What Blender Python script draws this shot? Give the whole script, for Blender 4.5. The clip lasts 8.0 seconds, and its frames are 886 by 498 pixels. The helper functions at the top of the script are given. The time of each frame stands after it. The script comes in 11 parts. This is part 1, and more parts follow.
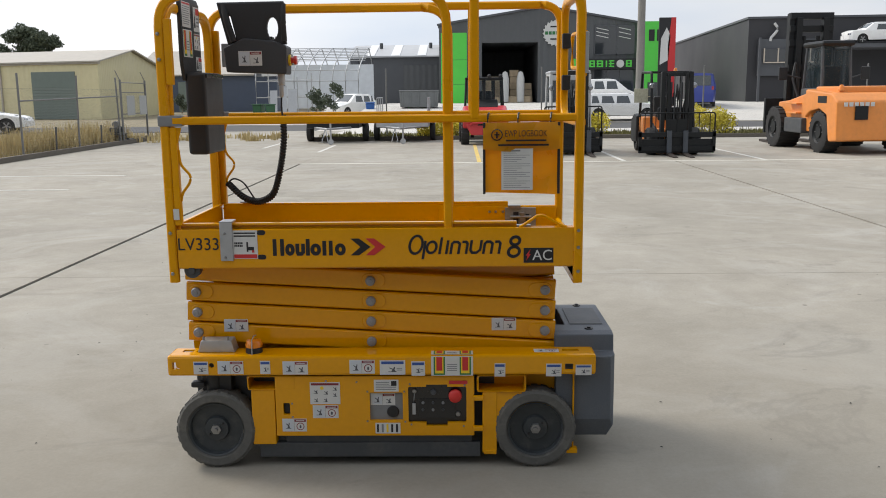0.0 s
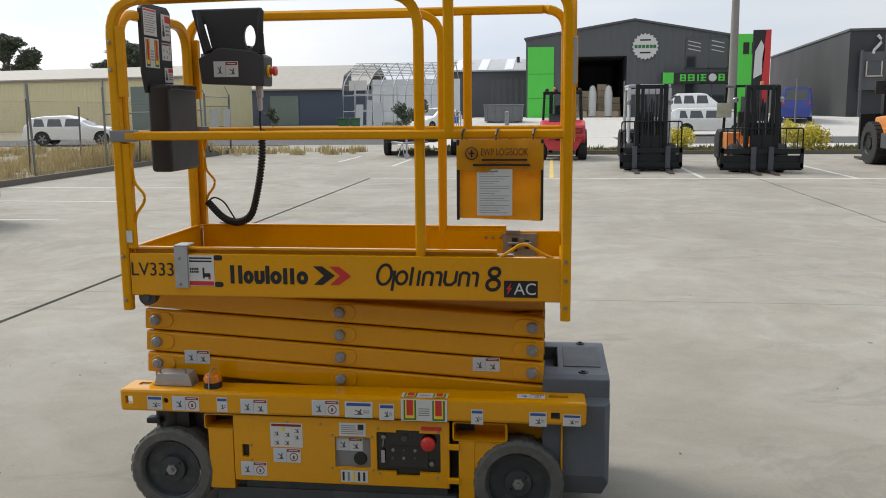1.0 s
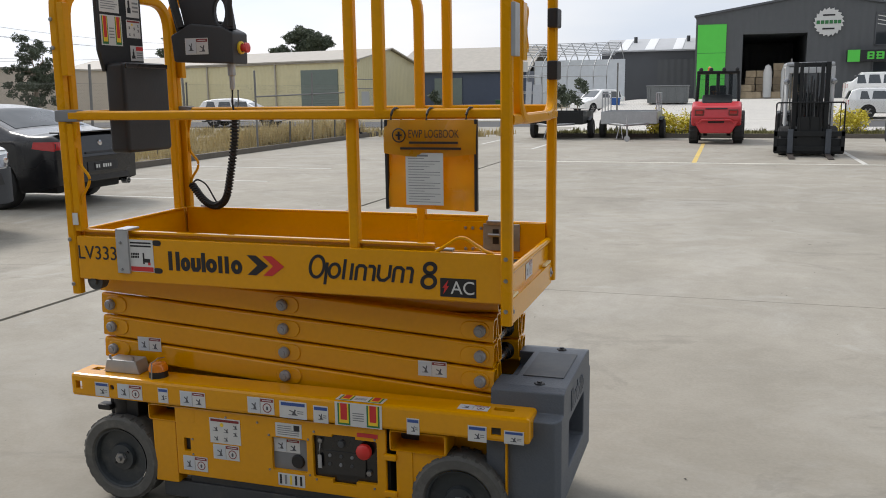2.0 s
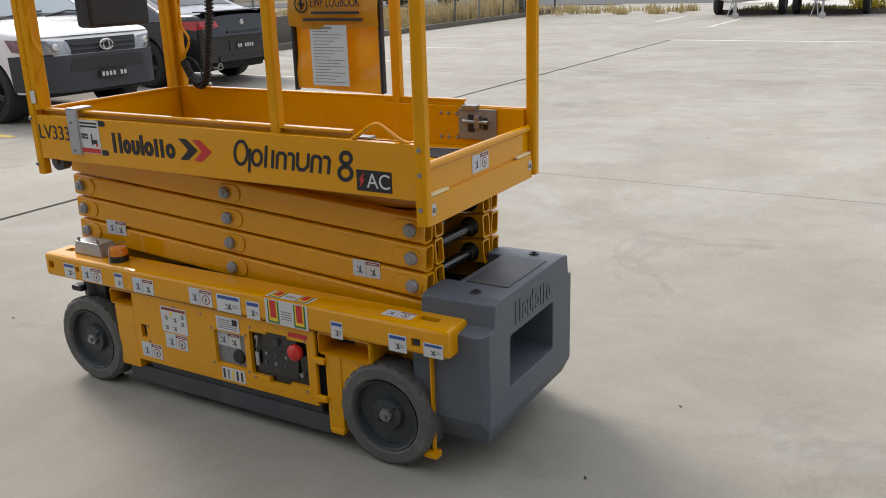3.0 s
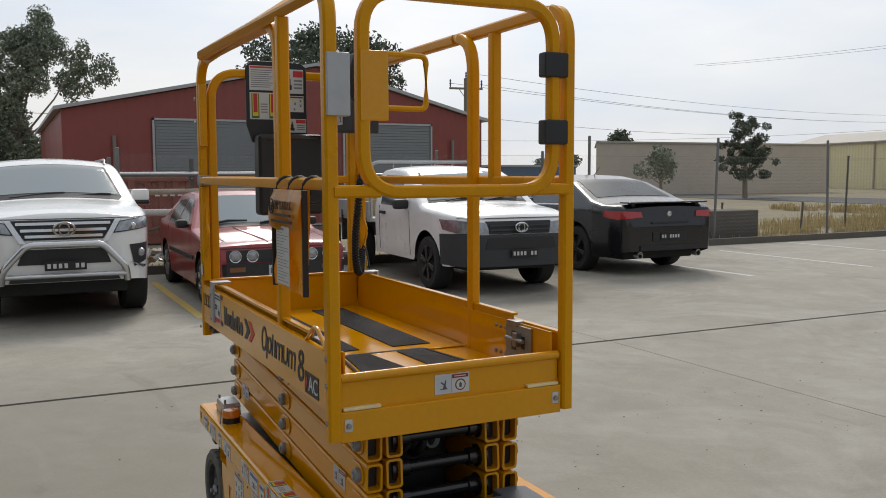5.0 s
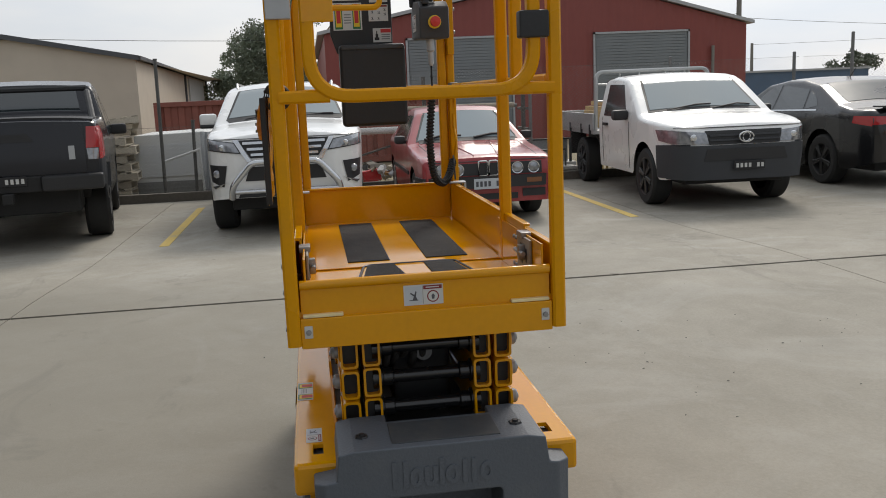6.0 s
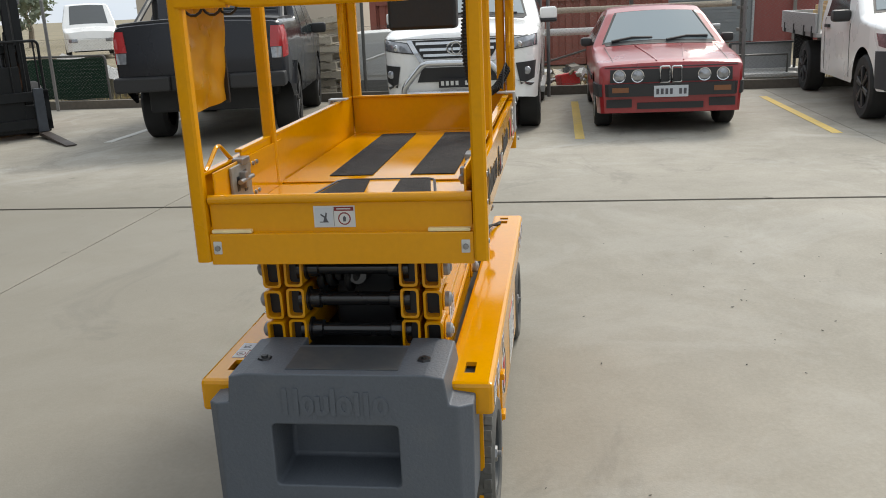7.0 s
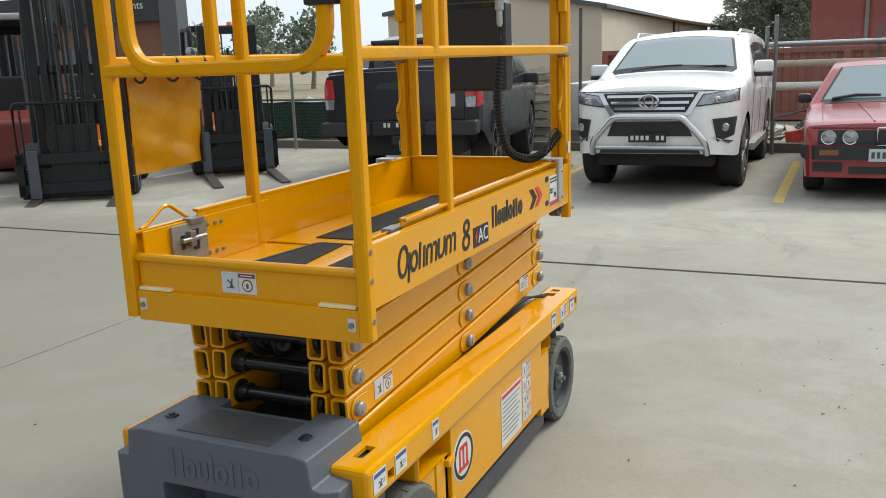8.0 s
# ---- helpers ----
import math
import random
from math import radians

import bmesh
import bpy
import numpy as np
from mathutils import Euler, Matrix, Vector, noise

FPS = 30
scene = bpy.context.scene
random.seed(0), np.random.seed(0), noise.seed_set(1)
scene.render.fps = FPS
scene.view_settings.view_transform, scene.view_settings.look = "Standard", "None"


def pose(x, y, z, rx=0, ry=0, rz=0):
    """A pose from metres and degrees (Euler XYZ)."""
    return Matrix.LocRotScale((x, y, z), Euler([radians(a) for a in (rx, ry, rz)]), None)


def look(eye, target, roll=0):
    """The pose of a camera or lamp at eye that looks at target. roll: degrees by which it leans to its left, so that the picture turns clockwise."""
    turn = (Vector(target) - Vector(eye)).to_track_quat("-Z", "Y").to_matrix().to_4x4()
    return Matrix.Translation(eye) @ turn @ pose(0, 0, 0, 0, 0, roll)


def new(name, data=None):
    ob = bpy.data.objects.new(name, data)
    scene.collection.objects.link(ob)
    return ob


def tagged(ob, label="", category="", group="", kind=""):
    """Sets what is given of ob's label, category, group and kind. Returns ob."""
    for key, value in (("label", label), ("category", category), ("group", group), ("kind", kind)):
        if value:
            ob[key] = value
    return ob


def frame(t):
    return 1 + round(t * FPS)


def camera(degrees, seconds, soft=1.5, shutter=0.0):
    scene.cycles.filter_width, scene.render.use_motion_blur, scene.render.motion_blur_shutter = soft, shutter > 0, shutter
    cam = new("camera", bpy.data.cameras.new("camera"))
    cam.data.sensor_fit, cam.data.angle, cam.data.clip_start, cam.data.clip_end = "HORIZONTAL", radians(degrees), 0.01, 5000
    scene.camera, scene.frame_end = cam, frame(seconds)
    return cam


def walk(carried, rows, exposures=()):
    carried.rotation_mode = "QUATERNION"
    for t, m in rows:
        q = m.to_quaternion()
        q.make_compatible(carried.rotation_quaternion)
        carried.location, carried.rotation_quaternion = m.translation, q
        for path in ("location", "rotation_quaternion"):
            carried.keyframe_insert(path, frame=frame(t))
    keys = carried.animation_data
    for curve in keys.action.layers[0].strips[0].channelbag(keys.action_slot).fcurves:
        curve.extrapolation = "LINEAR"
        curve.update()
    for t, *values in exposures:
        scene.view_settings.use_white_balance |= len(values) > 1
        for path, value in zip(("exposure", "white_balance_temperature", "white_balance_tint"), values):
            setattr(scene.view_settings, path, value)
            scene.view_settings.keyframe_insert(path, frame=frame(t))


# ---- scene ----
cam = camera(53.4, 8.0, soft=0.95)
PATH = [
    (0, (-0.04, -0.011, 1.556), (-0.081, 1.958, 1.208), -0.6),
    (0.5, (0.146, 0.144, 1.53), (-0.011, 2.109, 1.192), -0.6),
    (1, (0.382, 0.404, 1.549), (0.141, 2.364, 1.234), -0.5),
    (1.5, (0.741, 0.627, 1.532), (0.304, 2.558, 1.249), -0.9),
    (1.7, (0.886, 0.721, 1.527), (0.381, 2.633, 1.226), -1.0),
    (2.8, (1.604, 1.391, 1.488), (0.699, 3.087, 0.937), -1.0),
    (3, (1.709, 1.525, 1.462), (0.735, 3.166, 0.865), -1.8),
    (3.5, (1.933, 1.89, 1.469), (0.836, 3.456, 0.881), -1.3),
    (4, (2.234, 2.168, 1.481), (0.817, 3.519, 1.069), -0.5),
    (4.2, (2.338, 2.291, 1.498), (0.813, 3.544, 1.173), -0.5),
    (5.3, (2.689, 3.052, 1.48), (0.809, 3.714, 1.315), -0.9),
    (5.5, (2.738, 3.222, 1.477), (0.806, 3.692, 1.264), -2.1),
    (6, (2.756, 3.642, 1.431), (0.806, 3.924, 1.084), -2.4),
    (6.5, (2.685, 4.061, 1.393), (0.746, 4.214, 0.931), -2.7),
    (7, (2.566, 4.492, 1.41), (0.659, 4.226, 0.871), -2.6),
    (7.5, (2.313, 4.887, 1.418), (0.423, 4.456, 0.925), -1.6),
    (8, (2.201, 5.316, 1.436), (0.427, 4.494, 1.016), -2.1),
]
UP = 0.028
walk(cam, [(t, look((eye[0], eye[1], eye[2] + UP), (target[0], target[1], target[2] + UP), roll)) for t, eye, target, roll in PATH],
     exposures=[(0, 0.43, 6800, 11), (1.0, 0.35, 6750, 10), (1.5, 0.25, 6750, 10.5), (2.8, 0.56, 6750, 12.5), (3.5, 0.63, 6750, 11.5), (4.2, 0.38, 6500, 10), (5.3, -0.17, 6900, 10), (5.5, -0.17, 6900, 10),
                (6.0, -0.01, 6900, 10), (6.5, 0.38, 6800, 9), (7.0, 0.48, 6850, 8), (7.5, 0.59, 6700, 5), (8.0, 0.58, 6650, 3.5)])

# ---- light ----
SUN_ELEV, SUN_AZ = radians(44), radians(-62)   # azimuth from +y towards +x
world = bpy.data.worlds.new("sky")
scene.world = world
world.use_nodes = True
wt = world.node_tree
wt.nodes.clear()
w_out = wt.nodes.new("ShaderNodeOutputWorld")
w_bg = wt.nodes.new("ShaderNodeBackground")
w_sky = wt.nodes.new("ShaderNodeTexSky")
w_sky.sky_type, w_sky.sun_disc = "NISHITA", False
w_sky.sun_elevation, w_sky.sun_rotation = SUN_ELEV, SUN_AZ
w_sky.dust_density, w_sky.air_density = 3.0, 1.0
w_co = wt.nodes.new("ShaderNodeTexCoord")
w_map = wt.nodes.new("ShaderNodeMapping")
w_map.inputs["Scale"].default_value = (1.2, 1.2, 4.5)
w_noise = wt.nodes.new("ShaderNodeTexNoise")
w_noise.inputs["Scale"].default_value, w_noise.inputs["Detail"].default_value = 2.2, 6.0
w_ramp = wt.nodes.new("ShaderNodeValToRGB")
w_ramp.color_ramp.elements[0].position, w_ramp.color_ramp.elements[0].color = 0.33, (0.545, 0.625, 0.745, 1)
w_ramp.color_ramp.elements[1].position, w_ramp.color_ramp.elements[1].color = 0.66, (0.71, 0.742, 0.79, 1)
w_scale = wt.nodes.new("ShaderNodeMix")
w_scale.data_type, w_scale.blend_type = "RGBA", "MULTIPLY"
w_scale.inputs[0].default_value = 1.0
w_scale.inputs[7].default_value = (0.09, 0.09, 0.09, 1)
w_mix = wt.nodes.new("ShaderNodeMix")
w_mix.data_type = "RGBA"
w_mix.inputs[0].default_value = 0.88
wt.links.new(w_co.outputs["Generated"], w_map.inputs[0])
wt.links.new(w_map.outputs[0], w_noise.inputs["Vector"])
wt.links.new(w_noise.outputs["Fac"], w_ramp.inputs[0])
wt.links.new(w_sky.outputs[0], w_scale.inputs[6])
wt.links.new(w_scale.outputs[2], w_mix.inputs[6])
wt.links.new(w_ramp.outputs[0], w_mix.inputs[7])
# broad aureole where the sun stands behind the cloud
sun_dir = Vector((math.sin(SUN_AZ) * math.cos(SUN_ELEV), math.cos(SUN_AZ) * math.cos(SUN_ELEV), math.sin(SUN_ELEV)))
w_dot = wt.nodes.new("ShaderNodeVectorMath")
w_dot.operation = "DOT_PRODUCT"
w_dot.inputs[1].default_value = sun_dir
w_pos = wt.nodes.new("ShaderNodeMath")
w_pos.operation, w_pos.inputs[1].default_value = "MAXIMUM", 0.0
w_pow = wt.nodes.new("ShaderNodeMath")
w_pow.operation, w_pow.inputs[1].default_value = "POWER", 2.0
w_gain = wt.nodes.new("ShaderNodeMath")
w_gain.operation, w_gain.inputs[1].default_value, w_gain.inputs[2].default_value = "MULTIPLY_ADD", 0.75, 0.86
w_glow = wt.nodes.new("ShaderNodeVectorMath")
w_glow.operation = "SCALE"
wt.links.new(w_co.outputs["Generated"], w_dot.inputs[0])
wt.links.new(w_dot.outputs["Value"], w_pos.inputs[0])
wt.links.new(w_pos.outputs[0], w_pow.inputs[0])
wt.links.new(w_pow.outputs[0], w_gain.inputs[0])
wt.links.new(w_mix.outputs[2], w_glow.inputs[0])
wt.links.new(w_gain.outputs[0], w_glow.inputs["Scale"])
wt.links.new(w_glow.outputs[0], w_bg.inputs[0])
w_bg.inputs[1].default_value = 1.03
wt.links.new(w_bg.outputs[0], w_out.inputs[0])

sun = bpy.data.lights.new("sun", "SUN")
sun.energy, sun.angle, sun.color = 1.65, radians(20), (1.0, 0.97, 0.92)
sun_ob = new("sun", sun)
sun_ob.matrix_world = look(sun_dir * 60, (0, 0, 0))


# ---- materials ----
def mat(name, color, rough=0.6, metal=0.0, vary=0.12, grain=30.0, big=1.2, bump=0.0, coat=0.0, alpha=1.0, spec=0.5, dirt=None, dirt_amount=0.0, random_tint=0.0):
    """Painted or raw surface: colour broken up at two scales, rough variation, fine relief and optional dirt patches."""
    m = bpy.data.materials.new(name)
    m.use_nodes = True
    nt = m.node_tree
    b = nt.nodes["Principled BSDF"]
    co = nt.nodes.new("ShaderNodeTexCoord")
    n1 = nt.nodes.new("ShaderNodeTexNoise")
    n1.inputs["Scale"].default_value, n1.inputs["Detail"].default_value = grain, 4.0
    n2 = nt.nodes.new("ShaderNodeTexNoise")
    n2.inputs["Scale"].default_value, n2.inputs["Detail"].default_value = big, 5.0
    for n in (n1, n2):
        nt.links.new(co.outputs["Object"], n.inputs["Vector"])
    add = nt.nodes.new("ShaderNodeMath")
    add.operation = "ADD"
    nt.links.new(n1.outputs["Fac"], add.inputs[0])
    nt.links.new(n2.outputs["Fac"], add.inputs[1])
    rng = nt.nodes.new("ShaderNodeMapRange")
    rng.inputs["From Min"].default_value, rng.inputs["From Max"].default_value = 0.55, 1.45
    rng.inputs["To Min"].default_value, rng.inputs["To Max"].default_value = 1.0 - vary, 1.0 + vary
    nt.links.new(add.outputs[0], rng.inputs["Value"])
    src = rng.outputs[0]
    if random_tint:
        oi = nt.nodes.new("ShaderNodeObjectInfo")
        r2 = nt.nodes.new("ShaderNodeMapRange")
        r2.inputs["To Min"].default_value, r2.inputs["To Max"].default_value = 1 - random_tint, 1 + random_tint
        nt.links.new(oi.outputs["Random"], r2.inputs["Value"])
        mu = nt.nodes.new("ShaderNodeMath")
        mu.operation = "MULTIPLY"
        nt.links.new(src, mu.inputs[0])
        nt.links.new(r2.outputs[0], mu.inputs[1])
        src = mu.outputs[0]
    vm = nt.nodes.new("ShaderNodeVectorMath")
    vm.operation = "SCALE"
    vm.inputs[0].default_value = color[:3]
    nt.links.new(src, vm.inputs["Scale"])
    out = vm.outputs[0]
    if dirt:
        n3 = nt.nodes.new("ShaderNodeTexNoise")
        n3.inputs["Scale"].default_value, n3.inputs["Detail"].default_value, n3.inputs["Roughness"].default_value = big * 2.3, 8.0, 0.65
        nt.links.new(co.outputs["Object"], n3.inputs["Vector"])
        rp = nt.nodes.new("ShaderNodeMapRange")
        rp.inputs["From Min"].default_value, rp.inputs["From Max"].default_value = 0.52, 0.75
        rp.inputs["To Min"].default_value, rp.inputs["To Max"].default_value = 0.0, dirt_amount
        nt.links.new(n3.outputs["Fac"], rp.inputs["Value"])
        mx = nt.nodes.new("ShaderNodeMix")
        mx.data_type = "RGBA"
        nt.links.new(rp.outputs[0], mx.inputs[0])
        nt.links.new(out, mx.inputs[6])
        mx.inputs[7].default_value = (*dirt, 1)
        out = mx.outputs[2]
    nt.links.new(out, b.inputs["Base Color"])
    rr = nt.nodes.new("ShaderNodeMapRange")
    rr.inputs["From Min"].default_value, rr.inputs["From Max"].default_value = 0.3, 0.7
    rr.inputs["To Min"].default_value, rr.inputs["To Max"].default_value = max(0.02, rough - 0.08), min(1.0, rough + 0.1)
    nt.links.new(n2.outputs["Fac"], rr.inputs["Value"])
    nt.links.new(rr.outputs[0], b.inputs["Roughness"])
    b.inputs["Metallic"].default_value = metal
    b.inputs["Specular IOR Level"].default_value = spec
    b.inputs["Coat Weight"].default_value = coat
    b.inputs["Coat Roughness"].default_value = 0.12
    if bump:
        bp = nt.nodes.new("ShaderNodeBump")
        bp.inputs["Strength"].default_value, bp.inputs["Distance"].default_value = bump, 0.004
        nt.links.new(n1.outputs["Fac"], bp.inputs["Height"])
        nt.links.new(bp.outputs[0], b.inputs["Normal"])
    if alpha < 1:
        b.inputs["Alpha"].default_value = alpha
    return m


def glass_mat(name, color, clear=0.25, rough=0.04):
    """Tinted vehicle or window glass: partly see-through, glossy."""
    m = bpy.data.materials.new(name)
    m.use_nodes = True
    nt = m.node_tree
    b = nt.nodes["Principled BSDF"]
    b.inputs["Base Color"].default_value = (*color, 1)
    b.inputs["Roughness"].default_value = rough
    b.inputs["Specular IOR Level"].default_value = 0.8
    tr = nt.nodes.new("ShaderNodeBsdfTransparent")
    mx = nt.nodes.new("ShaderNodeMixShader")
    mx.inputs[0].default_value = clear
    nt.links.new(b.outputs[0], mx.inputs[1])
    nt.links.new(tr.outputs[0], mx.inputs[2])
    nt.links.new(mx.outputs[0], nt.nodes["Material Output"].inputs[0])
    return m


M = {}
M["yellow"] = mat("yellow_paint", (0.69, 0.303, 0.0006), 0.10, vary=0.06, grain=60, big=2.5, coat=0.0, spec=0.46, dirt=(0.30, 0.15, 0.02), dirt_amount=0.10)
M["yellow_dark"] = mat("yellow_rail_paint", (0.68, 0.300, 0.002), 0.32, vary=0.06, grain=80, big=3, coat=0.0, spec=0.2, dirt=(0.26, 0.15, 0.04), dirt_amount=0.22)
M["pouch"] = mat("pouch_vinyl", (0.74, 0.372, 0.008), 0.30, vary=0.10, grain=14, big=4, coat=0.4, bump=0.5)
M["bracket"] = mat("dull_steel_bracket", (0.26, 0.25, 0.22), 0.5, 0.4, vary=0.2, grain=60, big=9)
M["cw"] = mat("cast_grey_paint", (0.092, 0.106, 0.125), 0.55, vary=0.10, grain=140, big=3, bump=0.35, dirt=(0.15, 0.152, 0.15), dirt_amount=0.3)
M["dark_steel"] = mat("dark_grey_steel", (0.055, 0.06, 0.065), 0.5, vary=0.15, grain=60, big=4, dirt=(0.14, 0.13, 0.11), dirt_amount=0.4)
M["black"] = mat("black_plastic", (0.014, 0.0145, 0.016), 0.45, vary=0.2, grain=90, big=5, bump=0.1)
M["black_gloss"] = mat("black_gloss_steel", (0.010, 0.010, 0.011), 0.22, vary=0.2, grain=30, big=6, coat=0.3)
M["grit"] = mat("anti_slip_mat", (0.022, 0.022, 0.023), 0.9, vary=0.3, grain=400, big=8, bump=1.0, dirt=(0.09, 0.085, 0.07), dirt_amount=0.35)
M["box_grey"] = mat("control_box_grey", (0.035, 0.037, 0.040), 0.5, vary=0.12, grain=120, big=4, bump=0.15)
M["bolt"] = mat("zinc_bolt", (0.30, 0.30, 0.30), 0.38, 0.85, vary=0.15, grain=90, big=9)
M["zinc"] = mat("galvanised_steel", (0.42, 0.43, 0.44), 0.45, 0.55, vary=0.14, grain=25, big=5)
M["grey_plate"] = mat("grey_plastic_plate", (0.20, 0.205, 0.21), 0.5, vary=0.08)
M["pin_grey"] = mat("pin_grey_paint", (0.27, 0.275, 0.285), 0.42, 0.3, vary=0.15, grain=60, big=8)
M["tyre_grey"] = mat("grey_solid_rubber", (0.10, 0.098, 0.09), 0.85, vary=0.22, grain=45, big=6, bump=0.5, dirt=(0.22, 0.21, 0.18), dirt_amount=0.55)
M["rim_grey"] = mat("dark_rim_paint", (0.032, 0.038, 0.042), 0.5, vary=0.2, grain=40, big=6, dirt=(0.13, 0.125, 0.11), dirt_amount=0.45)
M["white_lab"] = mat("white_sticker", (0.58, 0.58, 0.56), 0.45, vary=0.05, grain=40, big=8)
M["red_lab"] = mat("red_print", (0.55, 0.03, 0.03), 0.45, vary=0.06)
M["blue_lab"] = mat("blue_print", (0.03, 0.08, 0.28), 0.45, vary=0.06)
M["maroon_lab"] = mat("maroon_print", (0.20, 0.016, 0.018), 0.45, vary=0.06)
M["pale_lab"] = mat("pale_blue_grey_print", (0.52, 0.55, 0.58), 0.45, vary=0.06)
M["ink_lab"] = mat("charcoal_print", (0.075, 0.078, 0.09), 0.45, vary=0.06)
M["green_lab"] = mat("green_print", (0.02, 0.16, 0.045), 0.45, vary=0.06)
M["black_lab"] = mat("black_print", (0.012, 0.012, 0.014), 0.45, vary=0.05)
M["yellow_lab"] = mat("yellow_print", (0.80, 0.55, 0.03), 0.45, vary=0.05)
# worn yellow tape, lightened to carry its highlight in the colour
M["pale_tape"] = mat("worn_tape_highlight", (0.80, 0.66, 0.36), 0.4, vary=0.15, grain=40, big=8)
M["red"] = mat("red_button", (0.60, 0.025, 0.02), 0.35, vary=0.06, coat=0.3)
M["amber"] = mat("amber_lens", (0.75, 0.22, 0.01), 0.22, vary=0.05, coat=0.6)
M["rubber"] = mat("black_rubber", (0.018, 0.018, 0.018), 0.75, vary=0.2, grain=60, big=5)


# ---- mesh helpers ----
def thing(name, loc, label, category, group="", rz=0.0, kind=""):
    ob = new(name)
    ob.empty_display_size = 0.2
    ob.matrix_world = pose(*loc, 0, 0, rz)
    return tagged(ob, label, category, group, kind)


def finish(bm, name, materials, angle=38):
    bmesh.ops.recalc_face_normals(bm, faces=bm.faces)
    lim = radians(angle)
    for e in bm.edges:
        if len(e.link_faces) == 2:
            e.smooth = e.calc_face_angle(0) < lim
    for f in bm.faces:
        f.smooth = True
    me = bpy.data.meshes.new(name)
    bm.to_mesh(me)
    bm.free()
    for m in (materials if isinstance(materials, (list, tuple)) else [materials]):
        me.materials.append(m)
    return me


def even_normals(ob):
    """Keeps broad faces flat and only the bevels rounded."""
    w = ob.modifiers.new("even_normals", "WEIGHTED_NORMAL")
    w.weight, w.keep_sharp = 80, True


def part(name, bm, material, parent=None, label="", angle=38):
    """Links a bmesh as one mesh object under a thing or part."""
    ob = new(name, finish(bm, name, material, angle))
    if 6 < len(ob.data.polygons) < 20000:
        even_normals(ob)
    if parent:
        ob.parent = parent
    return tagged(ob, label)


def piece(name, me, parent, m):
    ob = new(name, me)
    ob.parent = parent
    ob.matrix_basis = m
    return ob


def B():
    return bmesh.new()


def box(bm, x0, y0, z0, x1, y1, z1, bev=0.0, mi=0, seg=2):
    t = bmesh.new()
    bmesh.ops.create_cube(t, size=1.0)
    for v in t.verts:
        v.co = Vector(((x0 + x1) / 2 + v.co.x * (x1 - x0), (y0 + y1) / 2 + v.co.y * (y1 - y0), (z0 + z1) / 2 + v.co.z * (z1 - z0)))
    if bev:
        bmesh.ops.bevel(t, geom=t.edges[:], offset=bev, segments=seg, affect="EDGES", profile=0.5)
    merge(bm, t, mi)
    return bm


def merge(bm, t, mi=0, m=None):
    """Adds the bmesh t to bm with a material slot and frees it."""
    if m is not None:
        bmesh.ops.transform(t, matrix=m, verts=t.verts)
    vs = {}
    for v in t.verts:
        vs[v] = bm.verts.new(v.co)
    for f in t.faces:
        try:
            g = bm.faces.new([vs[v] for v in f.verts])
            g.material_index = mi if mi else f.material_index
        except ValueError:
            pass
    t.free()


def cyl(bm, p0, p1, r0, r1=None, n=16, caps=True, mi=0):
    p0, p1 = Vector(p0), Vector(p1)
    r1 = r0 if r1 is None else r1
    d = (p1 - p0).normalized()
    q = d.to_track_quat("Z", "Y")
    rings = []
    for p, r in ((p0, r0), (p1, r1)):
        rings.append([bm.verts.new(p + q @ Vector((r * math.cos(2 * math.pi * i / n), r * math.sin(2 * math.pi * i / n), 0))) for i in range(n)])
    for i in range(n):
        f = bm.faces.new((rings[0][i], rings[0][(i + 1) % n], rings[1][(i + 1) % n], rings[1][i]))
        f.material_index = mi
    if caps:
        for rg, s in ((rings[0], -1), (rings[1], 1)):
            f = bm.faces.new(rg if s > 0 else rg[::-1])
            f.material_index = mi
    return bm


def lathe(bm, prof, centre, axis, n=28, mi=0):
    """Turns a profile of (radius, along) about an axis through centre."""
    q = Vector(axis).to_track_quat("Z", "Y")
    c = Vector(centre)
    rings = []
    for r, a in prof:
        rings.append([bm.verts.new(c + q @ Vector((r * math.cos(2 * math.pi * i / n), r * math.sin(2 * math.pi * i / n), a))) for i in range(n)])
    for a, b in zip(rings, rings[1:]):
        for i in range(n):
            bm.faces.new((a[i], a[(i + 1) % n], b[(i + 1) % n], b[i])).material_index = mi
    return bm


def rounded(pts, r, n=5):
    """A polyline with its inner corners rounded."""
    pts = [Vector(p) for p in pts]
    out = [pts[0]]
    for a, b, c in zip(pts, pts[1:], pts[2:]):
        u, w = (a - b), (c - b)
        k = min(r, u.length * 0.49, w.length * 0.49)
        s, e = b + u.normalized() * k, b + w.normalized() * k
        for i in range(n + 1):
            t = i / n
            out.append(s * (1 - t) ** 2 + b * 2 * t * (1 - t) + e * t ** 2)
    out.append(pts[-1])
    return out


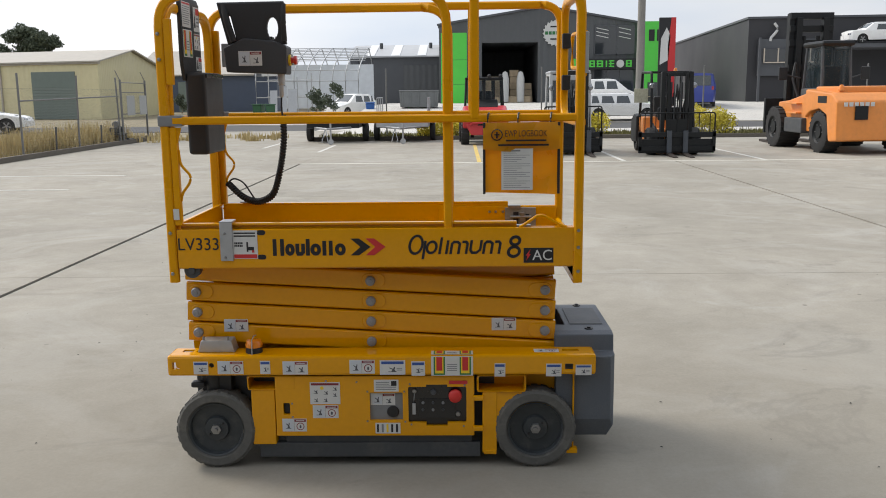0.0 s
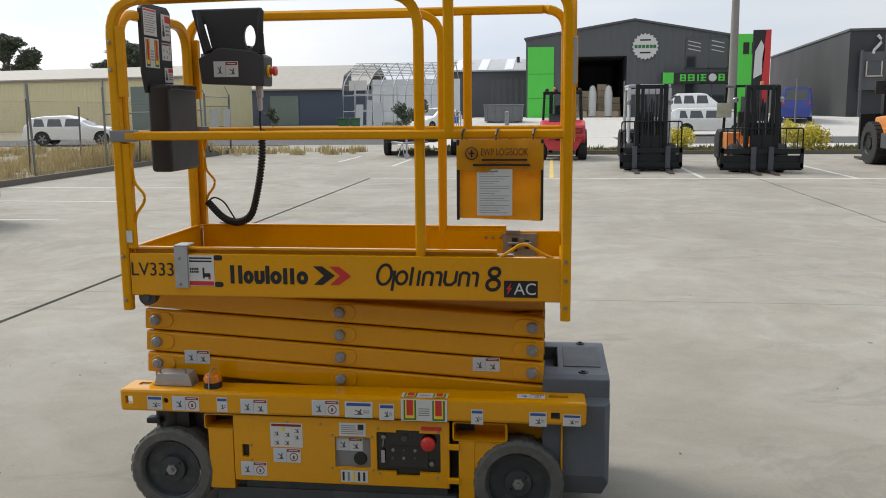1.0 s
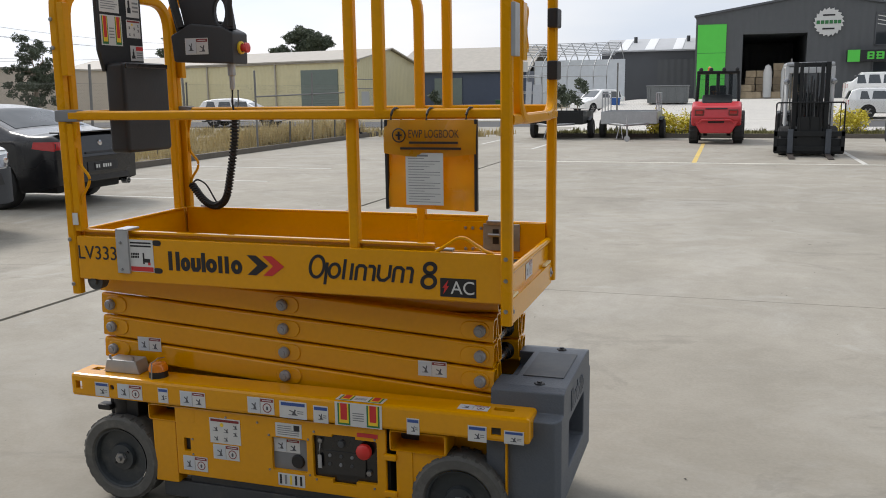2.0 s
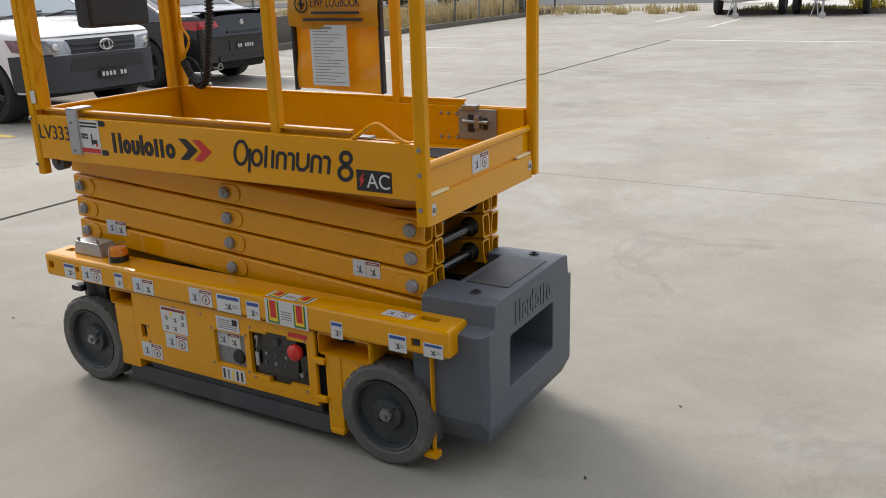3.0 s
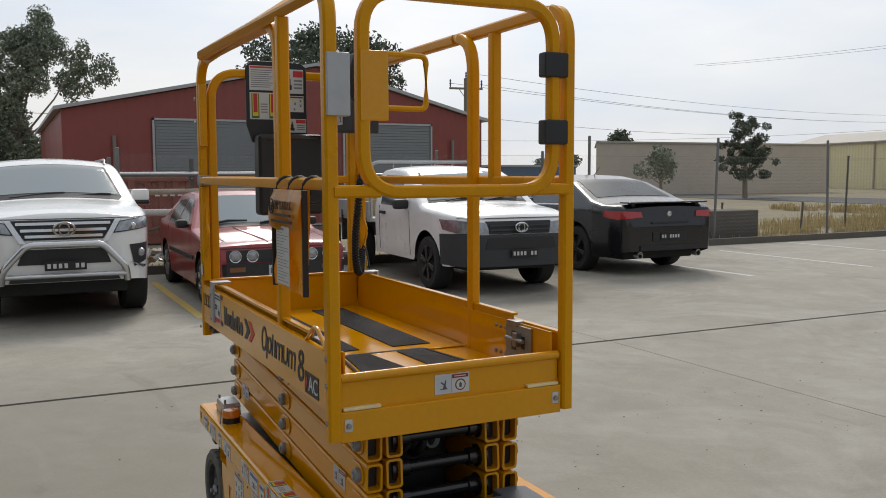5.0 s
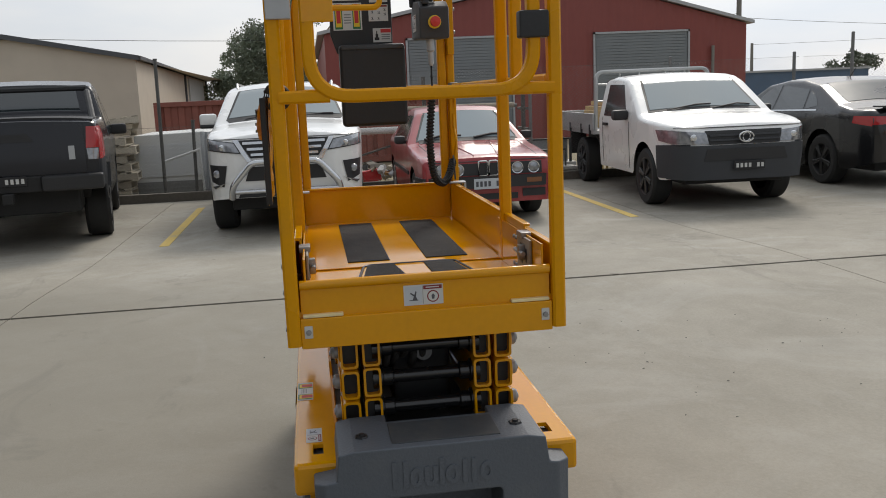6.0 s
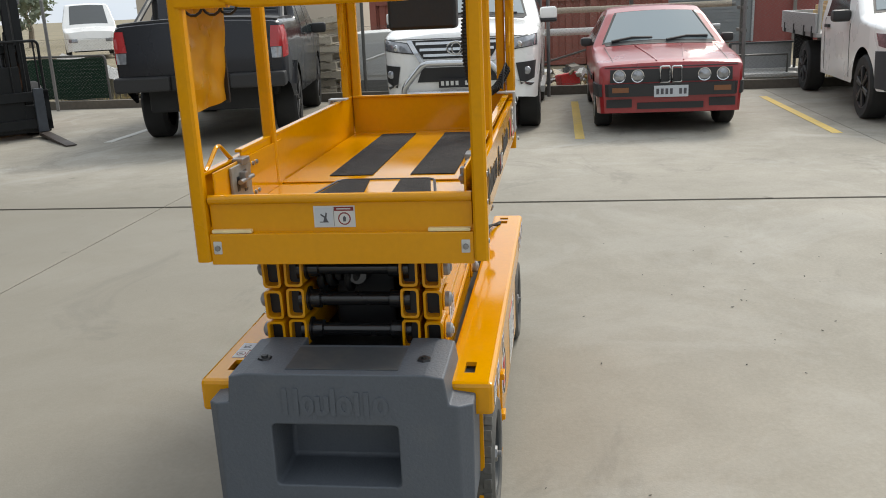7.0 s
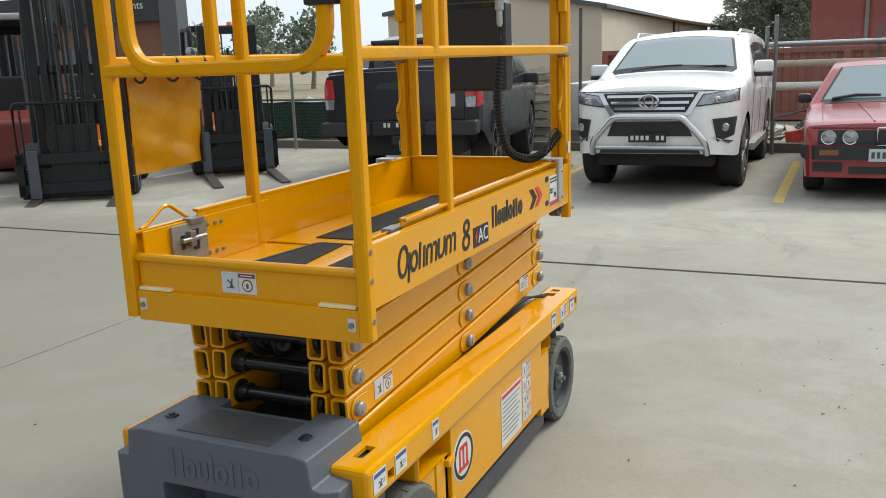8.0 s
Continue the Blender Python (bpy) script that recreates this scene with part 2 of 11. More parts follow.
def tube(bm, pts, r, n=10, closed=False, caps=True, mi=0, flat=1.0, up=(0, 0, 1), square=False):
    """Sweeps a round or flattened section along a polyline."""
    pts = [Vector(p) for p in pts]
    rings = []
    k = len(pts)
    for i, p in enumerate(pts):
        a = pts[i - 1] if (i or closed) else pts[i]
        b = pts[(i + 1) % k] if (i < k - 1 or closed) else pts[i]
        d = (b - a).normalized()
        u = Vector(up)
        s = d.cross(u)
        if s.length < 1e-3:
            s = d.cross(Vector((0, 1, 0)))
            if s.length < 1e-3:
                s = d.cross(Vector((1, 0, 0)))
        s.normalize()
        w = s.cross(d).normalized()
        ring = []
        for j in range(n):
            c_, s_ = math.cos(2 * math.pi * (j + 0.5) / n), math.sin(2 * math.pi * (j + 0.5) / n)
            k_ = r / (abs(c_) ** 5 + abs(s_) ** 5) ** 0.2 if square else r
            ring.append(bm.verts.new(p + s * k_ * c_ + w * k_ * flat * s_))
        rings.append(ring)
    pairs = list(zip(rings, rings[1:])) + ([(rings[-1], rings[0])] if closed else [])
    for a, b in pairs:
        for j in range(n):
            bm.faces.new((a[j], a[(j + 1) % n], b[(j + 1) % n], b[j])).material_index = mi
    if caps and not closed:
        bm.faces.new(rings[0][::-1]).material_index = mi
        bm.faces.new(rings[-1]).material_index = mi
    return bm


def prism(bm, pts, axis, a0, a1, bev=0.0, mi=0, seg=2):
    """Extrudes a polygon. axis 'x': pts are (y, z); 'y': (x, z); 'z': (x, y)."""
    t = bmesh.new()

    def at(p, a):
        return {"x": (a, p[0], p[1]), "y": (p[0], a, p[1]), "z": (p[0], p[1], a)}[axis]

    lo = [t.verts.new(at(p, a0)) for p in pts]
    hi = [t.verts.new(at(p, a1)) for p in pts]
    t.faces.new(lo)
    t.faces.new(hi[::-1])
    for i in range(len(pts)):
        j = (i + 1) % len(pts)
        t.faces.new((lo[i], hi[i], hi[j], lo[j]))
    bmesh.ops.recalc_face_normals(t, faces=t.faces)
    if bev:
        bmesh.ops.bevel(t, geom=t.edges[:], offset=bev, segments=seg, affect="EDGES", profile=0.5)
    merge(bm, t, mi)
    return bm


def cut(ob, tool):
    """Subtracts the bmesh tool from a part, for holes and recesses."""
    me = finish(tool, "tool", [])
    tob = new("tool", me)
    tob.parent = ob.parent
    ob.modifiers.clear()
    mod = ob.modifiers.new("cut", "BOOLEAN")
    mod.object, mod.operation, mod.solver, mod.use_self = tob, "DIFFERENCE", "EXACT", True
    dg = bpy.context.evaluated_depsgraph_get()
    res = bpy.data.meshes.new_from_object(ob.evaluated_get(dg))
    ob.modifiers.clear()
    ob.data = res
    bpy.data.objects.remove(tob)
    for p in res.polygons:
        p.use_smooth = False
    return ob


def text_mesh(bm, s, size, m, mi=0, depth=0.0006, shear=0.0, width=None):
    """Adds lettering in the built-in font, its left end at m's origin, reading along m's x."""
    cu = bpy.data.curves.new("letters", "FONT")
    cu.body, cu.size, cu.shear, cu.extrude = s, size, shear, depth
    cu.align_x, cu.align_y = "LEFT", "BOTTOM_BASELINE"
    ob = new("letters", cu)
    me = bpy.data.meshes.new_from_object(ob.evaluated_get(bpy.context.evaluated_depsgraph_get()))
    bpy.data.objects.remove(ob)
    t = bmesh.new()
    t.from_mesh(me)
    if width:
        xs = [v.co.x for v in t.verts]
        k = width / (max(xs) - min(xs))
        for v in t.verts:
            v.co.x = (v.co.x - min(xs)) * k
    merge(bm, t, mi, m)
    bpy.data.meshes.remove(me)
    return bm


# ---- surfaces of the yard and the buildings ----
def concrete_mat():
    m = bpy.data.materials.new("broom_concrete")
    m.use_nodes = True
    nt = m.node_tree
    b = nt.nodes["Principled BSDF"]
    co = nt.nodes.new("ShaderNodeTexCoord")

    def noise_node(scale, detail=6.0, rough=0.6, stretch=None, distort=0.0):
        n = nt.nodes.new("ShaderNodeTexNoise")
        n.inputs["Scale"].default_value, n.inputs["Detail"].default_value = scale, detail
        n.inputs["Roughness"].default_value, n.inputs["Distortion"].default_value = rough, distort
        src = co.outputs["Object"]
        if stretch:
            mp = nt.nodes.new("ShaderNodeMapping")
            mp.inputs["Scale"].default_value = stretch
            mp.inputs["Rotation"].default_value = (0, 0, 0.5)
            nt.links.new(src, mp.inputs[0])
            src = mp.outputs[0]
        nt.links.new(src, n.inputs["Vector"])
        return n

    def ramp(n, stops):
        r = nt.nodes.new("ShaderNodeValToRGB")
        while len(r.color_ramp.elements) < len(stops):
            r.color_ramp.elements.new(0.5)
        for e, (p, c) in zip(r.color_ramp.elements, stops):
            e.position, e.color = p, (*c, 1)
        nt.links.new(n.outputs["Fac"], r.inputs[0])
        return r

    def mixc(a, c, fac_out, mode="MIX", fac=1.0):
        x = nt.nodes.new("ShaderNodeMix")
        x.data_type, x.blend_type = "RGBA", mode
        if fac_out is None:
            x.inputs[0].default_value = fac
        else:
            nt.links.new(fac_out, x.inputs[0])
        nt.links.new(a, x.inputs[6])
        if isinstance(c, tuple):
            x.inputs[7].default_value = (*c, 1)
        else:
            nt.links.new(c, x.inputs[7])
        return x.outputs[2]

    big = ramp(noise_node(0.16, 6, 0.6), [(0.30, (0.296, 0.274, 0.232)), (0.52, (0.352, 0.326, 0.277)), (0.75, (0.410, 0.380, 0.325))])
    mid = ramp(noise_node(1.3, 8, 0.65, distort=0.4), [(0.30, (0.90, 0.90, 0.895)), (0.7, (1.05, 1.05, 1.05))])
    c = mixc(big.outputs[0], mid.outputs[0], None, "MULTIPLY")
    fine = ramp(noise_node(55, 4, 0.6), [(0.3, (0.92, 0.92, 0.92)), (0.7, (1.06, 1.06, 1.06))])
    c = mixc(c, fine.outputs[0], None, "MULTIPLY")
    blotch = ramp(noise_node(4.2, 10, 0.72, distort=0.5), [(0.32, (0.91, 0.91, 0.905)), (0.68, (1.06, 1.06, 1.06))])
    c = mixc(c, blotch.outputs[0], None, "MULTIPLY")
    worn = ramp(noise_node(0.62, 9, 0.68, distort=0.9), [(0.50, (0, 0, 0)), (0.60, (0.24, 0.24, 0.24)), (0.66, (0.09, 0.09, 0.09))])
    c = mixc(c, (0.49, 0.475, 0.435), worn.outputs[0])
    # pale scuffs, dark tyre smears, small oil drips
    scuff = ramp(noise_node(0.75, 9, 0.7, (1.0, 1.2, 1.0), 1.2), [(0.57, (0, 0, 0)), (0.76, (0.45, 0.45, 0.45))])
    c = mixc(c, (0.50, 0.49, 0.46), scuff.outputs[0])
    smear = ramp(noise_node(0.42, 8, 0.6, (0.9, 1.25, 1.0), 1.0), [(0.57, (0, 0, 0)), (0.82, (0.28, 0.28, 0.28))])
    c = mixc(c, (0.20, 0.185, 0.16), smear.outputs[0])
    drip = ramp(noise_node(3.3, 3, 0.5), [(0.735, (0, 0, 0)), (0.775, (0.6, 0.6, 0.6))])
    c = mixc(c, (0.11, 0.10, 0.085), drip.outputs[0])
    # shade put into the ground colour towards low y, its border broken by noise
    sep = nt.nodes.new("ShaderNodeSeparateXYZ")
    nt.links.new(co.outputs["Object"], sep.inputs[0])
    wob = nt.nodes.new("ShaderNodeMath")
    wob.operation, wob.inputs[1].default_value = "MULTIPLY_ADD", 1.8
    nt.links.new(noise_node(0.5, 6, 0.6).outputs["Fac"], wob.inputs[0])
    nt.links.new(sep.outputs[1], wob.inputs[2])
    ground_shade = nt.nodes.new("ShaderNodeMapRange")
    ground_shade.inputs["From Min"].default_value, ground_shade.inputs["From Max"].default_value = 1.8, 8.0
    ground_shade.inputs["To Min"].default_value, ground_shade.inputs["To Max"].default_value = 0.85, 0.0
    nt.links.new(wob.outputs[0], ground_shade.inputs["Value"])
    bays = nt.nodes.new("ShaderNodeMapRange")
    bays.inputs["From Min"].default_value, bays.inputs["From Max"].default_value = -5.6, -3.9
    nt.links.new(sep.outputs[0], bays.inputs["Value"])
    shade_fac = nt.nodes.new("ShaderNodeMath")
    shade_fac.operation = "MULTIPLY"
    nt.links.new(ground_shade.outputs[0], shade_fac.inputs[0])
    nt.links.new(bays.outputs[0], shade_fac.inputs[1])
    c = mixc(c, (0.224, 0.206, 0.168), shade_fac.outputs[0])
    vo = nt.nodes.new("ShaderNodeTexVoronoi")
    vo.inputs["Scale"].default_value = 2.6
    nt.links.new(co.outputs["Object"], vo.inputs["Vector"])
    spot = nt.nodes.new("ShaderNodeMapRange")
    spot.inputs["From Min"].default_value, spot.inputs["From Max"].default_value = 0.035, 0.055
    spot.inputs["To Min"].default_value, spot.inputs["To Max"].default_value = 0.75, 0.0
    nt.links.new(vo.outputs["Distance"], spot.inputs["Value"])
    gate = ramp(noise_node(0.55, 4, 0.6), [(0.52, (0, 0, 0)), (0.60, (1, 1, 1))])
    sp = nt.nodes.new("ShaderNodeMath")
    sp.operation = "MULTIPLY"
    nt.links.new(spot.outputs[0], sp.inputs[0])
    nt.links.new(gate.outputs[0], sp.inputs[1])
    c = mixc(c, (0.10, 0.092, 0.08), sp.outputs[0])
    rub = ramp(noise_node(0.55, 9, 0.66, (0.9, 1.3, 1.0), 1.4), [(0.585, (0, 0, 0)), (0.63, (0.30, 0.30, 0.30)), (0.67, (0.05, 0.05, 0.05))])
    c = mixc(c, (0.17, 0.16, 0.14), rub.outputs[0])
    pale = ramp(noise_node(2.1, 10, 0.75, (1.0, 1.4, 1.0), 0.6), [(0.66, (0, 0, 0)), (0.76, (0.30, 0.30, 0.30))])
    c = mixc(c, (0.55, 0.54, 0.51), pale.outputs[0])
    nt.links.new(c, b.inputs["Base Color"])
    rr = ramp(noise_node(0.9, 6), [(0.3, (0.62, 0.62, 0.62)), (0.7, (0.85, 0.85, 0.85))])
    nt.links.new(rr.outputs[0], b.inputs["Roughness"])
    b.inputs["Specular IOR Level"].default_value = 0.12
    bp = nt.nodes.new("ShaderNodeBump")
    bp.inputs["Strength"].default_value, bp.inputs["Distance"].default_value = 0.25, 0.004
    nt.links.new(noise_node(120, 3).outputs["Fac"], bp.inputs["Height"])
    nt.links.new(bp.outputs[0], b.inputs["Normal"])
    return m


def ribbed_mat(name, color, period, axis, depth=0.4, rough=0.5, vary=0.06):
    """Profiled steel sheet; the ribs are relief on a wall too far off to count them."""
    m = mat(name, color, rough, vary=vary, grain=3.0, big=0.35, dirt=tuple(0.6 * v for v in color), dirt_amount=0.22)
    nt = m.node_tree
    b = nt.nodes["Principled BSDF"]
    co = nt.nodes.new("ShaderNodeTexCoord")
    sep = nt.nodes.new("ShaderNodeSeparateXYZ")
    nt.links.new(co.outputs["Object"], sep.inputs[0])
    mu = nt.nodes.new("ShaderNodeMath")
    mu.operation = "MULTIPLY"
    mu.inputs[1].default_value = 2 * math.pi / period
    nt.links.new(sep.outputs[axis], mu.inputs[0])
    sn = nt.nodes.new("ShaderNodeMath")
    sn.operation = "SINE"
    nt.links.new(mu.outputs[0], sn.inputs[0])
    bp = nt.nodes.new("ShaderNodeBump")
    bp.inputs["Strength"].default_value, bp.inputs["Distance"].default_value = depth, 0.03
    nt.links.new(sn.outputs[0], bp.inputs["Height"])
    nt.links.new(bp.outputs[0], b.inputs["Normal"])
    return m


M["concrete"] = concrete_mat()
M["joint"] = mat("joint_filler", (0.022, 0.021, 0.020), 0.9, vary=0.2)
M["asphalt"] = mat("asphalt", (0.075, 0.075, 0.075), 0.9, vary=0.2, grain=8, big=0.3, bump=0.3)
M["dirt"] = mat("dry_dirt_and_grass", (0.23, 0.195, 0.125), 0.95, vary=0.35, grain=1.5, big=0.12, dirt=(0.14, 0.13, 0.05), dirt_amount=0.6)
M["verge"] = mat("verge_grass", (0.16, 0.15, 0.055), 0.95, vary=0.35, grain=6, big=0.6)
M["forecourt"] = mat("pale_gravel_forecourt", (0.53, 0.51, 0.47), 0.9, vary=0.14, grain=2, big=0.1)
M["kerb"] = mat("kerb_concrete", (0.13, 0.115, 0.095), 0.9, vary=0.25, grain=20, big=1.2)
M["line_yellow"] = mat("yellow_line_paint", (0.63, 0.45, 0.12), 0.75, vary=0.18, grain=25, big=1.5, dirt=(0.36, 0.33, 0.28), dirt_amount=0.6)
M["line_fresh"] = mat("clear_white_line_paint", (0.70, 0.68, 0.60), 0.75, vary=0.15, grain=25, big=1.5, dirt=(0.40, 0.38, 0.33), dirt_amount=0.35)
M["line_white"] = mat("white_line_paint", (0.58, 0.57, 0.53), 0.75, vary=0.18, grain=25, big=1.5, dirt=(0.36, 0.34, 0.30), dirt_amount=0.75)
M["cream_rib"] = ribbed_mat("cream_steel_sheet", (0.66, 0.60, 0.37), 0.4, 0)
M["cream_plain"] = ribbed_mat("cream_gable_sheet", (0.60, 0.545, 0.33), 0.4, 1)
M["roof_grey"] = mat("weathered_roof_sheet", (0.40, 0.37, 0.32), 0.6, vary=0.15, grain=2, big=0.15)
M["roof_light"] = mat("zinc_roof_sheet", (0.42, 0.43, 0.44), 0.5, vary=0.08, grain=2, big=0.15)
M["skylight"] = mat("translucent_roof_sheet", (0.75, 0.76, 0.76), 0.5, vary=0.05)
M["roller"] = mat("grey_green_roller_door", (0.16, 0.20, 0.18), 0.55, vary=0.08, grain=3, big=0.5)
M["roller_grey"] = mat("grey_roller_slat", (0.22, 0.24, 0.25), 0.5, vary=0.06, grain=4, big=0.6)
M["charcoal"] = ribbed_mat("charcoal_sheet", (0.085, 0.090, 0.094), 0.55, 0)
M["charcoal_panel"] = mat("charcoal_panel", (0.083, 0.088, 0.097), 0.6, vary=0.08, grain=1, big=0.2)
M["dark_wall"] = mat("dark_tilt_panel", (0.040, 0.040, 0.044), 0.7, vary=0.10, grain=1, big=0.2)
M["lime"] = mat("lime_green_panel", (0.085, 0.60, 0.07), 0.5, vary=0.05, grain=2, big=0.4)
M["slate_blue"] = mat("slate_blue_sheet", (0.065, 0.085, 0.13), 0.55, vary=0.1, grain=2, big=0.3)
M["red_rib"] = ribbed_mat("red_brown_sheet", (0.265, 0.064, 0.053), 0.28, 1, 0.35)
M["tan"] = mat("tan_rendered_wall", (0.54, 0.475, 0.395), 0.8, vary=0.08, grain=2, big=0.25)
M["container"] = mat("rusty_red_container", (0.24, 0.078, 0.058), 0.7, vary=0.2, grain=6, big=0.8, dirt=(0.10, 0.05, 0.03), dirt_amount=0.5)
M["wood"] = mat("weathered_pallet_wood", (0.42, 0.37, 0.29), 0.85, vary=0.25, grain=40, big=3, random_tint=0.25)
M["timber"] = mat("new_timber", (0.50, 0.34, 0.16), 0.8, vary=0.2, grain=30, big=3)
M["green_mesh"] = mat("green_shade_cloth", (0.012, 0.045, 0.025), 0.9, vary=0.25, grain=120, big=2)
M["hedge"] = mat("golden_hedge_leaf", (0.66, 0.56, 0.06), 0.7, vary=0.3, grain=5, big=2, random_tint=0.2)
M["leaf_dark"] = mat("dark_tree_leaf", (0.088, 0.110, 0.070), 0.7, vary=0.35, grain=3, big=0.4)
M["bark"] = mat("pale_bark", (0.26, 0.22, 0.17), 0.9, vary=0.3, grain=12, big=1.5, bump=0.5)
M["straw"] = mat("dry_grass_blade", (0.50, 0.40, 0.20), 0.85, vary=0.25, grain=4, big=0.8)
M["chain"] = mat("galvanised_wire", (0.13, 0.13, 0.125), 0.6, 0.3, vary=0.15)
M["pole"] = mat("grey_power_pole", (0.22, 0.21, 0.19), 0.85, vary=0.15, grain=12, big=1.2)
M["window"] = glass_mat("window_glass", (0.03, 0.035, 0.04), 0.0, 0.06)


# ---- ground and yard ----
FALL = 0.080   # the yard falls this much towards the parking bays


def smooth(a, b, x):
    t = min(1.0, max(0.0, (x - a) / (b - a)))
    return t * t * (3 - 2 * t)


def fall(x, y):
    """How far the paving lies below level."""
    return FALL * smooth(-3.9, -6.6, x) * (1 - smooth(9.6, 10.7, y)) * (1 - smooth(-14.0, -16.5, x)) * smooth(-16.0, -12.0, y)


def grid_sheet(bm, xs, ys, z, thick=0.0):
    """A sheet of quads that follows the fall of the yard, closed below where it has thickness."""
    up = [[bm.verts.new((x, y, z - fall(x, y))) for y in ys] for x in xs]
    lo = [[bm.verts.new((x, y, z - thick - fall(x, y))) for y in ys] for x in xs] if thick else None
    for i in range(len(xs) - 1):
        for j in range(len(ys) - 1):
            bm.faces.new((up[i][j], up[i + 1][j], up[i + 1][j + 1], up[i][j + 1]))
            if thick:
                bm.faces.new((lo[i][j], lo[i][j + 1], lo[i + 1][j + 1], lo[i + 1][j]))
    if thick:
        n, m = len(xs) - 1, len(ys) - 1
        rim = [(i, 0) for i in range(n)] + [(n, j) for j in range(m)] + [(i, m) for i in range(n, 0, -1)] + [(0, j) for j in range(m, 0, -1)]
        for (a, b), (c, d) in zip(rim, rim[1:] + rim[:1]):
            bm.faces.new((up[a][b], lo[a][b], lo[c][d], up[c][d]))


def steps(a, b, n):
    return [a + (b - a) * k / n for k in range(n + 1)]


bm = B()
g = 420.0
grid_sheet(bm, [-g, -40] + steps(-17.0, -3.0, 28) + [40, g], [-g, -40] + steps(-17.0, 12.0, 40) + [40, g], -0.03)
ground = tagged(part("ground", bm, M["dirt"]), "dry brown dirt and grass around the yard", "ground", kind="structure")


def flat(name, rect, z, material, label, category="ground"):
    x0, y0, x1, y1 = rect
    bm = B()
    box(bm, x0, y0, z - 0.02, x1, y1, z)
    return tagged(part(name, bm, material), label, category, kind="structure")


bm = B()
grid_sheet(bm, steps(-12.0, -3.5, 17) + [31.0], [-27.0] + steps(-17.0, 12.0, 40) + [30.6], -0.016, 0.02)
tagged(part("yard_base", bm, M["joint"]), "dark joint filler under the slabs", "ground", kind="structure")
yard = new("yard")
tagged(yard, "pale grey concrete yard with sawn joints", "concrete yard", kind="structure")
XJ = [-12.0, -3.77, 4.90, 13.4, 22.0, 31.0]
YJ = [-27, -16.6, -10.6, -4.6, 1.43, 7.63, 13.8, 20.34, 26.0, 30.6]
for i in range(len(XJ) - 1):
    for j in range(len(YJ) - 1):
        bm = B()
        wide = YJ[j] < 19
        wx0 = 0.025 if i in (1, 2) and wide else 0.003
        wx1 = 0.025 if i in (0, 1) and wide else 0.003
        x0 = -11.3 if i == 0 and YJ[j] > 13 else XJ[i] + wx0
        grid_sheet(bm, steps(x0, XJ[i + 1] - wx1, 17 if i == 0 else 1), steps(YJ[j] + 0.004, YJ[j + 1] - 0.004, 18 if i == 0 else 1), 0.0, 0.027)
        part("slab", bm, M["concrete"], yard)
flat("driveway", (-11.3, 30.6, -5.2, 39.5), -0.002, M["concrete"], "concrete driveway to the street")
flat("verge", (-5.2, 30.75, 40, 36.0), 0.0, M["verge"], "dry grass verge beside the street", "verge")
flat("road", (-120, 39.5, 160, 47.0), -0.012, M["asphalt"], "grey asphalt street", "road")
flat("forecourt", (-13.0, 48.0, -6.5, 110.0), 0.0, M["forecourt"], "pale forecourt across the street", "forecourt")
bm = B()
prism(bm, [(48.0, -0.03), (48.0, 0.0), (55.0, 0.33), (62.0, 0.72), (66.0, 0.75), (110.0, 0.75), (110.0, -0.03)], "x", -6.5, 60)
tagged(part("forecourt", bm, M["forecourt"]), "pale forecourt rising from the street to the workshop", "forecourt", kind="structure")
flat("crossover", (-6.5, 39.4, 3.6, 48.0), -0.006, M["forecourt"], "pale concrete crossover over the street edge", "crossover")
flat("footpath", (-5.2, 36.0, 40, 39.4), -0.004, M["forecourt"], "pale footpath beside the street", "footpath")

LW = 0.05
for k, (x0, x1, y) in enumerate([(-10.1, -6.72, 2.08), (-10.15, -6.72, 4.68), (-10.1, -6.70, 7.24), (-10.0, -6.78, 9.90)]):
    bm = B()
    box(bm, x0, y - LW, -0.002, x1, y + LW, 0.004)
    tagged(part("bay_line", bm, M["line_yellow"]), "worn yellow parking bay line", "line marking", kind="structure")
for x0, x1, y in ((-10.6, -6.80, 12.5), (-10.2, -6.85, 15.1), (-11.0, -6.86, 17.8), (-9.9, -7.3, -0.88), (-10.0, -7.2, -3.5)):
    bm = B()
    box(bm, x0, y - LW, -0.002, x1, y + LW, 0.004)
    tagged(part("bay_line", bm, M["line_white"]), "worn white parking bay line", "line marking", kind="structure")
for x, y0, y1, k in ((0.40, 20.5, 27.6, "line_yellow"), (3.75, 20.5, 28, "line_white"), (7.0, 20.5, 28, "line_white"), (-4.0, 24.6, 28, "line_white"), (-6.0, 26.6, 29.8, "line_white")):
    bm = B()
    box(bm, x - LW, y0, -0.002, x + LW, y1, 0.004)
    tagged(part("bay_line", bm, M[k]), "worn bay line across the yard", "line marking", kind="structure")
bm = B()
box(bm, -3.75, 20.34, -0.002, 11.0, 20.44, 0.004)
tagged(part("bay_line", bm, M["line_fresh"]), "long worn white line across the yard", "line marking", kind="structure")


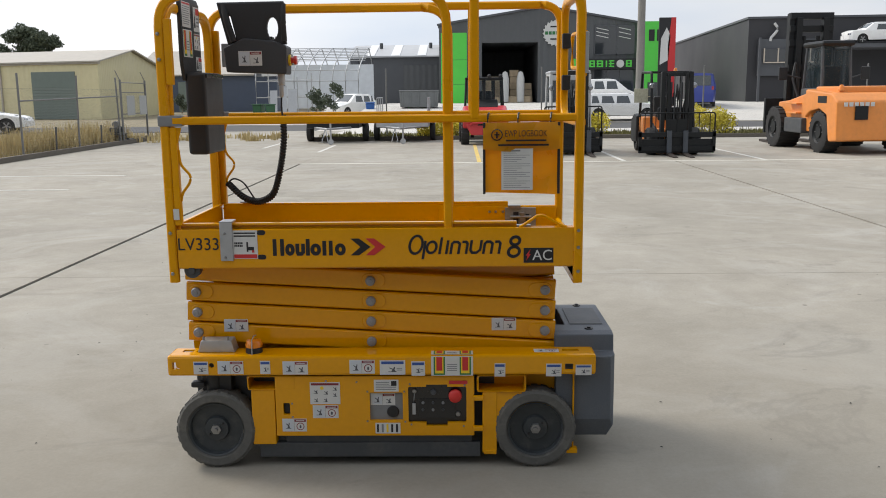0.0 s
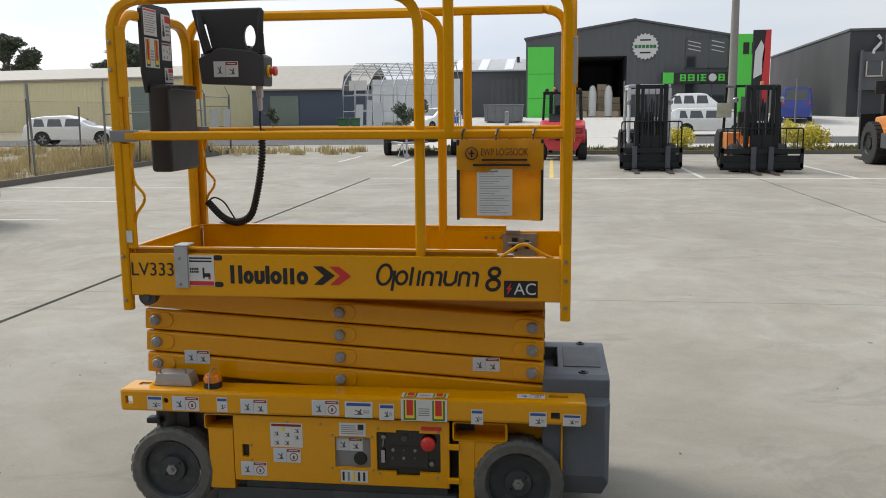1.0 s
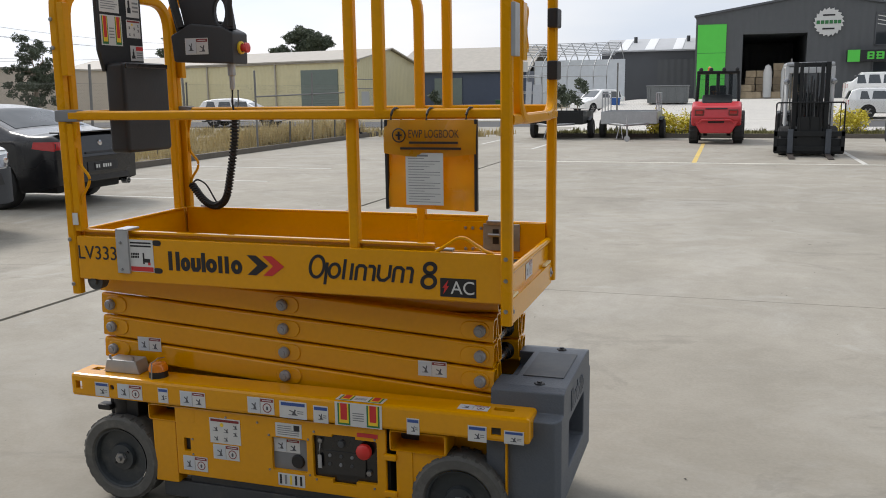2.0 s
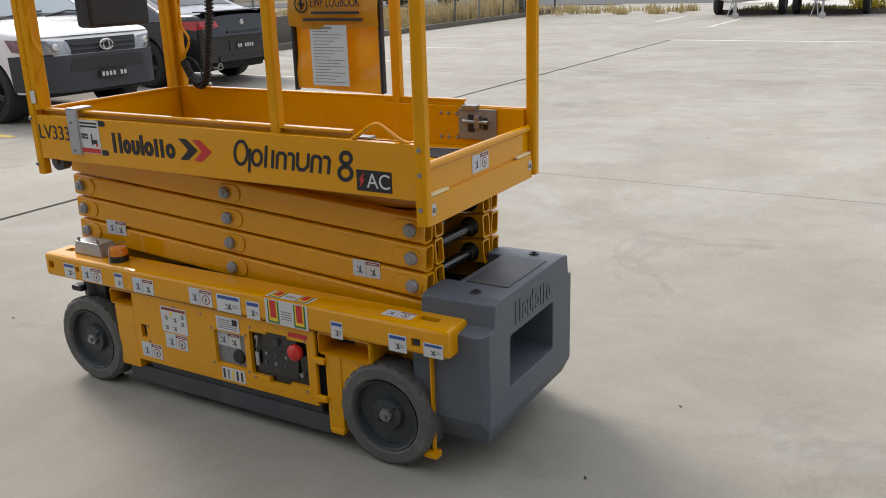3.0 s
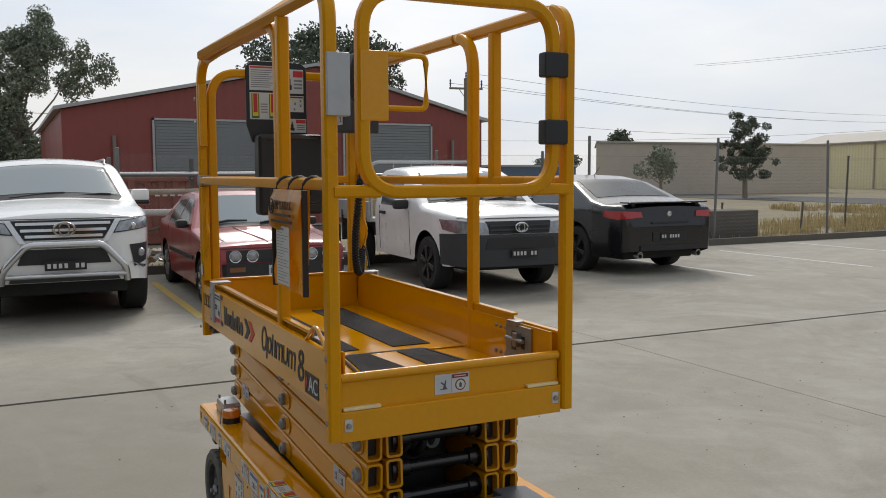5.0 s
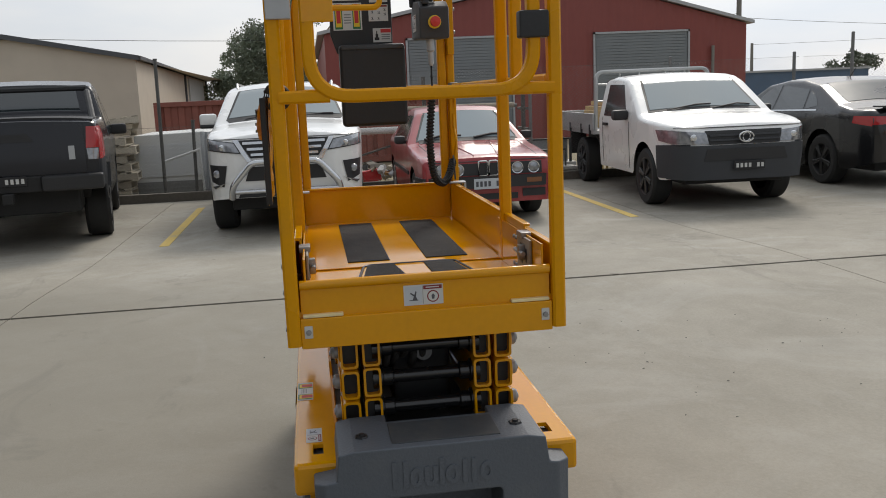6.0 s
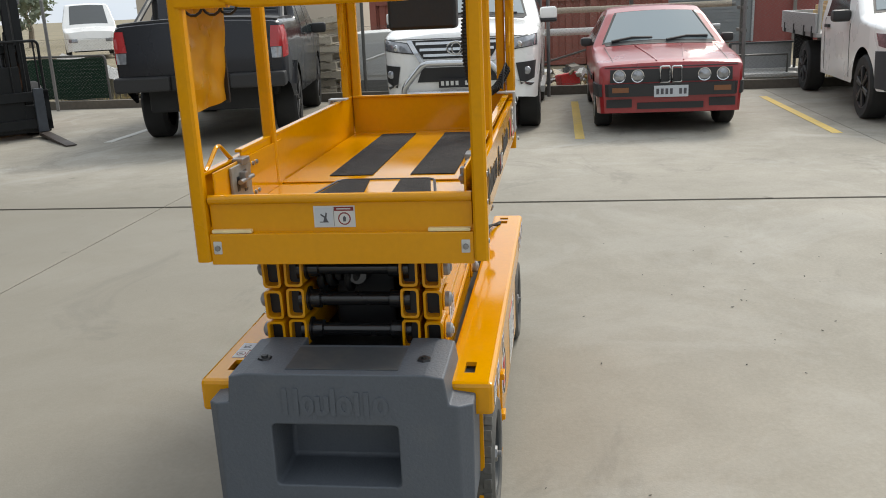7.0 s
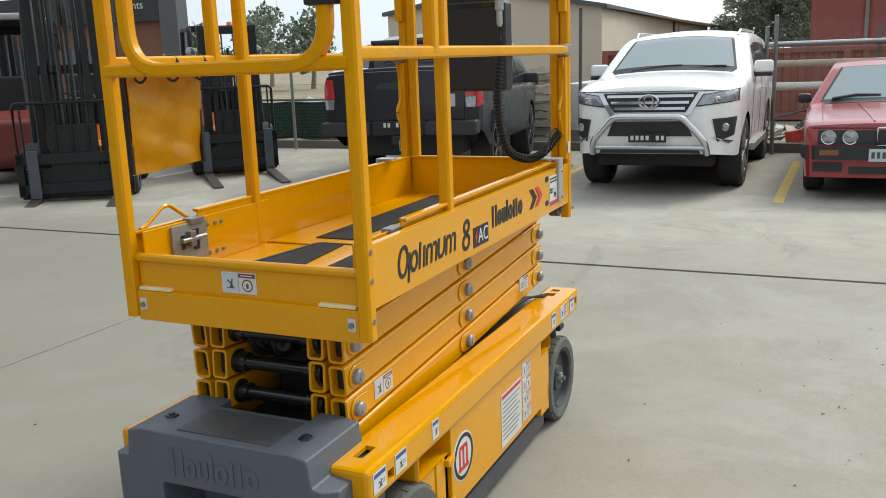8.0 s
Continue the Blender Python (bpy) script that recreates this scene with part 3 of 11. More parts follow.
def kerb(p0, p1, w=0.16, h=0.13):
    bm = B()
    a, b = Vector((*p0, 0)), Vector((*p1, 0))
    d = (b - a).normalized()
    s = Vector((-d.y, d.x, 0)) * w / 2
    z0, z1 = Vector((0, 0, -0.05)), Vector((0, 0, h))
    sec = [-s + z0, s + z0, s * 0.85 + z1, -s * 0.85 + z1]
    lo = [bm.verts.new(a + q) for q in sec]
    hi = [bm.verts.new(b + q) for q in sec]
    for i in range(4):
        bm.faces.new((lo[i], lo[(i + 1) % 4], hi[(i + 1) % 4], hi[i]))
    bm.faces.new(lo)
    bm.faces.new(hi[::-1])
    return tagged(part("kerb", bm, M["kerb"]), "dark weathered concrete kerb at the fence", "kerb", kind="structure")


kerb((-11.25, -10.0), (-11.20, 12.0))
kerb((-11.96, 12.43), (-11.20, 12.0))
kerb((-11.20, 12.0), (-11.45, 32.3))
kerb((-5.2, 30.68), (31, 30.68))


# unseen wall, added behind where the walk begins to keep skylight off the ground
bm = B()
box(bm, -3.3, -3.3, -0.05, 24.0, -2.9, 5.5)
tagged(part("unseen_shade_wall", bm, M["charcoal"]), "unseen charcoal wall added to shade the yard", "wall", kind="structure")

# crumbs of dirt and dry leaf on the concrete
rd = random.Random(21)
bm = B()
for k in range(150):
    x, y = rd.uniform(-3.5, 6), rd.uniform(1.5, 12)
    if rd.random() < 0.4:
        x, y = -1.6 + rd.gauss(0, 0.5), 6.2 + rd.gauss(0, 1.2)
    a, r = rd.uniform(0, 6.28), rd.uniform(0.0015, 0.0055)
    m = Matrix.Translation((x, y, 0.004)) @ Matrix.Rotation(a, 4, "Z")
    t = bmesh.new()
    bmesh.ops.create_icosphere(t, subdivisions=1, radius=r)
    for v in t.verts:
        v.co = Vector((v.co.x * rd.uniform(1, 2.2), v.co.y * rd.uniform(0.5, 1), v.co.z * 0.35))
    merge(bm, t, 0, m)
tagged(part("debris", bm, M["joint"]), "scattered crumbs of dirt and dry leaf", "debris", kind="stuff")


# ---- buildings ----
def shed_gable_y(name, x0, x1, y, depth, eave, peak, px, wall, roof, label, category, roof_over=0.3):
    """A shed whose gable faces the yard along -y."""
    t = thing(name, ((x0 + x1) / 2, y, 0), label, category)
    o = Vector(((x0 + x1) / 2, y, 0))
    bm = B()
    prism(bm, [(x0, 0), (x1, 0), (x1, eave), (px, peak), (x0, eave)], "y", y, y + depth)
    bmesh.ops.translate(bm, vec=-o, verts=bm.verts)
    w = part("wall", bm, wall, t)
    bm = B()
    for (xa, za), (xb, zb) in (((x0 - 0.1, eave - 0.02), (px, peak + 0.02)), ((px, peak + 0.02), (x1 + 0.1, eave - 0.02))):
        prism(bm, [(xa, za), (xb, zb), (xb, zb + 0.12), (xa, za + 0.12)], "y", y - 0.12, y + depth + 0.1)
    bmesh.ops.translate(bm, vec=-o, verts=bm.verts)
    part("roof", bm, roof, t)
    return t, o, w


def add(t, o, name, fn, material, label="", parent=None):
    bm = B()
    fn(bm)
    bmesh.ops.translate(bm, vec=-o, verts=bm.verts)
    return part(name, bm, material, parent or t, label)


# joinery works across the street
shop, so, sw = shed_gable_y("workshop_building", -1.75, 14.75, 75, 26, 7.1, 8.45, 7.0, M["charcoal"], M["charcoal_panel"], "charcoal steel workshop with lime green panels", "workshop")
c = B()
box(c, 1.8, 74, -0.1, 6.45, 92, 5.68)
bmesh.ops.translate(c, vec=-so, verts=c.verts)
cut(sw, c)
add(shop, so, "lime_panel", lambda bm: box(bm, -1.6, 74.90, 0.3, 0.55, 74.995, 6.5), M["lime"])
for z in (2.3, 4.3):
    add(shop, so, "panel_joint", lambda bm: box(bm, -1.6, 74.89, z, 0.55, 74.90, z + 0.03), M["green_lab"])
add(shop, so, "barge_trim", lambda bm: [prism(bm, [(a, b), (c2, d), (c2, d + 0.16), (a, b + 0.16)], "y", 74.82, 74.9) for a, b, c2, d in ((-1.9, 7.08, 7.0, 8.48), (7.0, 8.48, 14.9, 7.08))], M["charcoal_panel"])
win = add(shop, so, "upper_window", lambda bm: box(bm, 11.15, 74.93, 4.65, 14.4, 74.99, 6.9), M["window"])
add(shop, so, "window_frame", lambda bm: [box(bm, x, 74.90, 4.6, x + 0.07, 74.95, 6.95) for x in (11.1, 12.9, 14.38)] + [box(bm, 11.1, 74.90, z, 14.45, 74.95, z + 0.07) for z in (4.6, 6.9)], M["charcoal_panel"], parent=win)
for a, z in ((11.25, 6.75), (11.25, 6.45), (11.25, 6.15), (13.1, 6.75), (13.1, 6.4), (13.1, 6.05)):
    add(shop, so, "light_tube", lambda bm: prism(bm, [(a, z), (a + 1.0, z - 0.22), (a + 1.0, z - 0.16), (a, z + 0.06)], "y", 74.91, 74.925), M["white_lab"], parent=win)
win2 = add(shop, so, "lower_window", lambda bm: box(bm, 11.1, 74.93, 0.1, 14.4, 74.99, 3.35), M["window"])
add(shop, so, "window_frame", lambda bm: [box(bm, x, 74.90, 0.1, x + 0.08, 74.95, 3.4) for x in (11.06, 12.1, 13.2, 14.36)], M["charcoal_panel"], parent=win2)
sign = add(shop, so, "fascia_sign", lambda bm: box(bm, 9.25, 74.2, 3.42, 14.5, 74.98, 4.25), M["black_lab"], "black fascia sign with lime shapes")
add(shop, so, "sign_block", lambda bm: [box(bm, 9.25, 74.17, 3.4, 10.1, 74.2, 4.27)], M["lime"], parent=sign)
for x, w in ((10.6, 0.14), (10.95, 0.12), (11.25, 0.10), (11.6, 0.14), (11.95, 0.12), (12.3, 0.12), (13.6, 0.14), (13.95, 0.14)):
    add(shop, so, "sign_shape", lambda bm: box(bm, x, 74.17, 3.58, x + w, 74.2, 4.1), M["lime"], parent=sign)
for x in (10.6, 11.2, 12.2, 13.6):
    for z in (3.58, 3.80, 4.02):
        add(shop, so, "sign_shape", lambda bm: box(bm, x, 74.165, z, x + 0.45, 74.168, z + 0.1), M["lime"], parent=sign)
add(shop, so, "sign_disc", lambda bm: lathe(bm, [(0.0, 0.04), (0.30, 0.04), (0.32, 0.0)], (13.15, 74.19, 3.84), (0, -1, 0), 16), M["white_lab"], parent=sign)


def saw(bm):
    pts = []
    for i in range(20):
        a = 2 * math.pi * i / 20
        pts += [(7.88 + 1.08 * math.cos(a), 6.4 + 1.08 * math.sin(a)), (7.88 + 0.93 * math.cos(a + 0.25), 6.4 + 0.93 * math.sin(a + 0.25))]
    prism(bm, pts, "y", 74.86, 74.93)


disc = add(shop, so, "saw_blade_sign", saw, M["white_lab"], "white saw blade shaped wall sign")
add(shop, so, "sign_bar", lambda bm: [box(bm, x, 74.84, 6.27, x + 0.24, 74.86, 6.53) for x in (7.02, 7.32, 7.62, 7.92, 8.22, 8.50)], M["green_lab"], parent=disc)
for z in (6.85, 5.85):
    add(shop, so, "sign_text_bar", lambda bm: box(bm, 7.45, 74.84, z, 8.3, 74.86, z + 0.12), M["black_lab"], parent=disc)
ann = thing("office_annex", (15.95, 73.8, 0), "lime green rendered office block beside the workshop", "office")
o = Vector((15.95, 73.8, 0))
add(ann, o, "wall", lambda bm: box(bm, 14.85, 73.6, 0, 17.0, 82, 7.15), M["lime"])
add(ann, o, "number_bar", lambda bm: [box(bm, 15.3, 73.56, 5.6, 15.75, 73.6, 6.5), box(bm, 15.95, 73.56, 5.6, 16.3, 73.6, 6.5)], M["black_lab"])
add(ann, o, "door", lambda bm: box(bm, 15.3, 73.55, 0, 16.4, 73.6, 2.3), M["window"])
pyl = thing("pylon_sign", (13.65, 60, 0), "tall red and black pylon sign with pale shapes", "sign")
o = Vector((13.65, 60, 0))
add(pyl, o, "board", lambda bm: box(bm, 13.12, 59.9, 0.0, 14.2, 60.1, 6.35, 0.03), M["black_lab"])
add(pyl, o, "red_band", lambda bm: prism(bm, [(13.8, 1.2), (14.2, 1.2), (14.2, 6.35), (13.9, 6.35), (13.7, 4.5)], "y", 59.86, 59.9), M["red_lab"])
add(pyl, o, "pale_shape", lambda bm: [prism(bm, [(13.2, 3.3), (13.75, 3.6), (13.85, 5.2), (13.6, 5.7), (13.25, 5.0)], "y", 59.86, 59.9)], M["white_lab"])
# stacks inside the workshop door
M["carton"] = mat("brown_carton", (0.42, 0.33, 0.22), 0.8, vary=0.3, grain=3, big=1)
for i, (x, y, w, h) in enumerate(((2.5, 76.6, 0.8, 2.3), (3.3, 76.9, 0.8, 2.3), (4.6, 77.2, 0.8, 2.8), (5.7, 77, 0.9, 1.7), (2.2, 75.8, 0.9, 1.2), (3.0, 75.9, 0.8, 0.6), (4.6, 75.9, 2.6, 0.6))):
    s = thing("carton_stack", (x, y, 0.75), "stack of brown cartons inside the workshop", "cartons", "cartons in the workshop")
    bm = B()
    for k in range(int(h / 0.55)):
        box(bm, -w / 2 + 0.04 * (k % 2), -0.4, k * 0.55, w / 2 - 0.04 * (k % 3), 0.4, k * 0.55 + 0.53, 0.02)
    part("carton", bm, M["carton"], s)
for x in (3.75, 5.05):
    s = thing("dust_collector_bag", (x, 75.4, 0.75), "white dust collector bag standing in the doorway", "dust bag", "dust bags")
    bm = B()
    lathe(bm, [(0.0, 0.05), (0.3, 0.08), (0.33, 1.0), (0.33, 2.0), (0.2, 2.5), (0.0, 2.62)], (0, 0, 0), (0, 0, 1), 14)
    part("bag", bm, M["white_lab"], s)

# dark building on the right
dark = thing("dark_warehouse", (27, 70, 0), "very dark tilt panel warehouse with low gable", "warehouse")
o = Vector((27, 70, 0))
add(dark, o, "wall", lambda bm: prism(bm, [(20.9, 66), (48, 64), (48, 100), (23.8, 101)], "z", 0, 6.65), M["dark_wall"])
add(dark, o, "roof_edge", lambda bm: prism(bm, [(20.8, 65.9), (48.1, 63.9), (48.1, 100.1), (23.7, 101.1)], "z", 6.65, 6.8), M["charcoal_panel"])
add(dark, o, "shop_front", lambda bm: box(bm, 21.6, 65.6, 2.6, 26.5, 65.95, 5.2), M["charcoal_panel"])
w3 = add(dark, o, "window", lambda bm: box(bm, 21.9, 65.5, 3.6, 26.2, 65.6, 4.5), M["window"])
add(dark, o, "window_frame", lambda bm: [box(bm, x, 65.45, 3.55, x + 0.08, 65.55, 4.55) for x in (21.9, 22.9, 24.0, 25.2, 26.2)] + [box(bm, 21.9, 65.45, 3.5, 26.3, 65.55, 3.58)], M["tan"], parent=w3)
for x in (21.5, 24.6, 27.6):
    add(dark, o, "post", lambda bm: box(bm, x, 65.3, 0, x + 0.15, 65.45, 5.3), M["charcoal_panel"])
add(dark, o, "awning", lambda bm: box(bm, 25.9, 61.2, 4.35, 33.0, 65.4, 4.60), M["charcoal_panel"], "dark flat awning over the shop front")
add(dark, o, "painted_scroll", lambda bm: [tube(bm, [(22.6 + 0.25 * math.sin(k), 65.6, 6.3 - 0.25 * k) for k in range(6)], 0.10, 6)], M["white_lab"])

# grey shed with skylights
gs = thing("grey_shed", (-5, 82, 0), "long charcoal shed with pale skylight strips in its roof", "shed")
o = Vector((-5, 82, 0))
add(gs, o, "wall", lambda bm: box(bm, -10.05, 82, 0, -0.4, 95, 4.85), M["charcoal_panel"])
rf = add(gs, o, "roof", lambda bm: prism(bm, [(81.7, 4.85), (88, 6.1), (95.2, 4.85), (95.2, 4.95), (88, 6.25), (81.7, 4.97)], "x", -10.2, -0.3), M["roof_light"])
for x in (-8.6, -6.3, -3.9, -1.7):
    add(gs, o, "skylight", lambda bm: prism(bm, [(81.75, 4.99), (87.9, 6.24), (87.9, 6.27), (81.75, 5.02)], "x", x, x + 0.8), M["skylight"], parent=rf)
for x in (-7.5, -2.8):
    add(gs, o, "roof_vent", lambda bm: cyl(bm, (x, 86, 5.8), (x, 86, 6.35), 0.16, n=10), M["dark_steel"], parent=rf)
add(gs, o, "roller_door", lambda bm: box(bm, -5.2, 81.9, 0, -0.7, 82, 4.15), M["charcoal"])
add(gs, o, "downpipe", lambda bm: box(bm, -9.3, 81.9, 0, -9.15, 82, 4.85), M["dark_wall"])

M["poly_sheet"] = mat("pale_poly_sheet", (0.62, 0.66, 0.70), 0.5, vary=0.1, grain=3, big=0.6)
# skeleton of a hoop house
hh = thing("hoop_house_frame", (-11, 70, 0), "white steel hoop house frame, partly sheeted", "greenhouse")
o = Vector((-11, 70, 0))
for k in range(9):
    x = -15.6 + k * 0.98
    add(hh, o, "hoop", lambda bm: tube(bm, rounded([(x, 68, 0), (x, 68, 3.3), (x + 0.25, 69, 4.25), (x + 0.25, 74, 5.4), (x, 79, 4.2), (x, 80, 0)], 0.7, 4), 0.042, 6), M["zinc"])
for k in range(9):
    z = 4.15 + k * 0.145
    y = 69 + k * 0.6
    add(hh, o, "purlin", lambda bm: tube(bm, [(-15.8, y, z), (-7.3, y, z)], 0.03, 5), M["zinc"])
add(hh, o, "sheet", lambda bm: box(bm, -15.4, 78.5, 0.4, -7.6, 78.6, 4.15), M["poly_sheet"], "pale translucent sheeting at the back")
add(hh, o, "gable_sheet", lambda bm: prism(bm, [(68.2, 3.0), (69.1, 4.2), (71.5, 4.7), (71.5, 3.0)], "x", -15.75, -15.7), M["charcoal_panel"], "dark sheet in the gable")
add(hh, o, "banner", lambda bm: box(bm, -15.1, 67.90, 3.0, -13.7, 67.93, 3.75), M["white_lab"], "white banner on the end frame")
for z in (1.4, 2.6, 3.4):
    add(hh, o, "side_rail", lambda bm: tube(bm, [(-15.6, 68, z), (-7.7, 68, z)], 0.035, 5), M["zinc"])

# slate blue shed
bs = thing("blue_shed", (-27, 92, 0), "slate blue shed with a weathered brown roof", "shed")
o = Vector((-27, 92, 0))
add(bs, o, "wall", lambda bm: box(bm, -33, 90, 0, -18.5, 104, 3.6), M["slate_blue"])
add(bs, o, "roof", lambda bm: prism(bm, [(89.6, 3.55), (97, 6.2), (104.4, 3.55), (104.4, 3.65), (97, 6.35), (89.6, 3.7)], "x", -33.2, -18.3), M["roof_grey"])
add(bs, o, "roller_door", lambda bm: box(bm, -28.5, 89.9, 0, -25.5, 90, 3.0), M["roller"])

# long cream shed
cs = thing("cream_shed", (-44, 70, 0), "long cream profiled steel shed with a green-grey roller door", "shed")
o = Vector((-44, 70, 0))
A_, B_, C_, D_ = Vector((-26.0, 64.0)), Vector((-27.0, 80.0)), Vector((-63.5, 86.0)), Vector((-62.3, 74.0))
EZ, PZ = 4.05, 5.15


def cream(bm):
    pts = [A_, B_, C_, D_]
    lo = [bm.verts.new((p.x, p.y, -0.1)) for p in pts]
    hi = [bm.verts.new((p.x, p.y, EZ)) for p in pts]
    r0, r1 = bm.verts.new(((A_.x + B_.x) / 2, (A_.y + B_.y) / 2, PZ)), bm.verts.new(((C_.x + D_.x) / 2, (C_.y + D_.y) / 2, PZ))
    bm.faces.new((lo[3], lo[0], hi[0], hi[3]))
    bm.faces.new((lo[1], lo[2], hi[2], hi[1]))
    for f in (bm.faces.new((lo[0], lo[1], hi[1], r0, hi[0])), bm.faces.new((lo[2], lo[3], hi[3], r1, hi[2]))):
        f.material_index = 1


add(cs, o, "wall", cream, [M["cream_rib"], M["cream_plain"]])


def cream_roof(bm):
    u = (D_ - A_).normalized() * 0.3
    n = Vector((u.y, -u.x))
    n = n if n.y < 0 else -n
    r0, r1 = (A_ + B_) / 2 - u, (C_ + D_) / 2 + u
    for p, q, s in ((A_ - u + n * 0.8, D_ + u + n * 0.8, 1), (B_ - u - n * 0.8, C_ + u - n * 0.8, -1)):
        vs = [bm.verts.new((p.x, p.y, EZ)), bm.verts.new((q.x, q.y, EZ)), bm.verts.new((r1.x, r1.y, PZ + 0.06)), bm.verts.new((r0.x, r0.y, PZ + 0.06))]
        up = [bm.verts.new(v.co + Vector((0, 0, 0.10))) for v in vs]
        bm.faces.new(vs)
        bm.faces.new(up[::-1])
        for i in range(4):
            bm.faces.new((vs[i], vs[(i + 1) % 4], up[(i + 1) % 4], up[i]))


add(cs, o, "roof", cream_roof, M["roof_grey"])
du = (D_ - A_).normalized()
dn = Vector((du.y, -du.x))
dn = dn if dn.y < 0 else -dn


def wall_item(s0, s1, z0, z1, out0, out1):
    def fn(bm):
        pts = [A_ + du * s + dn * q for s, q in ((s0, out0), (s1, out0), (s1, out1), (s0, out1))]
        prism(bm, [(p.x, p.y) for p in pts], "z", z0, z1)
    return fn


cdoor = add(cs, o, "roller_door", wall_item(2.0, 5.8, 0, 3.42, 0.0, 0.06), M["roller"])
for k in range(16):
    add(cs, o, "door_slat", wall_item(2.0, 5.8, k * 0.21, k * 0.21 + 0.19, 0.06, 0.075), M["roller"], parent=cdoor)
for s in (8.5, 16.5, 24.5, 31.0):
    add(cs, o, "downpipe", wall_item(s, s + 0.12, 0, EZ, 0.0, 0.12), M["roof_grey"])
add(cs, o, "gutter", wall_item(-0.2, 37.9, EZ - 0.12, EZ + 0.02, 0.0, 0.14), M["roof_grey"])
add(cs, o, "wall_vent", wall_item(33.5, 35.0, 2.0, 2.15, 0.0, 0.05), M["roof_grey"])

# red shed behind the parked cars
rs = thing("red_shed", (-24, 11, 0), "red brown profiled steel shed with two grey roller doors", "shed")
o = Vector((-24, 11, 0))
add(rs, o, "wall", lambda bm: prism(bm, [(4.25, -0.05), (17.45, -0.05), (17.45, 3.26), (11.6, 4.80), (4.25, 3.30)], "x", -40, -24), M["red_rib"])
add(rs, o, "roof", lambda bm: [prism(bm, [(4.05, 3.28), (11.6, 4.83), (11.6, 4.93), (4.05, 3.38)], "x", -40.2, -23.85), prism(bm, [(11.6, 4.83), (17.65, 3.24), (17.65, 3.34), (11.6, 4.93)], "x", -40.2, -23.85)], M["roof_light"])
for y0, y1 in ((6.70, 9.85), (12.48, 15.48)):
    d = add(rs, o, "roller_door", lambda bm: box(bm, -24.0, y0, 0, -23.96, y1, 3.06), M["roller_grey"])
    for k in range(34):
        add(rs, o, "door_slat", lambda bm: box(bm, -23.96, y0 + 0.03, k * 0.09 + 0.004, -23.935, y1 - 0.03, k * 0.09 + 0.08), M["roller_grey"], parent=d)
    add(rs, o, "door_frame", lambda bm: [box(bm, -23.97, y0 - 0.06, 0, -23.90, y0, 3.12), box(bm, -23.97, y1, 0, -23.90, y1 + 0.06, 3.12), box(bm, -23.97, y0 - 0.06, 3.06, -23.90, y1 + 0.06, 3.12)], M["zinc"], parent=d)
for y in (5.6, 16.3, 11.0):
    add(rs, o, "downpipe", lambda bm: cyl(bm, (-23.9, y, 0), (-23.9, y, 2.6), 0.05, n=8), M["pole"])

# tan building
tb = thing("tan_building", (-30, -5, 0), "tan rendered industrial building with a dark gutter", "building")
o = Vector((-30, -5, 0))
add(tb, o, "wall", lambda bm: prism(bm, [(-20.4, -0.5), (-46, -1.6), (-46, -6.6), (-20.4, -6.6)], "z", -0.05, 2.6), M["tan"])
add(tb, o, "gable", lambda bm: prism(bm, [(-0.5, 2.6), (-6.6, 2.6), (-6.6, 2.72), (-3.5, 3.2)], "x", -46, -20.4), M["tan"])
add(tb, o, "gutter", lambda bm: [prism(bm, [(-20.3, -0.35), (-46, -1.45), (-46, -1.6), (-20.3, -0.5)], "z", 2.60, 2.69), prism(bm, [(-0.4, 2.58), (-3.5, 3.18), (-6.7, 2.70), (-6.7, 2.80), (-3.5, 3.30), (-0.4, 2.70)], "x", -20.45, -20.25)], M["charcoal_panel"])
for x in (-33.5, -45.6):
    add(tb, o, "downpipe", lambda bm: box(bm, x, -0.56 + (x + 20.4) * 0.043, 0, x + 0.12, -0.42 + (x + 20.4) * 0.043, 2.6), M["charcoal_panel"])
add(tb, o, "grey_panel", lambda bm: prism(bm, [(-35.0, -1.07), (-43.0, -1.414), (-43.0, -1.50), (-35.0, -1.16)], "z", 0.0, 2.5), M["roof_light"], "pale grey sheet door")

# far low buildings behind the black sedan
fb = thing("blue_fence_building", (-40, 29, 0), "low blue sheet metal building", "building")
o = Vector((-40, 29, 0))
add(fb, o, "wall", lambda bm: box(bm, -46, 24.5, 0, -40, 32.5, 1.85), mat("mid_blue_sheet", (0.085, 0.14, 0.22), 0.6, vary=0.12, grain=2, big=0.4))
add(fb, o, "roof", lambda bm: box(bm, -46.1, 24.4, 1.85, -39.9, 32.6, 1.95), M["roof_light"])
bb = thing("beige_building", (-45, 45, 0), "beige block building with a flat roof", "building")
o = Vector((-45, 45, 0))
add(bb, o, "wall", lambda bm: prism(bm, [(-45, 37.6), (-44, 58), (-56, 60), (-56, 45.6)], "z", -0.05, 3.45), M["tan"])
add(bb, o, "parapet", lambda bm: prism(bm, [(-44.9, 37.5), (-43.9, 58.1), (-56, 60.1), (-56.1, 45.5)], "z", 3.45, 3.56), M["roof_grey"])
bn = thing("brick_office", (-25, -21, 0), "brown brick office building with a dark sign band", "building")
o = Vector((-25, -21, 0))
add(bn, o, "wall", lambda bm: prism(bm, [(-25, -34), (-25, -18.0), (-33, -25.4), (-33, -34)], "z", -0.05, 3.9), mat("brown_brick", (0.20, 0.085, 0.06), 0.85, vary=0.2, grain=14, big=0.8))
add(bn, o, "sign_band", lambda bm: box(bm, -25, -34, 3.3, -24.7, -18.62, 4.5), M["black_lab"])
add(bn, o, "corner_pillar", lambda bm: box(bm, -25.3, -18.6, 0, -24.68, -17.75, 4.6, 0.02), M["charcoal_panel"])
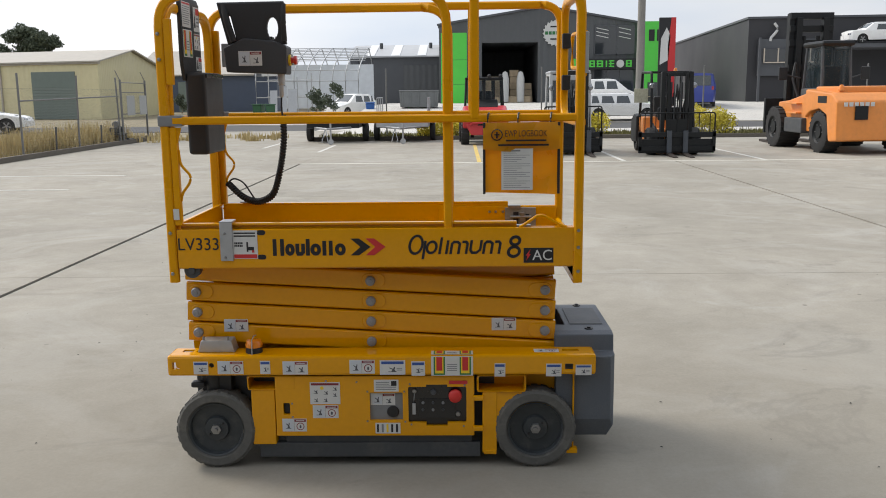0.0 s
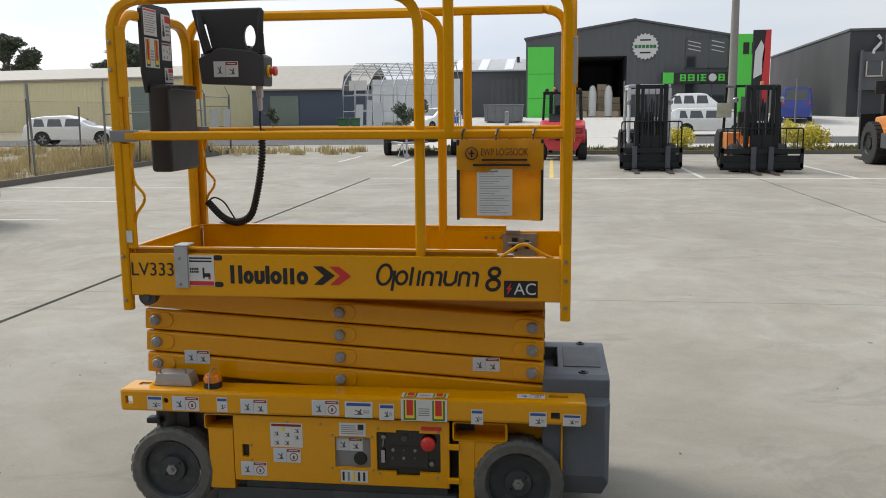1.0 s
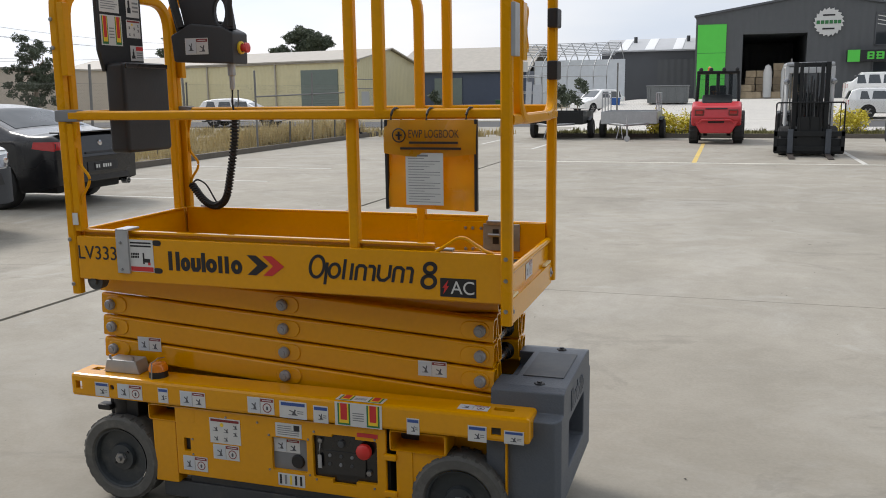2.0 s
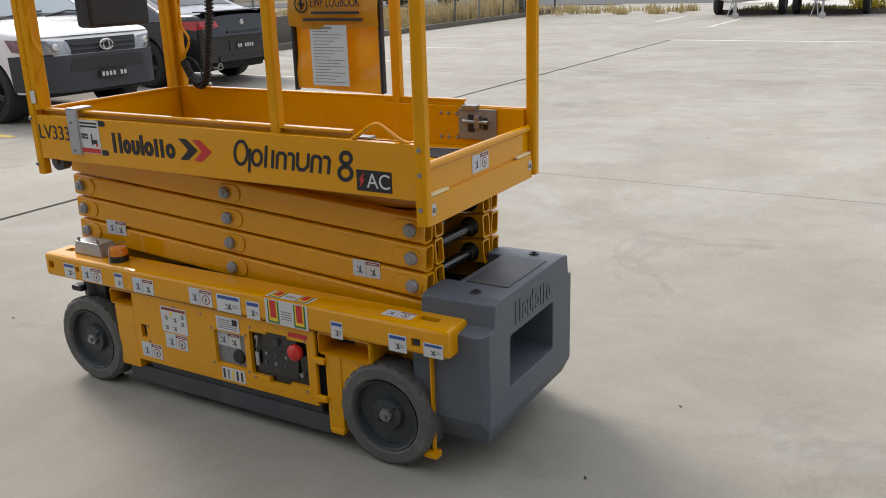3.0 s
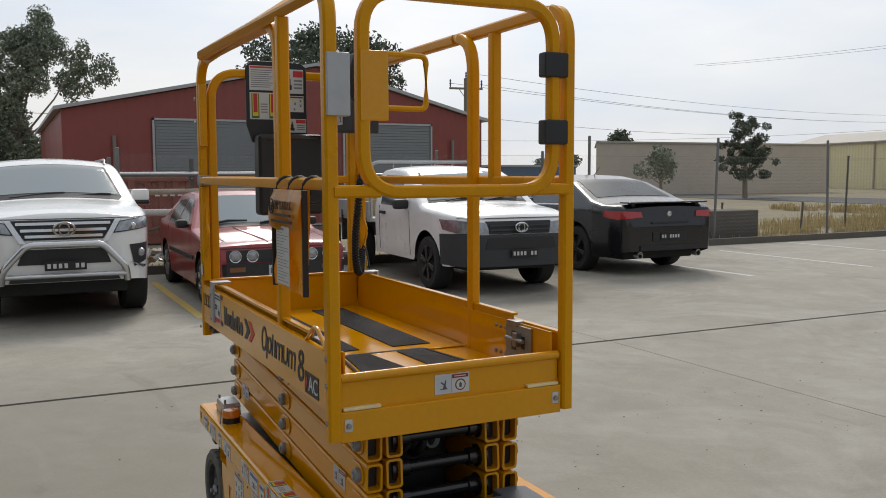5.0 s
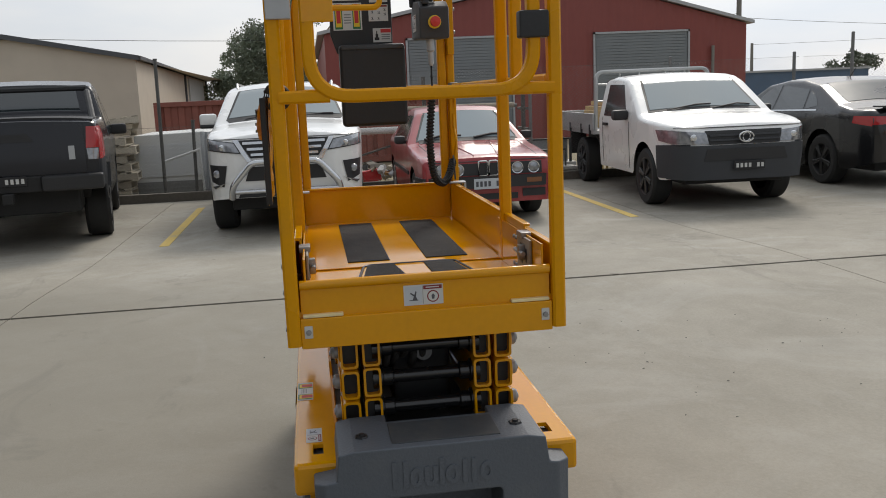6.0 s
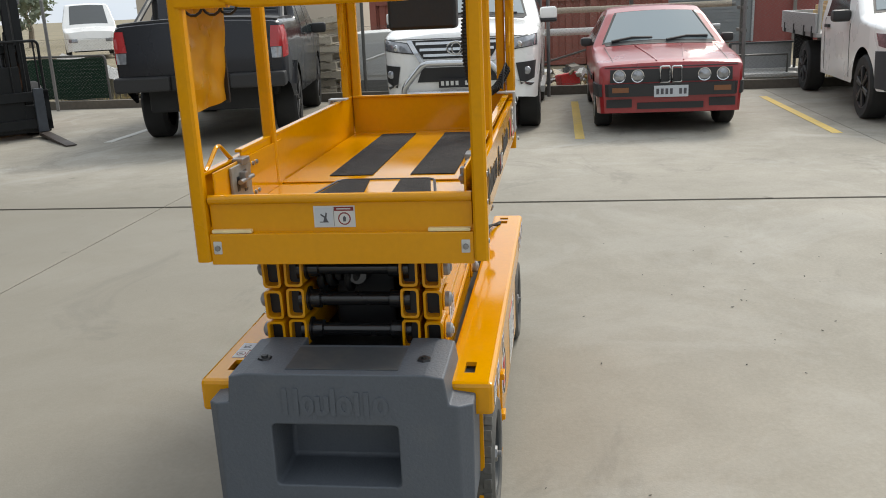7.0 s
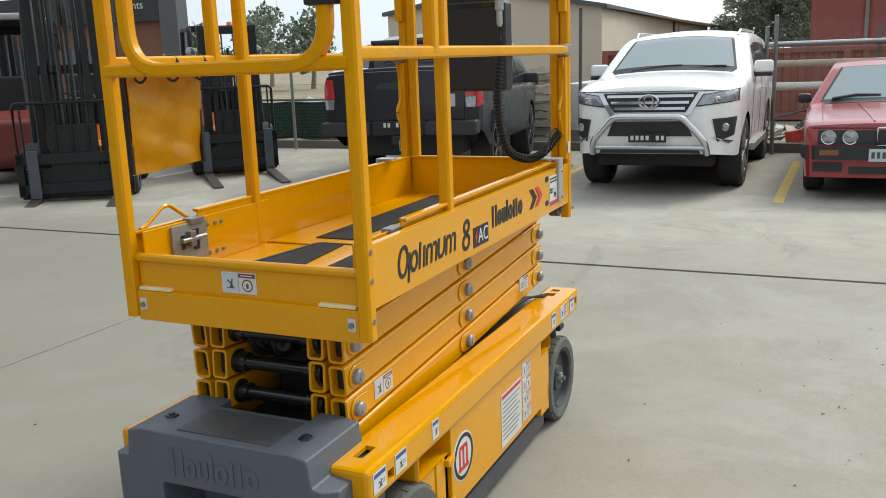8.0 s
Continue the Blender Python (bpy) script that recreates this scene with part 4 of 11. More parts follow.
SIGN = Matrix(((0, 0, 1, -24.69), (1, 0, 0, -20.3), (0, 1, 0, 3.78), (0, 0, 0, 1)))
add(bn, o, "sign_letters", lambda bm: text_mesh(bm, "cants", 0.42, SIGN, width=0.95), M["white_lab"])
for y in (-32, -28, -24):
    add(bn, o, "window", lambda bm: box(bm, -25, y, 1.0, -24.95, y + 1.6, 2.4), M["window"])


M["zinc_dull_bin"] = mat("dull_grey_bin_steel", (0.17, 0.18, 0.18), 0.7, 0.2, vary=0.25, grain=20, big=3)


def skip_bin(loc):
    t = thing("skip_bin", loc, "pale grey steel skip bin on the forecourt", "skip bin")
    bm = B()
    prism(bm, [(-1.25, 0.08), (1.25, 0.08), (1.3, 1.15), (-1.3, 1.15)], "y", -0.7, 0.7, 0.02)
    body = part("body", bm, M["zinc_dull_bin"], t)
    for k in range(5):
        bm = B()
        x = -1.1 + k * 0.55
        box(bm, x - 0.04, -0.76, 0.1, x + 0.04, -0.69, 1.1, 0.01)
        part("rib", bm, M["zinc_dull_bin"], body)
    bm = B()
    for y in (-0.72, 0.72):
        tube(bm, [(-1.33, y, 1.15), (1.33, y, 1.15)], 0.04, 6)
    part("rim", bm, M["zinc_dull_bin"], body)
    bm = B()
    for x in (-0.9, 0.9):
        box(bm, x - 0.08, -0.6, 0.0, x + 0.08, 0.6, 0.1)
    part("skid", bm, M["dark_steel"], t)


skip_bin((-2.8, 60.5, 0.62))


# ---- scissor lift ----
LO = Vector((-0.42, 3.93, 0.0))
CY = 3.93
lift = thing("scissor_lift", LO, "yellow electric scissor lift, platform lowered, standing on concrete", "scissor lift")


def lp(name, bm, material, parent=None, label="", angle=38):
    """A part of the lift, drawn in the yard's coordinates."""
    bmesh.ops.translate(bm, vec=-LO, verts=bm.verts)
    return part(name, bm, material, parent or lift, label, angle)


def my(y):
    return 2 * CY - y


def sx(p):
    return (p - 297) * 0.002371 - 1.276


def sz(p):
    return 0.478 - (p - 624) * 0.00249


def ybox(bm, far, x0, y0, z0, x1, y1, z1, bev=0.0, mi=0):
    """A box on the near side, or mirrored to the far side."""
    if far:
        y0, y1 = my(y1), my(y0)
    return box(bm, x0, y0, z0, x1, y1, z1, bev, mi)


# chassis
bm = B()
box(bm, -1.20, 3.66, 0.10, 0.40, 4.20, 0.40, 0.01)
box(bm, -1.22, 3.60, 0.40, 0.36, 4.26, 0.43, 0.004)
body = lp("chassis", bm, M["dark_steel"], label="dark grey steel chassis tray")
for far in (False, True):
    bm = B()
    ybox(bm, far, -1.285, 3.541, 0.388, 0.522, 3.668, 0.478, 0.012)
    rail = lp("chassis_rail", bm, M["yellow"])
    c = B()
    ybox(c, far, -1.25, 3.551, 0.30, 0.50, 3.70, 0.466)
    ybox(c, far, -1.30, 3.566, 0.30, -1.20, 3.655, 0.47)
    bmesh.ops.translate(c, vec=-LO, verts=c.verts)
    cut(rail, c)
    c = B()
    for x0, x1, y0, y1 in ((-1.235, -1.19, 3.60, 3.635), (-1.175, -1.13, 3.60, 3.635), (0.385, 0.455, 3.594, 3.622)):
        ybox(c, far, x0, y0, 0.44, x1, y1, 0.50)
    for x0, x1, z0, z1 in ((0.392, 0.425, 0.412, 0.438), (-1.262, -1.232, 0.42, 0.45)):
        ybox(c, far, x0, 3.53, z0, x1, 3.60, z1)
    cyl(c, (-1.096, my(3.50) if far else 3.50, 0.436), (-1.096, my(3.6) if far else 3.6, 0.436), 0.011)
    bmesh.ops.translate(c, vec=-LO, verts=c.verts)
    cut(rail, c)
    # guards and pockets
    bm = B()
    ybox(bm, far, -0.94, 3.560, 0.075, -0.838, 3.62, 0.322, 0.006)
    lp("front_guard", bm, M["yellow"])
    for x0, x1, z0 in ((-0.955, -0.742, 0.318), (0.022, 0.232, 0.305)):
        bm = B()
        ybox(bm, far, x0, 3.554, z0, x1, 3.75, 0.386, 0.012)
        pocket = lp("fork_pocket", bm, M["yellow"])
        c = B()
        ybox(c, far, x0 + 0.008, 3.50, z0 + 0.008, x1 - 0.008, 3.74, 0.379, 0.008)
        bmesh.ops.translate(c, vec=-LO, verts=c.verts)
        cut(pocket, c)
    bm = B()
    ybox(bm, far, -0.915, 3.575, 0.012, 0.037, 3.605, 0.078, 0.004)
    ybox(bm, far, -0.80, 3.585, 0.05, -0.0, 3.60, 0.13)
    lp("pothole_guard", bm, M["dark_steel"])
    bm = B()
    ybox(bm, far, 0.046, 3.560, 0.035, 0.108, 3.585, 0.31, 0.005)
    ybox(bm, far, 0.052, 3.556, 0.030, 0.106, 3.60, 0.05, 0.004)
    gusset = (my(3.585), my(3.565)) if far else (3.565, 3.585)
    prism(bm, [(0.10, 0.305), (0.235, 0.305), (0.155, 0.235), (0.108, 0.15)], "y", *gusset)
    lp("rear_guard", bm, M["yellow"])
    bm = B()
    ybox(bm, far, 0.430, 3.578, 0.05, 0.437, 3.596, 0.39, 0.002)
    ybox(bm, far, 0.405, 3.566, 0.03, 0.452, 3.600, 0.052, 0.003)
    lp("rear_post", bm, M["yellow_dark"])
    bm = B()
    ybox(bm, far, 0.10, 3.655, 0.10, 0.43, 3.665, 0.39)
    lp("wheel_bay", bm, M["yellow_dark"])
    for z in (0.285, 0.150):
        bm = B()
        ybox(bm, far, 0.005, 3.545, z - 0.011, 0.052, 3.562, z + 0.011, 0.004)
        lp("panel_hinge", bm, M["yellow"])
# battery and control panel doors
bm = B()
box(bm, -0.835, 3.556, 0.115, 0.012, 3.572, 0.383, 0.004)
door = lp("side_door", bm, M["yellow"])
c = B()
box(c, sx(722), 3.5, sz(746), sx(826), 3.6, sz(682), 0.006)
box(c, sx(754), 3.5, sz(752), sx(792), 3.6, sz(678))
box(c, sx(653), 3.5, sz(742), sx(712), 3.6, sz(692), 0.004)
box(c, sx(497), 3.5, sz(731), sx(509), 3.6, sz(710), 0.004)
bmesh.ops.translate(c, vec=-LO, verts=c.verts)
cut(door, c)
bm = B()
box(bm, -0.833, 3.60, 0.12, 0.010, 3.66, 0.38)
lp("door_lining", bm, M["dark_steel"], door)
bm = B()
box(bm, sx(718), 3.572, sz(752), sx(830), 3.60, sz(676), 0.003)
cpan = lp("control_panel", bm, M["black_gloss"], door, "black ground control panel")
bm = B()
cyl(bm, (sx(806), 3.573, sz(698)), (sx(806), 3.560, sz(698)), 0.016, n=20)
lathe(bm, [(0.0, 0.030), (0.018, 0.029), (0.027, 0.022), (0.029, 0.012), (0.026, 0.004), (0.0, 0.004)], (sx(806), 3.566, sz(698)), (0, -1, 0))
lp("emergency_button", bm, M["red"], cpan, "red mushroom emergency stop")
for px, py, r, k in ((767, 693, 0.014, "dark_steel"), (811, 732, 0.011, "bolt"), (733, 691, 0.010, "bolt")):
    bm = B()
    lathe(bm, [(0.0, 0.012), (r * 0.85, 0.011), (r, 0.0)], (sx(px), 3.573, sz(py)), (0, -1, 0), 18)
    lp("knob", bm, M[k], cpan)
bm = B()
tube(bm, [(sx(733), 3.566, sz(693)), (sx(732), 3.560, sz(705)), (sx(732), 3.562, sz(715))], 0.002, 6)
box(bm, sx(729), 3.560, sz(732), sx(735), 3.564, sz(712), 0.001)
lp("key_and_tag", bm, M["zinc"], cpan)
bm = B()
for px, py, w, h in ((742, 712, 6, 6), (742, 720, 6, 6), (742, 729, 7, 6), (786, 713, 5, 5), (794, 713, 6, 4), (786, 720, 5, 5), (794, 720, 6, 4)):
    box(bm, sx(px), 3.5705, sz(py + h), sx(px + w), 3.572, sz(py))
lp("switch_symbols", bm, M["grey_plate"], cpan)
bm = B()
prism(bm, [(3.5735, sz(738)), (3.5735, sz(705)), (3.570, sz(705)), (3.5585, sz(738))], "x", sx(741), sx(806), 0.002)
led = lp("keypad", bm, M["black_gloss"], cpan, "glossy sloping keypad")
for k in range(6):
    bm = B()
    px, pz = 748 + (k % 3) * 18, 712 + (k // 3) * 12
    lathe(bm, [(0.0, 0.003), (0.006, 0.003), (0.007, -0.004)], (sx(px), 3.570 - (pz - 705) / 33 * 0.0115, sz(pz)), (0, -1, 0), 10)
    lp("key", bm, M["dark_steel" if k % 2 else "grey_plate"], led)
for px, py in ((575, 671), (630, 673), (649, 690), (648, 743), (715, 690), (716, 744), (725, 677), (823, 679), (727, 749), (821, 752), (513, 711), (513, 735)):
    bm = B()
    lathe(bm, [(0.0045, 0), (0.004, 0.003), (0, 0.004)], (sx(px), 3.556, sz(py)), (0, -1, 0), 8)
    lp("rivet", bm, M["bolt"], door)
bm = B()
box(bm, sx(650), 3.571, sz(744), sx(715), 3.60, sz(690), 0.003)
cpan2 = lp("charger_panel", bm, M["grey_plate"], door, "grey charger socket panel")
bm = B()
lathe(bm, [(0.0, 0.01), (0.022, 0.01), (0.026, 0.004), (0.026, 0.0)], (sx(694), 3.571, sz(728)), (0, -1, 0))
lp("socket", bm, M["black"], cpan2)
bm = B()
box(bm, sx(498), 3.57, sz(730), sx(508), 3.585, sz(711), 0.002)
lp("latch", bm, M["black"], door)
# plain door on the other side
bm = B()
ybox(bm, True, -0.835, 3.556, 0.115, 0.012, 3.572, 0.383, 0.004)
door_far = lp("side_door", bm, M["yellow"])
# round badge and sheet on the far door
bm = B()
lathe(bm, [(0.0, 0.0016), (0.075, 0.0016), (0.078, 0.0)], (-0.075, my(3.556), 0.255), (0, 1, 0), 40)
badge = lp("round_badge", bm, M["white_lab"], door_far, "round white badge with red emblem")
bm = B()
for a in range(40):
    a0, a1 = a * math.pi / 20, (a + 1) * math.pi / 20
    prism(bm, [(-0.075 + r * math.cos(t), 0.255 + r * math.sin(t)) for r, t in ((0.060, a0), (0.072, a0), (0.072, a1), (0.060, a1))], "y", my(3.5545), my(3.5535))
lp("ring", bm, M["black_lab"], badge)
bm = B()
for x, w in ((-0.105, 0.012), (-0.078, 0.012), (-0.051, 0.012)):
    box(bm, x, my(3.5545), 0.225, x + w, my(3.5535), 0.285)
box(bm, -0.11, my(3.5545), 0.213, -0.035, my(3.5535), 0.226)
box(bm, -0.10, my(3.5545), 0.282, -0.045, my(3.5535), 0.294)
lp("emblem", bm, M["red_lab"], badge)

# wheels
WZ = 0.172
bm = B()
box(bm, -0.015, -0.012, 0.1640, 0.015, 0.012, 0.1712, 0.002, seg=1)
TREAD = finish(bm, "tread_block", M["tyre_grey"])


def lift_wheel(x, far):
    s = 1 if far else -1
    y = my(3.55) if far else 3.55
    ax = (0, s, 0)
    c0 = (x, y - s * 0.0, WZ)
    bm = B()
    prof = [(0.118, -0.012), (0.128, -0.003), (0.158, -0.002), (0.167, -0.010), (0.1695, -0.024), (0.1695, -0.086), (0.165, -0.098), (0.118, -0.10)]
    lathe(bm, prof, c0, ax, 48)
    ty = lp("tyre", bm, M["tyre_grey"], label="grey non-marking solid tyre")
    for i in range(24):   # shallow tread blocks at the shoulder
        for off in (-0.022, -0.088):
            piece("tread_block", TREAD, ty, Matrix.Translation(Vector((x, y + s * off, WZ)) - LO) @ Matrix.Rotation(i * math.pi / 12, 4, "Y"))
    bm = B()
    lathe(bm, [(0.119, -0.006), (0.112, -0.010), (0.108, -0.030), (0.055, -0.034), (0.050, -0.018), (0.0, -0.016)], c0, ax, 36)
    rim = lp("rim", bm, M["rim_grey"], ty)
    bm = B()
    lathe(bm, [(0.024, -0.016), (0.022, -0.006), (0.0, -0.004)], c0, ax, 6)
    lathe(bm, [(0.010, -0.006), (0.010, 0.006), (0.0, 0.007)], c0, ax, 12)
    lp("hub_nut", bm, M["bolt"], ty)
    for k in range(2):
        bm = B()
        a = 0.7 + k * math.pi
        lathe(bm, [(0.006, -0.018), (0.005, -0.013), (0, -0.013)], (x + 0.037 * math.cos(a), y, WZ + 0.037 * math.sin(a)), ax, 8)
        lp("wheel_bolt", bm, M["black"], ty)


for far in (False, True):
    for x in (-1.097, 0.272):
        lift_wheel(x, far)
for far in (False, True):
    bm = B()
    ybox(bm, far, -1.16, 3.60, 0.30, -1.03, 3.70, 0.39, 0.01)
    y = my(3.62) if far else 3.62
    cyl(bm, (-1.11, y, 0.30), (-1.11, y, 0.40), 0.035)
    ybox(bm, far, -1.20, 3.575, 0.325, -1.14, 3.62, 0.35, 0.008)
    ybox(bm, far, -1.16, 3.64, 0.14, -1.04, 3.68, 0.32, 0.01)
    lp("steering_yoke", bm, M["black"])

# counterweight
bm = B()
prism(bm, [(3.594, 0.470), (3.652, 0.478), (3.660, 0.548), (3.70, 0.556), (4.16, 0.556), (4.206, 0.548), (4.216, 0.478), (4.274, 0.470),
           (4.270, 0.19), (4.225, 0.10), (3.643, 0.10), (3.598, 0.19)], "x", 0.36, 0.612)
cw = lp("counterweight", bm, M["cw"], label="cast grey counterweight with a slot")
c = B()
prism(c, [(0.625, 0.20), (0.612, 0.16), (0.580, 0.08), (0.625, 0.08)], "y", 3.4, 4.5)
box(c, 0.45, 3.760, 0.246, 0.70, 4.086, 0.418, 0.010)
prism(c, [(0.583, 3.585), (0.625, 3.636), (0.70, 3.636), (0.70, 3.50), (0.583, 3.50)], "z", 0.0, 0.70)
prism(c, [(0.583, my(3.585)), (0.625, my(3.636)), (0.70, my(3.636)), (0.70, my(3.50)), (0.583, my(3.50))], "z", 0.0, 0.70)
prism(c, [(0.33, 0.50), (0.405, 0.50), (0.425, 0.60), (0.33, 0.60)], "y", 3.80, 4.09)
bmesh.ops.translate(c, vec=-LO, verts=c.verts)
cut(cw, c)
bv = cw.modifiers.new("edges", "BEVEL")
bv.width, bv.segments, bv.limit_method = 0.009, 3, "ANGLE"
bm = B()
box(bm, 0.440, 3.80, 0.555, 0.585, 4.09, 0.5595, 0.002)
lp("grip_pad", bm, M["dark_steel"], cw)
for y in (3.725, 4.145):
    bm = B()
    lathe(bm, [(0.0, 0.006), (0.017, 0.006), (0.020, 0.0)], (0.515, y, 0.555), (0, 0, 1), 6)
    lathe(bm, [(0.009, 0.006), (0.008, 0.011), (0.0, 0.011)], (0.515, y, 0.555), (0, 0, 1), 6)
    lp("plug", bm, M["black"], cw)
# scissor stack
ZC = [0.768 - 0.0895 * k for k in range(4)]


def arm(xa, za, xb, zb, y0, y1, h, name, open_end):
    bm = B()
    d = Vector((xb - xa, 0, zb - za)).normalized()
    n = Vector((-d.z, 0, d.x))
    a, b = Vector((xa, 0, za)) - d * 0.045, Vector((xb, 0, zb)) + d * 0.045
    if open_end < 0:
        a, b, d = b, a, -d
    r = 0.010
    sec = []
    for cy, cz, a0 in ((y1 - r, h / 2 - r, 0), (y0 + r, h / 2 - r, 90), (y0 + r, -h / 2 + r, 180), (y1 - r, -h / 2 + r, 270)):
        for i in range(4):
            t = radians(a0 + i * 30)
            sec.append((cy + r * math.cos(t), cz + r * math.sin(t)))
    wall = 0.0065
    ym = (y0 + y1) / 2
    inner = [(ym + (y - ym) * (1 - 2 * wall / (y1 - y0)), z * (1 - 2 * wall / h)) for y, z in sec]

    def ring(p, s):
        return [bm.verts.new(p + Vector((0, y, 0)) + n * z) for y, z in s]

    o0, o1, i1, i0 = ring(a, sec), ring(b, sec), ring(b, inner), ring(b - d * 0.35, inner)
    k = len(sec)
    for p, q in ((o0, o1), (o1, i1), (i1, i0)):
        for j in range(k):
            bm.faces.new((p[j], p[(j + 1) % k], q[(j + 1) % k], q[j]))
    bm.faces.new(o0)
    bm.faces.new(i0)
    o = lp(name, bm, [M["yellow"]])
    bm = B()
    c0, c1 = ring(b - d * 0.030, inner), ring(b - d * 0.045, inner)
    for j in range(k):
        bm.faces.new((c0[j], c0[(j + 1) % k], c1[(j + 1) % k], c1[j]))
    bm.faces.new(c0)
    bm.faces.new(c1)
    lp("end_plug", bm, M["black"], o)
    return o


XL, XR, XM = -1.183, 0.318, -0.43
for far in (False, True):
    for k, z in enumerate(ZC):
        dz = 0.0447
        yo = (my(3.735), my(3.685)) if far else (3.685, 3.735)
        yi = (my(3.797), my(3.747)) if far else (3.747, 3.797)
        a = arm(XL, z + dz, XR, z - dz, yo[0], yo[1], 0.083, "scissor_arm", 1)
        arm(XL, z - dz, XR, z + dz, yi[0], yi[1], 0.083, "inner_scissor_arm", 1)
        face = yo[1] if far else yo[0]
        s = 1 if far else -1
        pins = [(XM, z)]
        if k < 3:
            pins.append((XR, z - dz))
        if k > 0:
            pins.append((XL, z + dz))
        for px, pz in pins:
            bm = B()   # raised boss pad
            off = 0.02 if px < XM else -0.02
            off = 0.012 if px == XM else off
            pad = [(px + off + sxx * 0.022 + 0.030 * math.cos(t), pz + 0.031 * math.sin(t)) for sxx, t0 in ((1, -90), (-1, 90)) for t in [radians(t0 + 180 * i / 8) for i in range(9)]]
            prism(bm, pad, "y", *((face, face + 0.005) if far else (face - 0.005, face)), bev=0.002, seg=1)
            boss = lp("pivot_boss", bm, M["yellow"], a)
            bm = B()
            lathe(bm, [(0.021, 0.0), (0.021, 0.012), (0.017, 0.017), (0.010, 0.018), (0.009, 0.021), (0.0, 0.021)], (px, face + s * 0.004, pz), (0, s, 0), 20)
            lp("pivot_pin", bm, M["pin_grey"], a)
for k in range(3):
    for x in (XR - 0.005, XL):
        bm = B()
        z = ZC[k] - 0.0447
        if x < 0:
            z = ZC[k + 1] + 0.0447
        lathe(bm, [(0.0, -0.155), (0.034, -0.155), (0.034, -0.128), (0.026, -0.124), (0.026, -0.098), (0.019, -0.094), (0.019, 0.094), (0.026, 0.098), (0.026, 0.124), (0.034, 0.128), (0.034, 0.155), (0.0, 0.155)], (x, CY, z), (0, 1, 0), 22)
        lp("cross_shaft", bm, M["black_gloss"], label="black cross shaft between the arms")
for z in ZC:
    bm = B()
    cyl(bm, (XM, 3.80, z), (XM, my(3.80), z), 0.028, n=16)
    lp("cross_shaft", bm, M["black_gloss"])
bm = B()
cyl(bm, (-0.90, CY, 0.52), (0.10, CY, 0.66), 0.05, n=20)
cyl(bm, (0.10, CY, 0.66), (0.28, CY, 0.69), 0.025, n=16)
lp("lift_cylinder", bm, M["black_gloss"])
for k in range(5):
    bm = B()
    y = 3.815 + 0.026 * k
    pts = [(-0.35, y, 0.55 + 0.02 * k), (0.02, y + 0.02, 0.60 + 0.015 * k), (0.24, y, 0.63 + 0.02 * (k % 3)), (0.30, y + 0.01, 0.70), (0.22, y + 0.015, 0.765), (-0.10, y, 0.775)]
    tube(bm, rounded(pts, 0.05, 5), 0.010, 8)
    lp("hydraulic_hose", bm, M["rubber"], label="black hydraulic hose looped between the arms")
# black block added to darken the gap between the arms
bm = B()
box(bm, -0.25, 3.84, 0.50, 0.20, 4.02, 0.80, 0.02)
lp("dark_gap_filler", bm, M["black"])
for far in (False, True):
    for x in (-1.165,):
        bm = B()
        y = my(3.60) if far else 3.60
        s = 1 if far else -1
        lathe(bm, [(0.0, 0.03), (0.014, 0.03), (0.016, 0.02), (0.034, 0.018), (0.034, -0.018), (0, -0.018)], (x, y, 0.838), (0, s, 0), 20)
        lp("slide_roller", bm, M["dark_steel"])

# platform
bm = B()
box(bm, -1.222, 3.575, 0.845, 0.432, 4.285, 0.872, 0.003)
deck = lp("deck", bm, M["yellow"], label="yellow steel deck floor")
bm = B()
box(bm, -1.205, 3.605, 0.873, -0.125, 4.255, 0.8775, 0.002)
lp("sliding_deck", bm, M["yellow"], deck)
for y0, y1 in ((3.742, 3.885), (4.010, 4.155)):
    bm = B()
    box(bm, -1.12, y0, 0.8776, -0.205, y1, 0.8810, 0.001)
    lp("grip_strip", bm, M["grit"], deck, "black anti-slip strip")
bm = B()
prism(bm, [(-0.135, 3.795), (0.42, 3.72), (0.42, 4.18), (-0.135, 4.095)], "z", 0.8725, 0.8762)
lp("hinge_flap", bm, M["yellow"], deck)
for pts in ([(-0.128, 3.803), (0.41, 3.735), (0.41, 3.95), (-0.128, 3.892)], [(-0.128, 3.992), (0.41, 4.01), (0.41, 4.165), (-0.128, 4.087)]):
    bm = B()
    prism(bm, pts, "z", 0.8763, 0.8795)
    lp("grip_strip", bm, M["grit"], deck, "black anti-slip strip")
bm = B()
tube(bm, rounded([(0.42, 3.718, 0.877), (-0.12, 3.79, 0.877), (-0.137, 3.81, 0.877), (-0.137, 4.08, 0.877), (-0.12, 4.10, 0.877), (0.42, 4.182, 0.877)], 0.02), 0.0045, 6)
lp("flap_edge", bm, M["black"], deck)

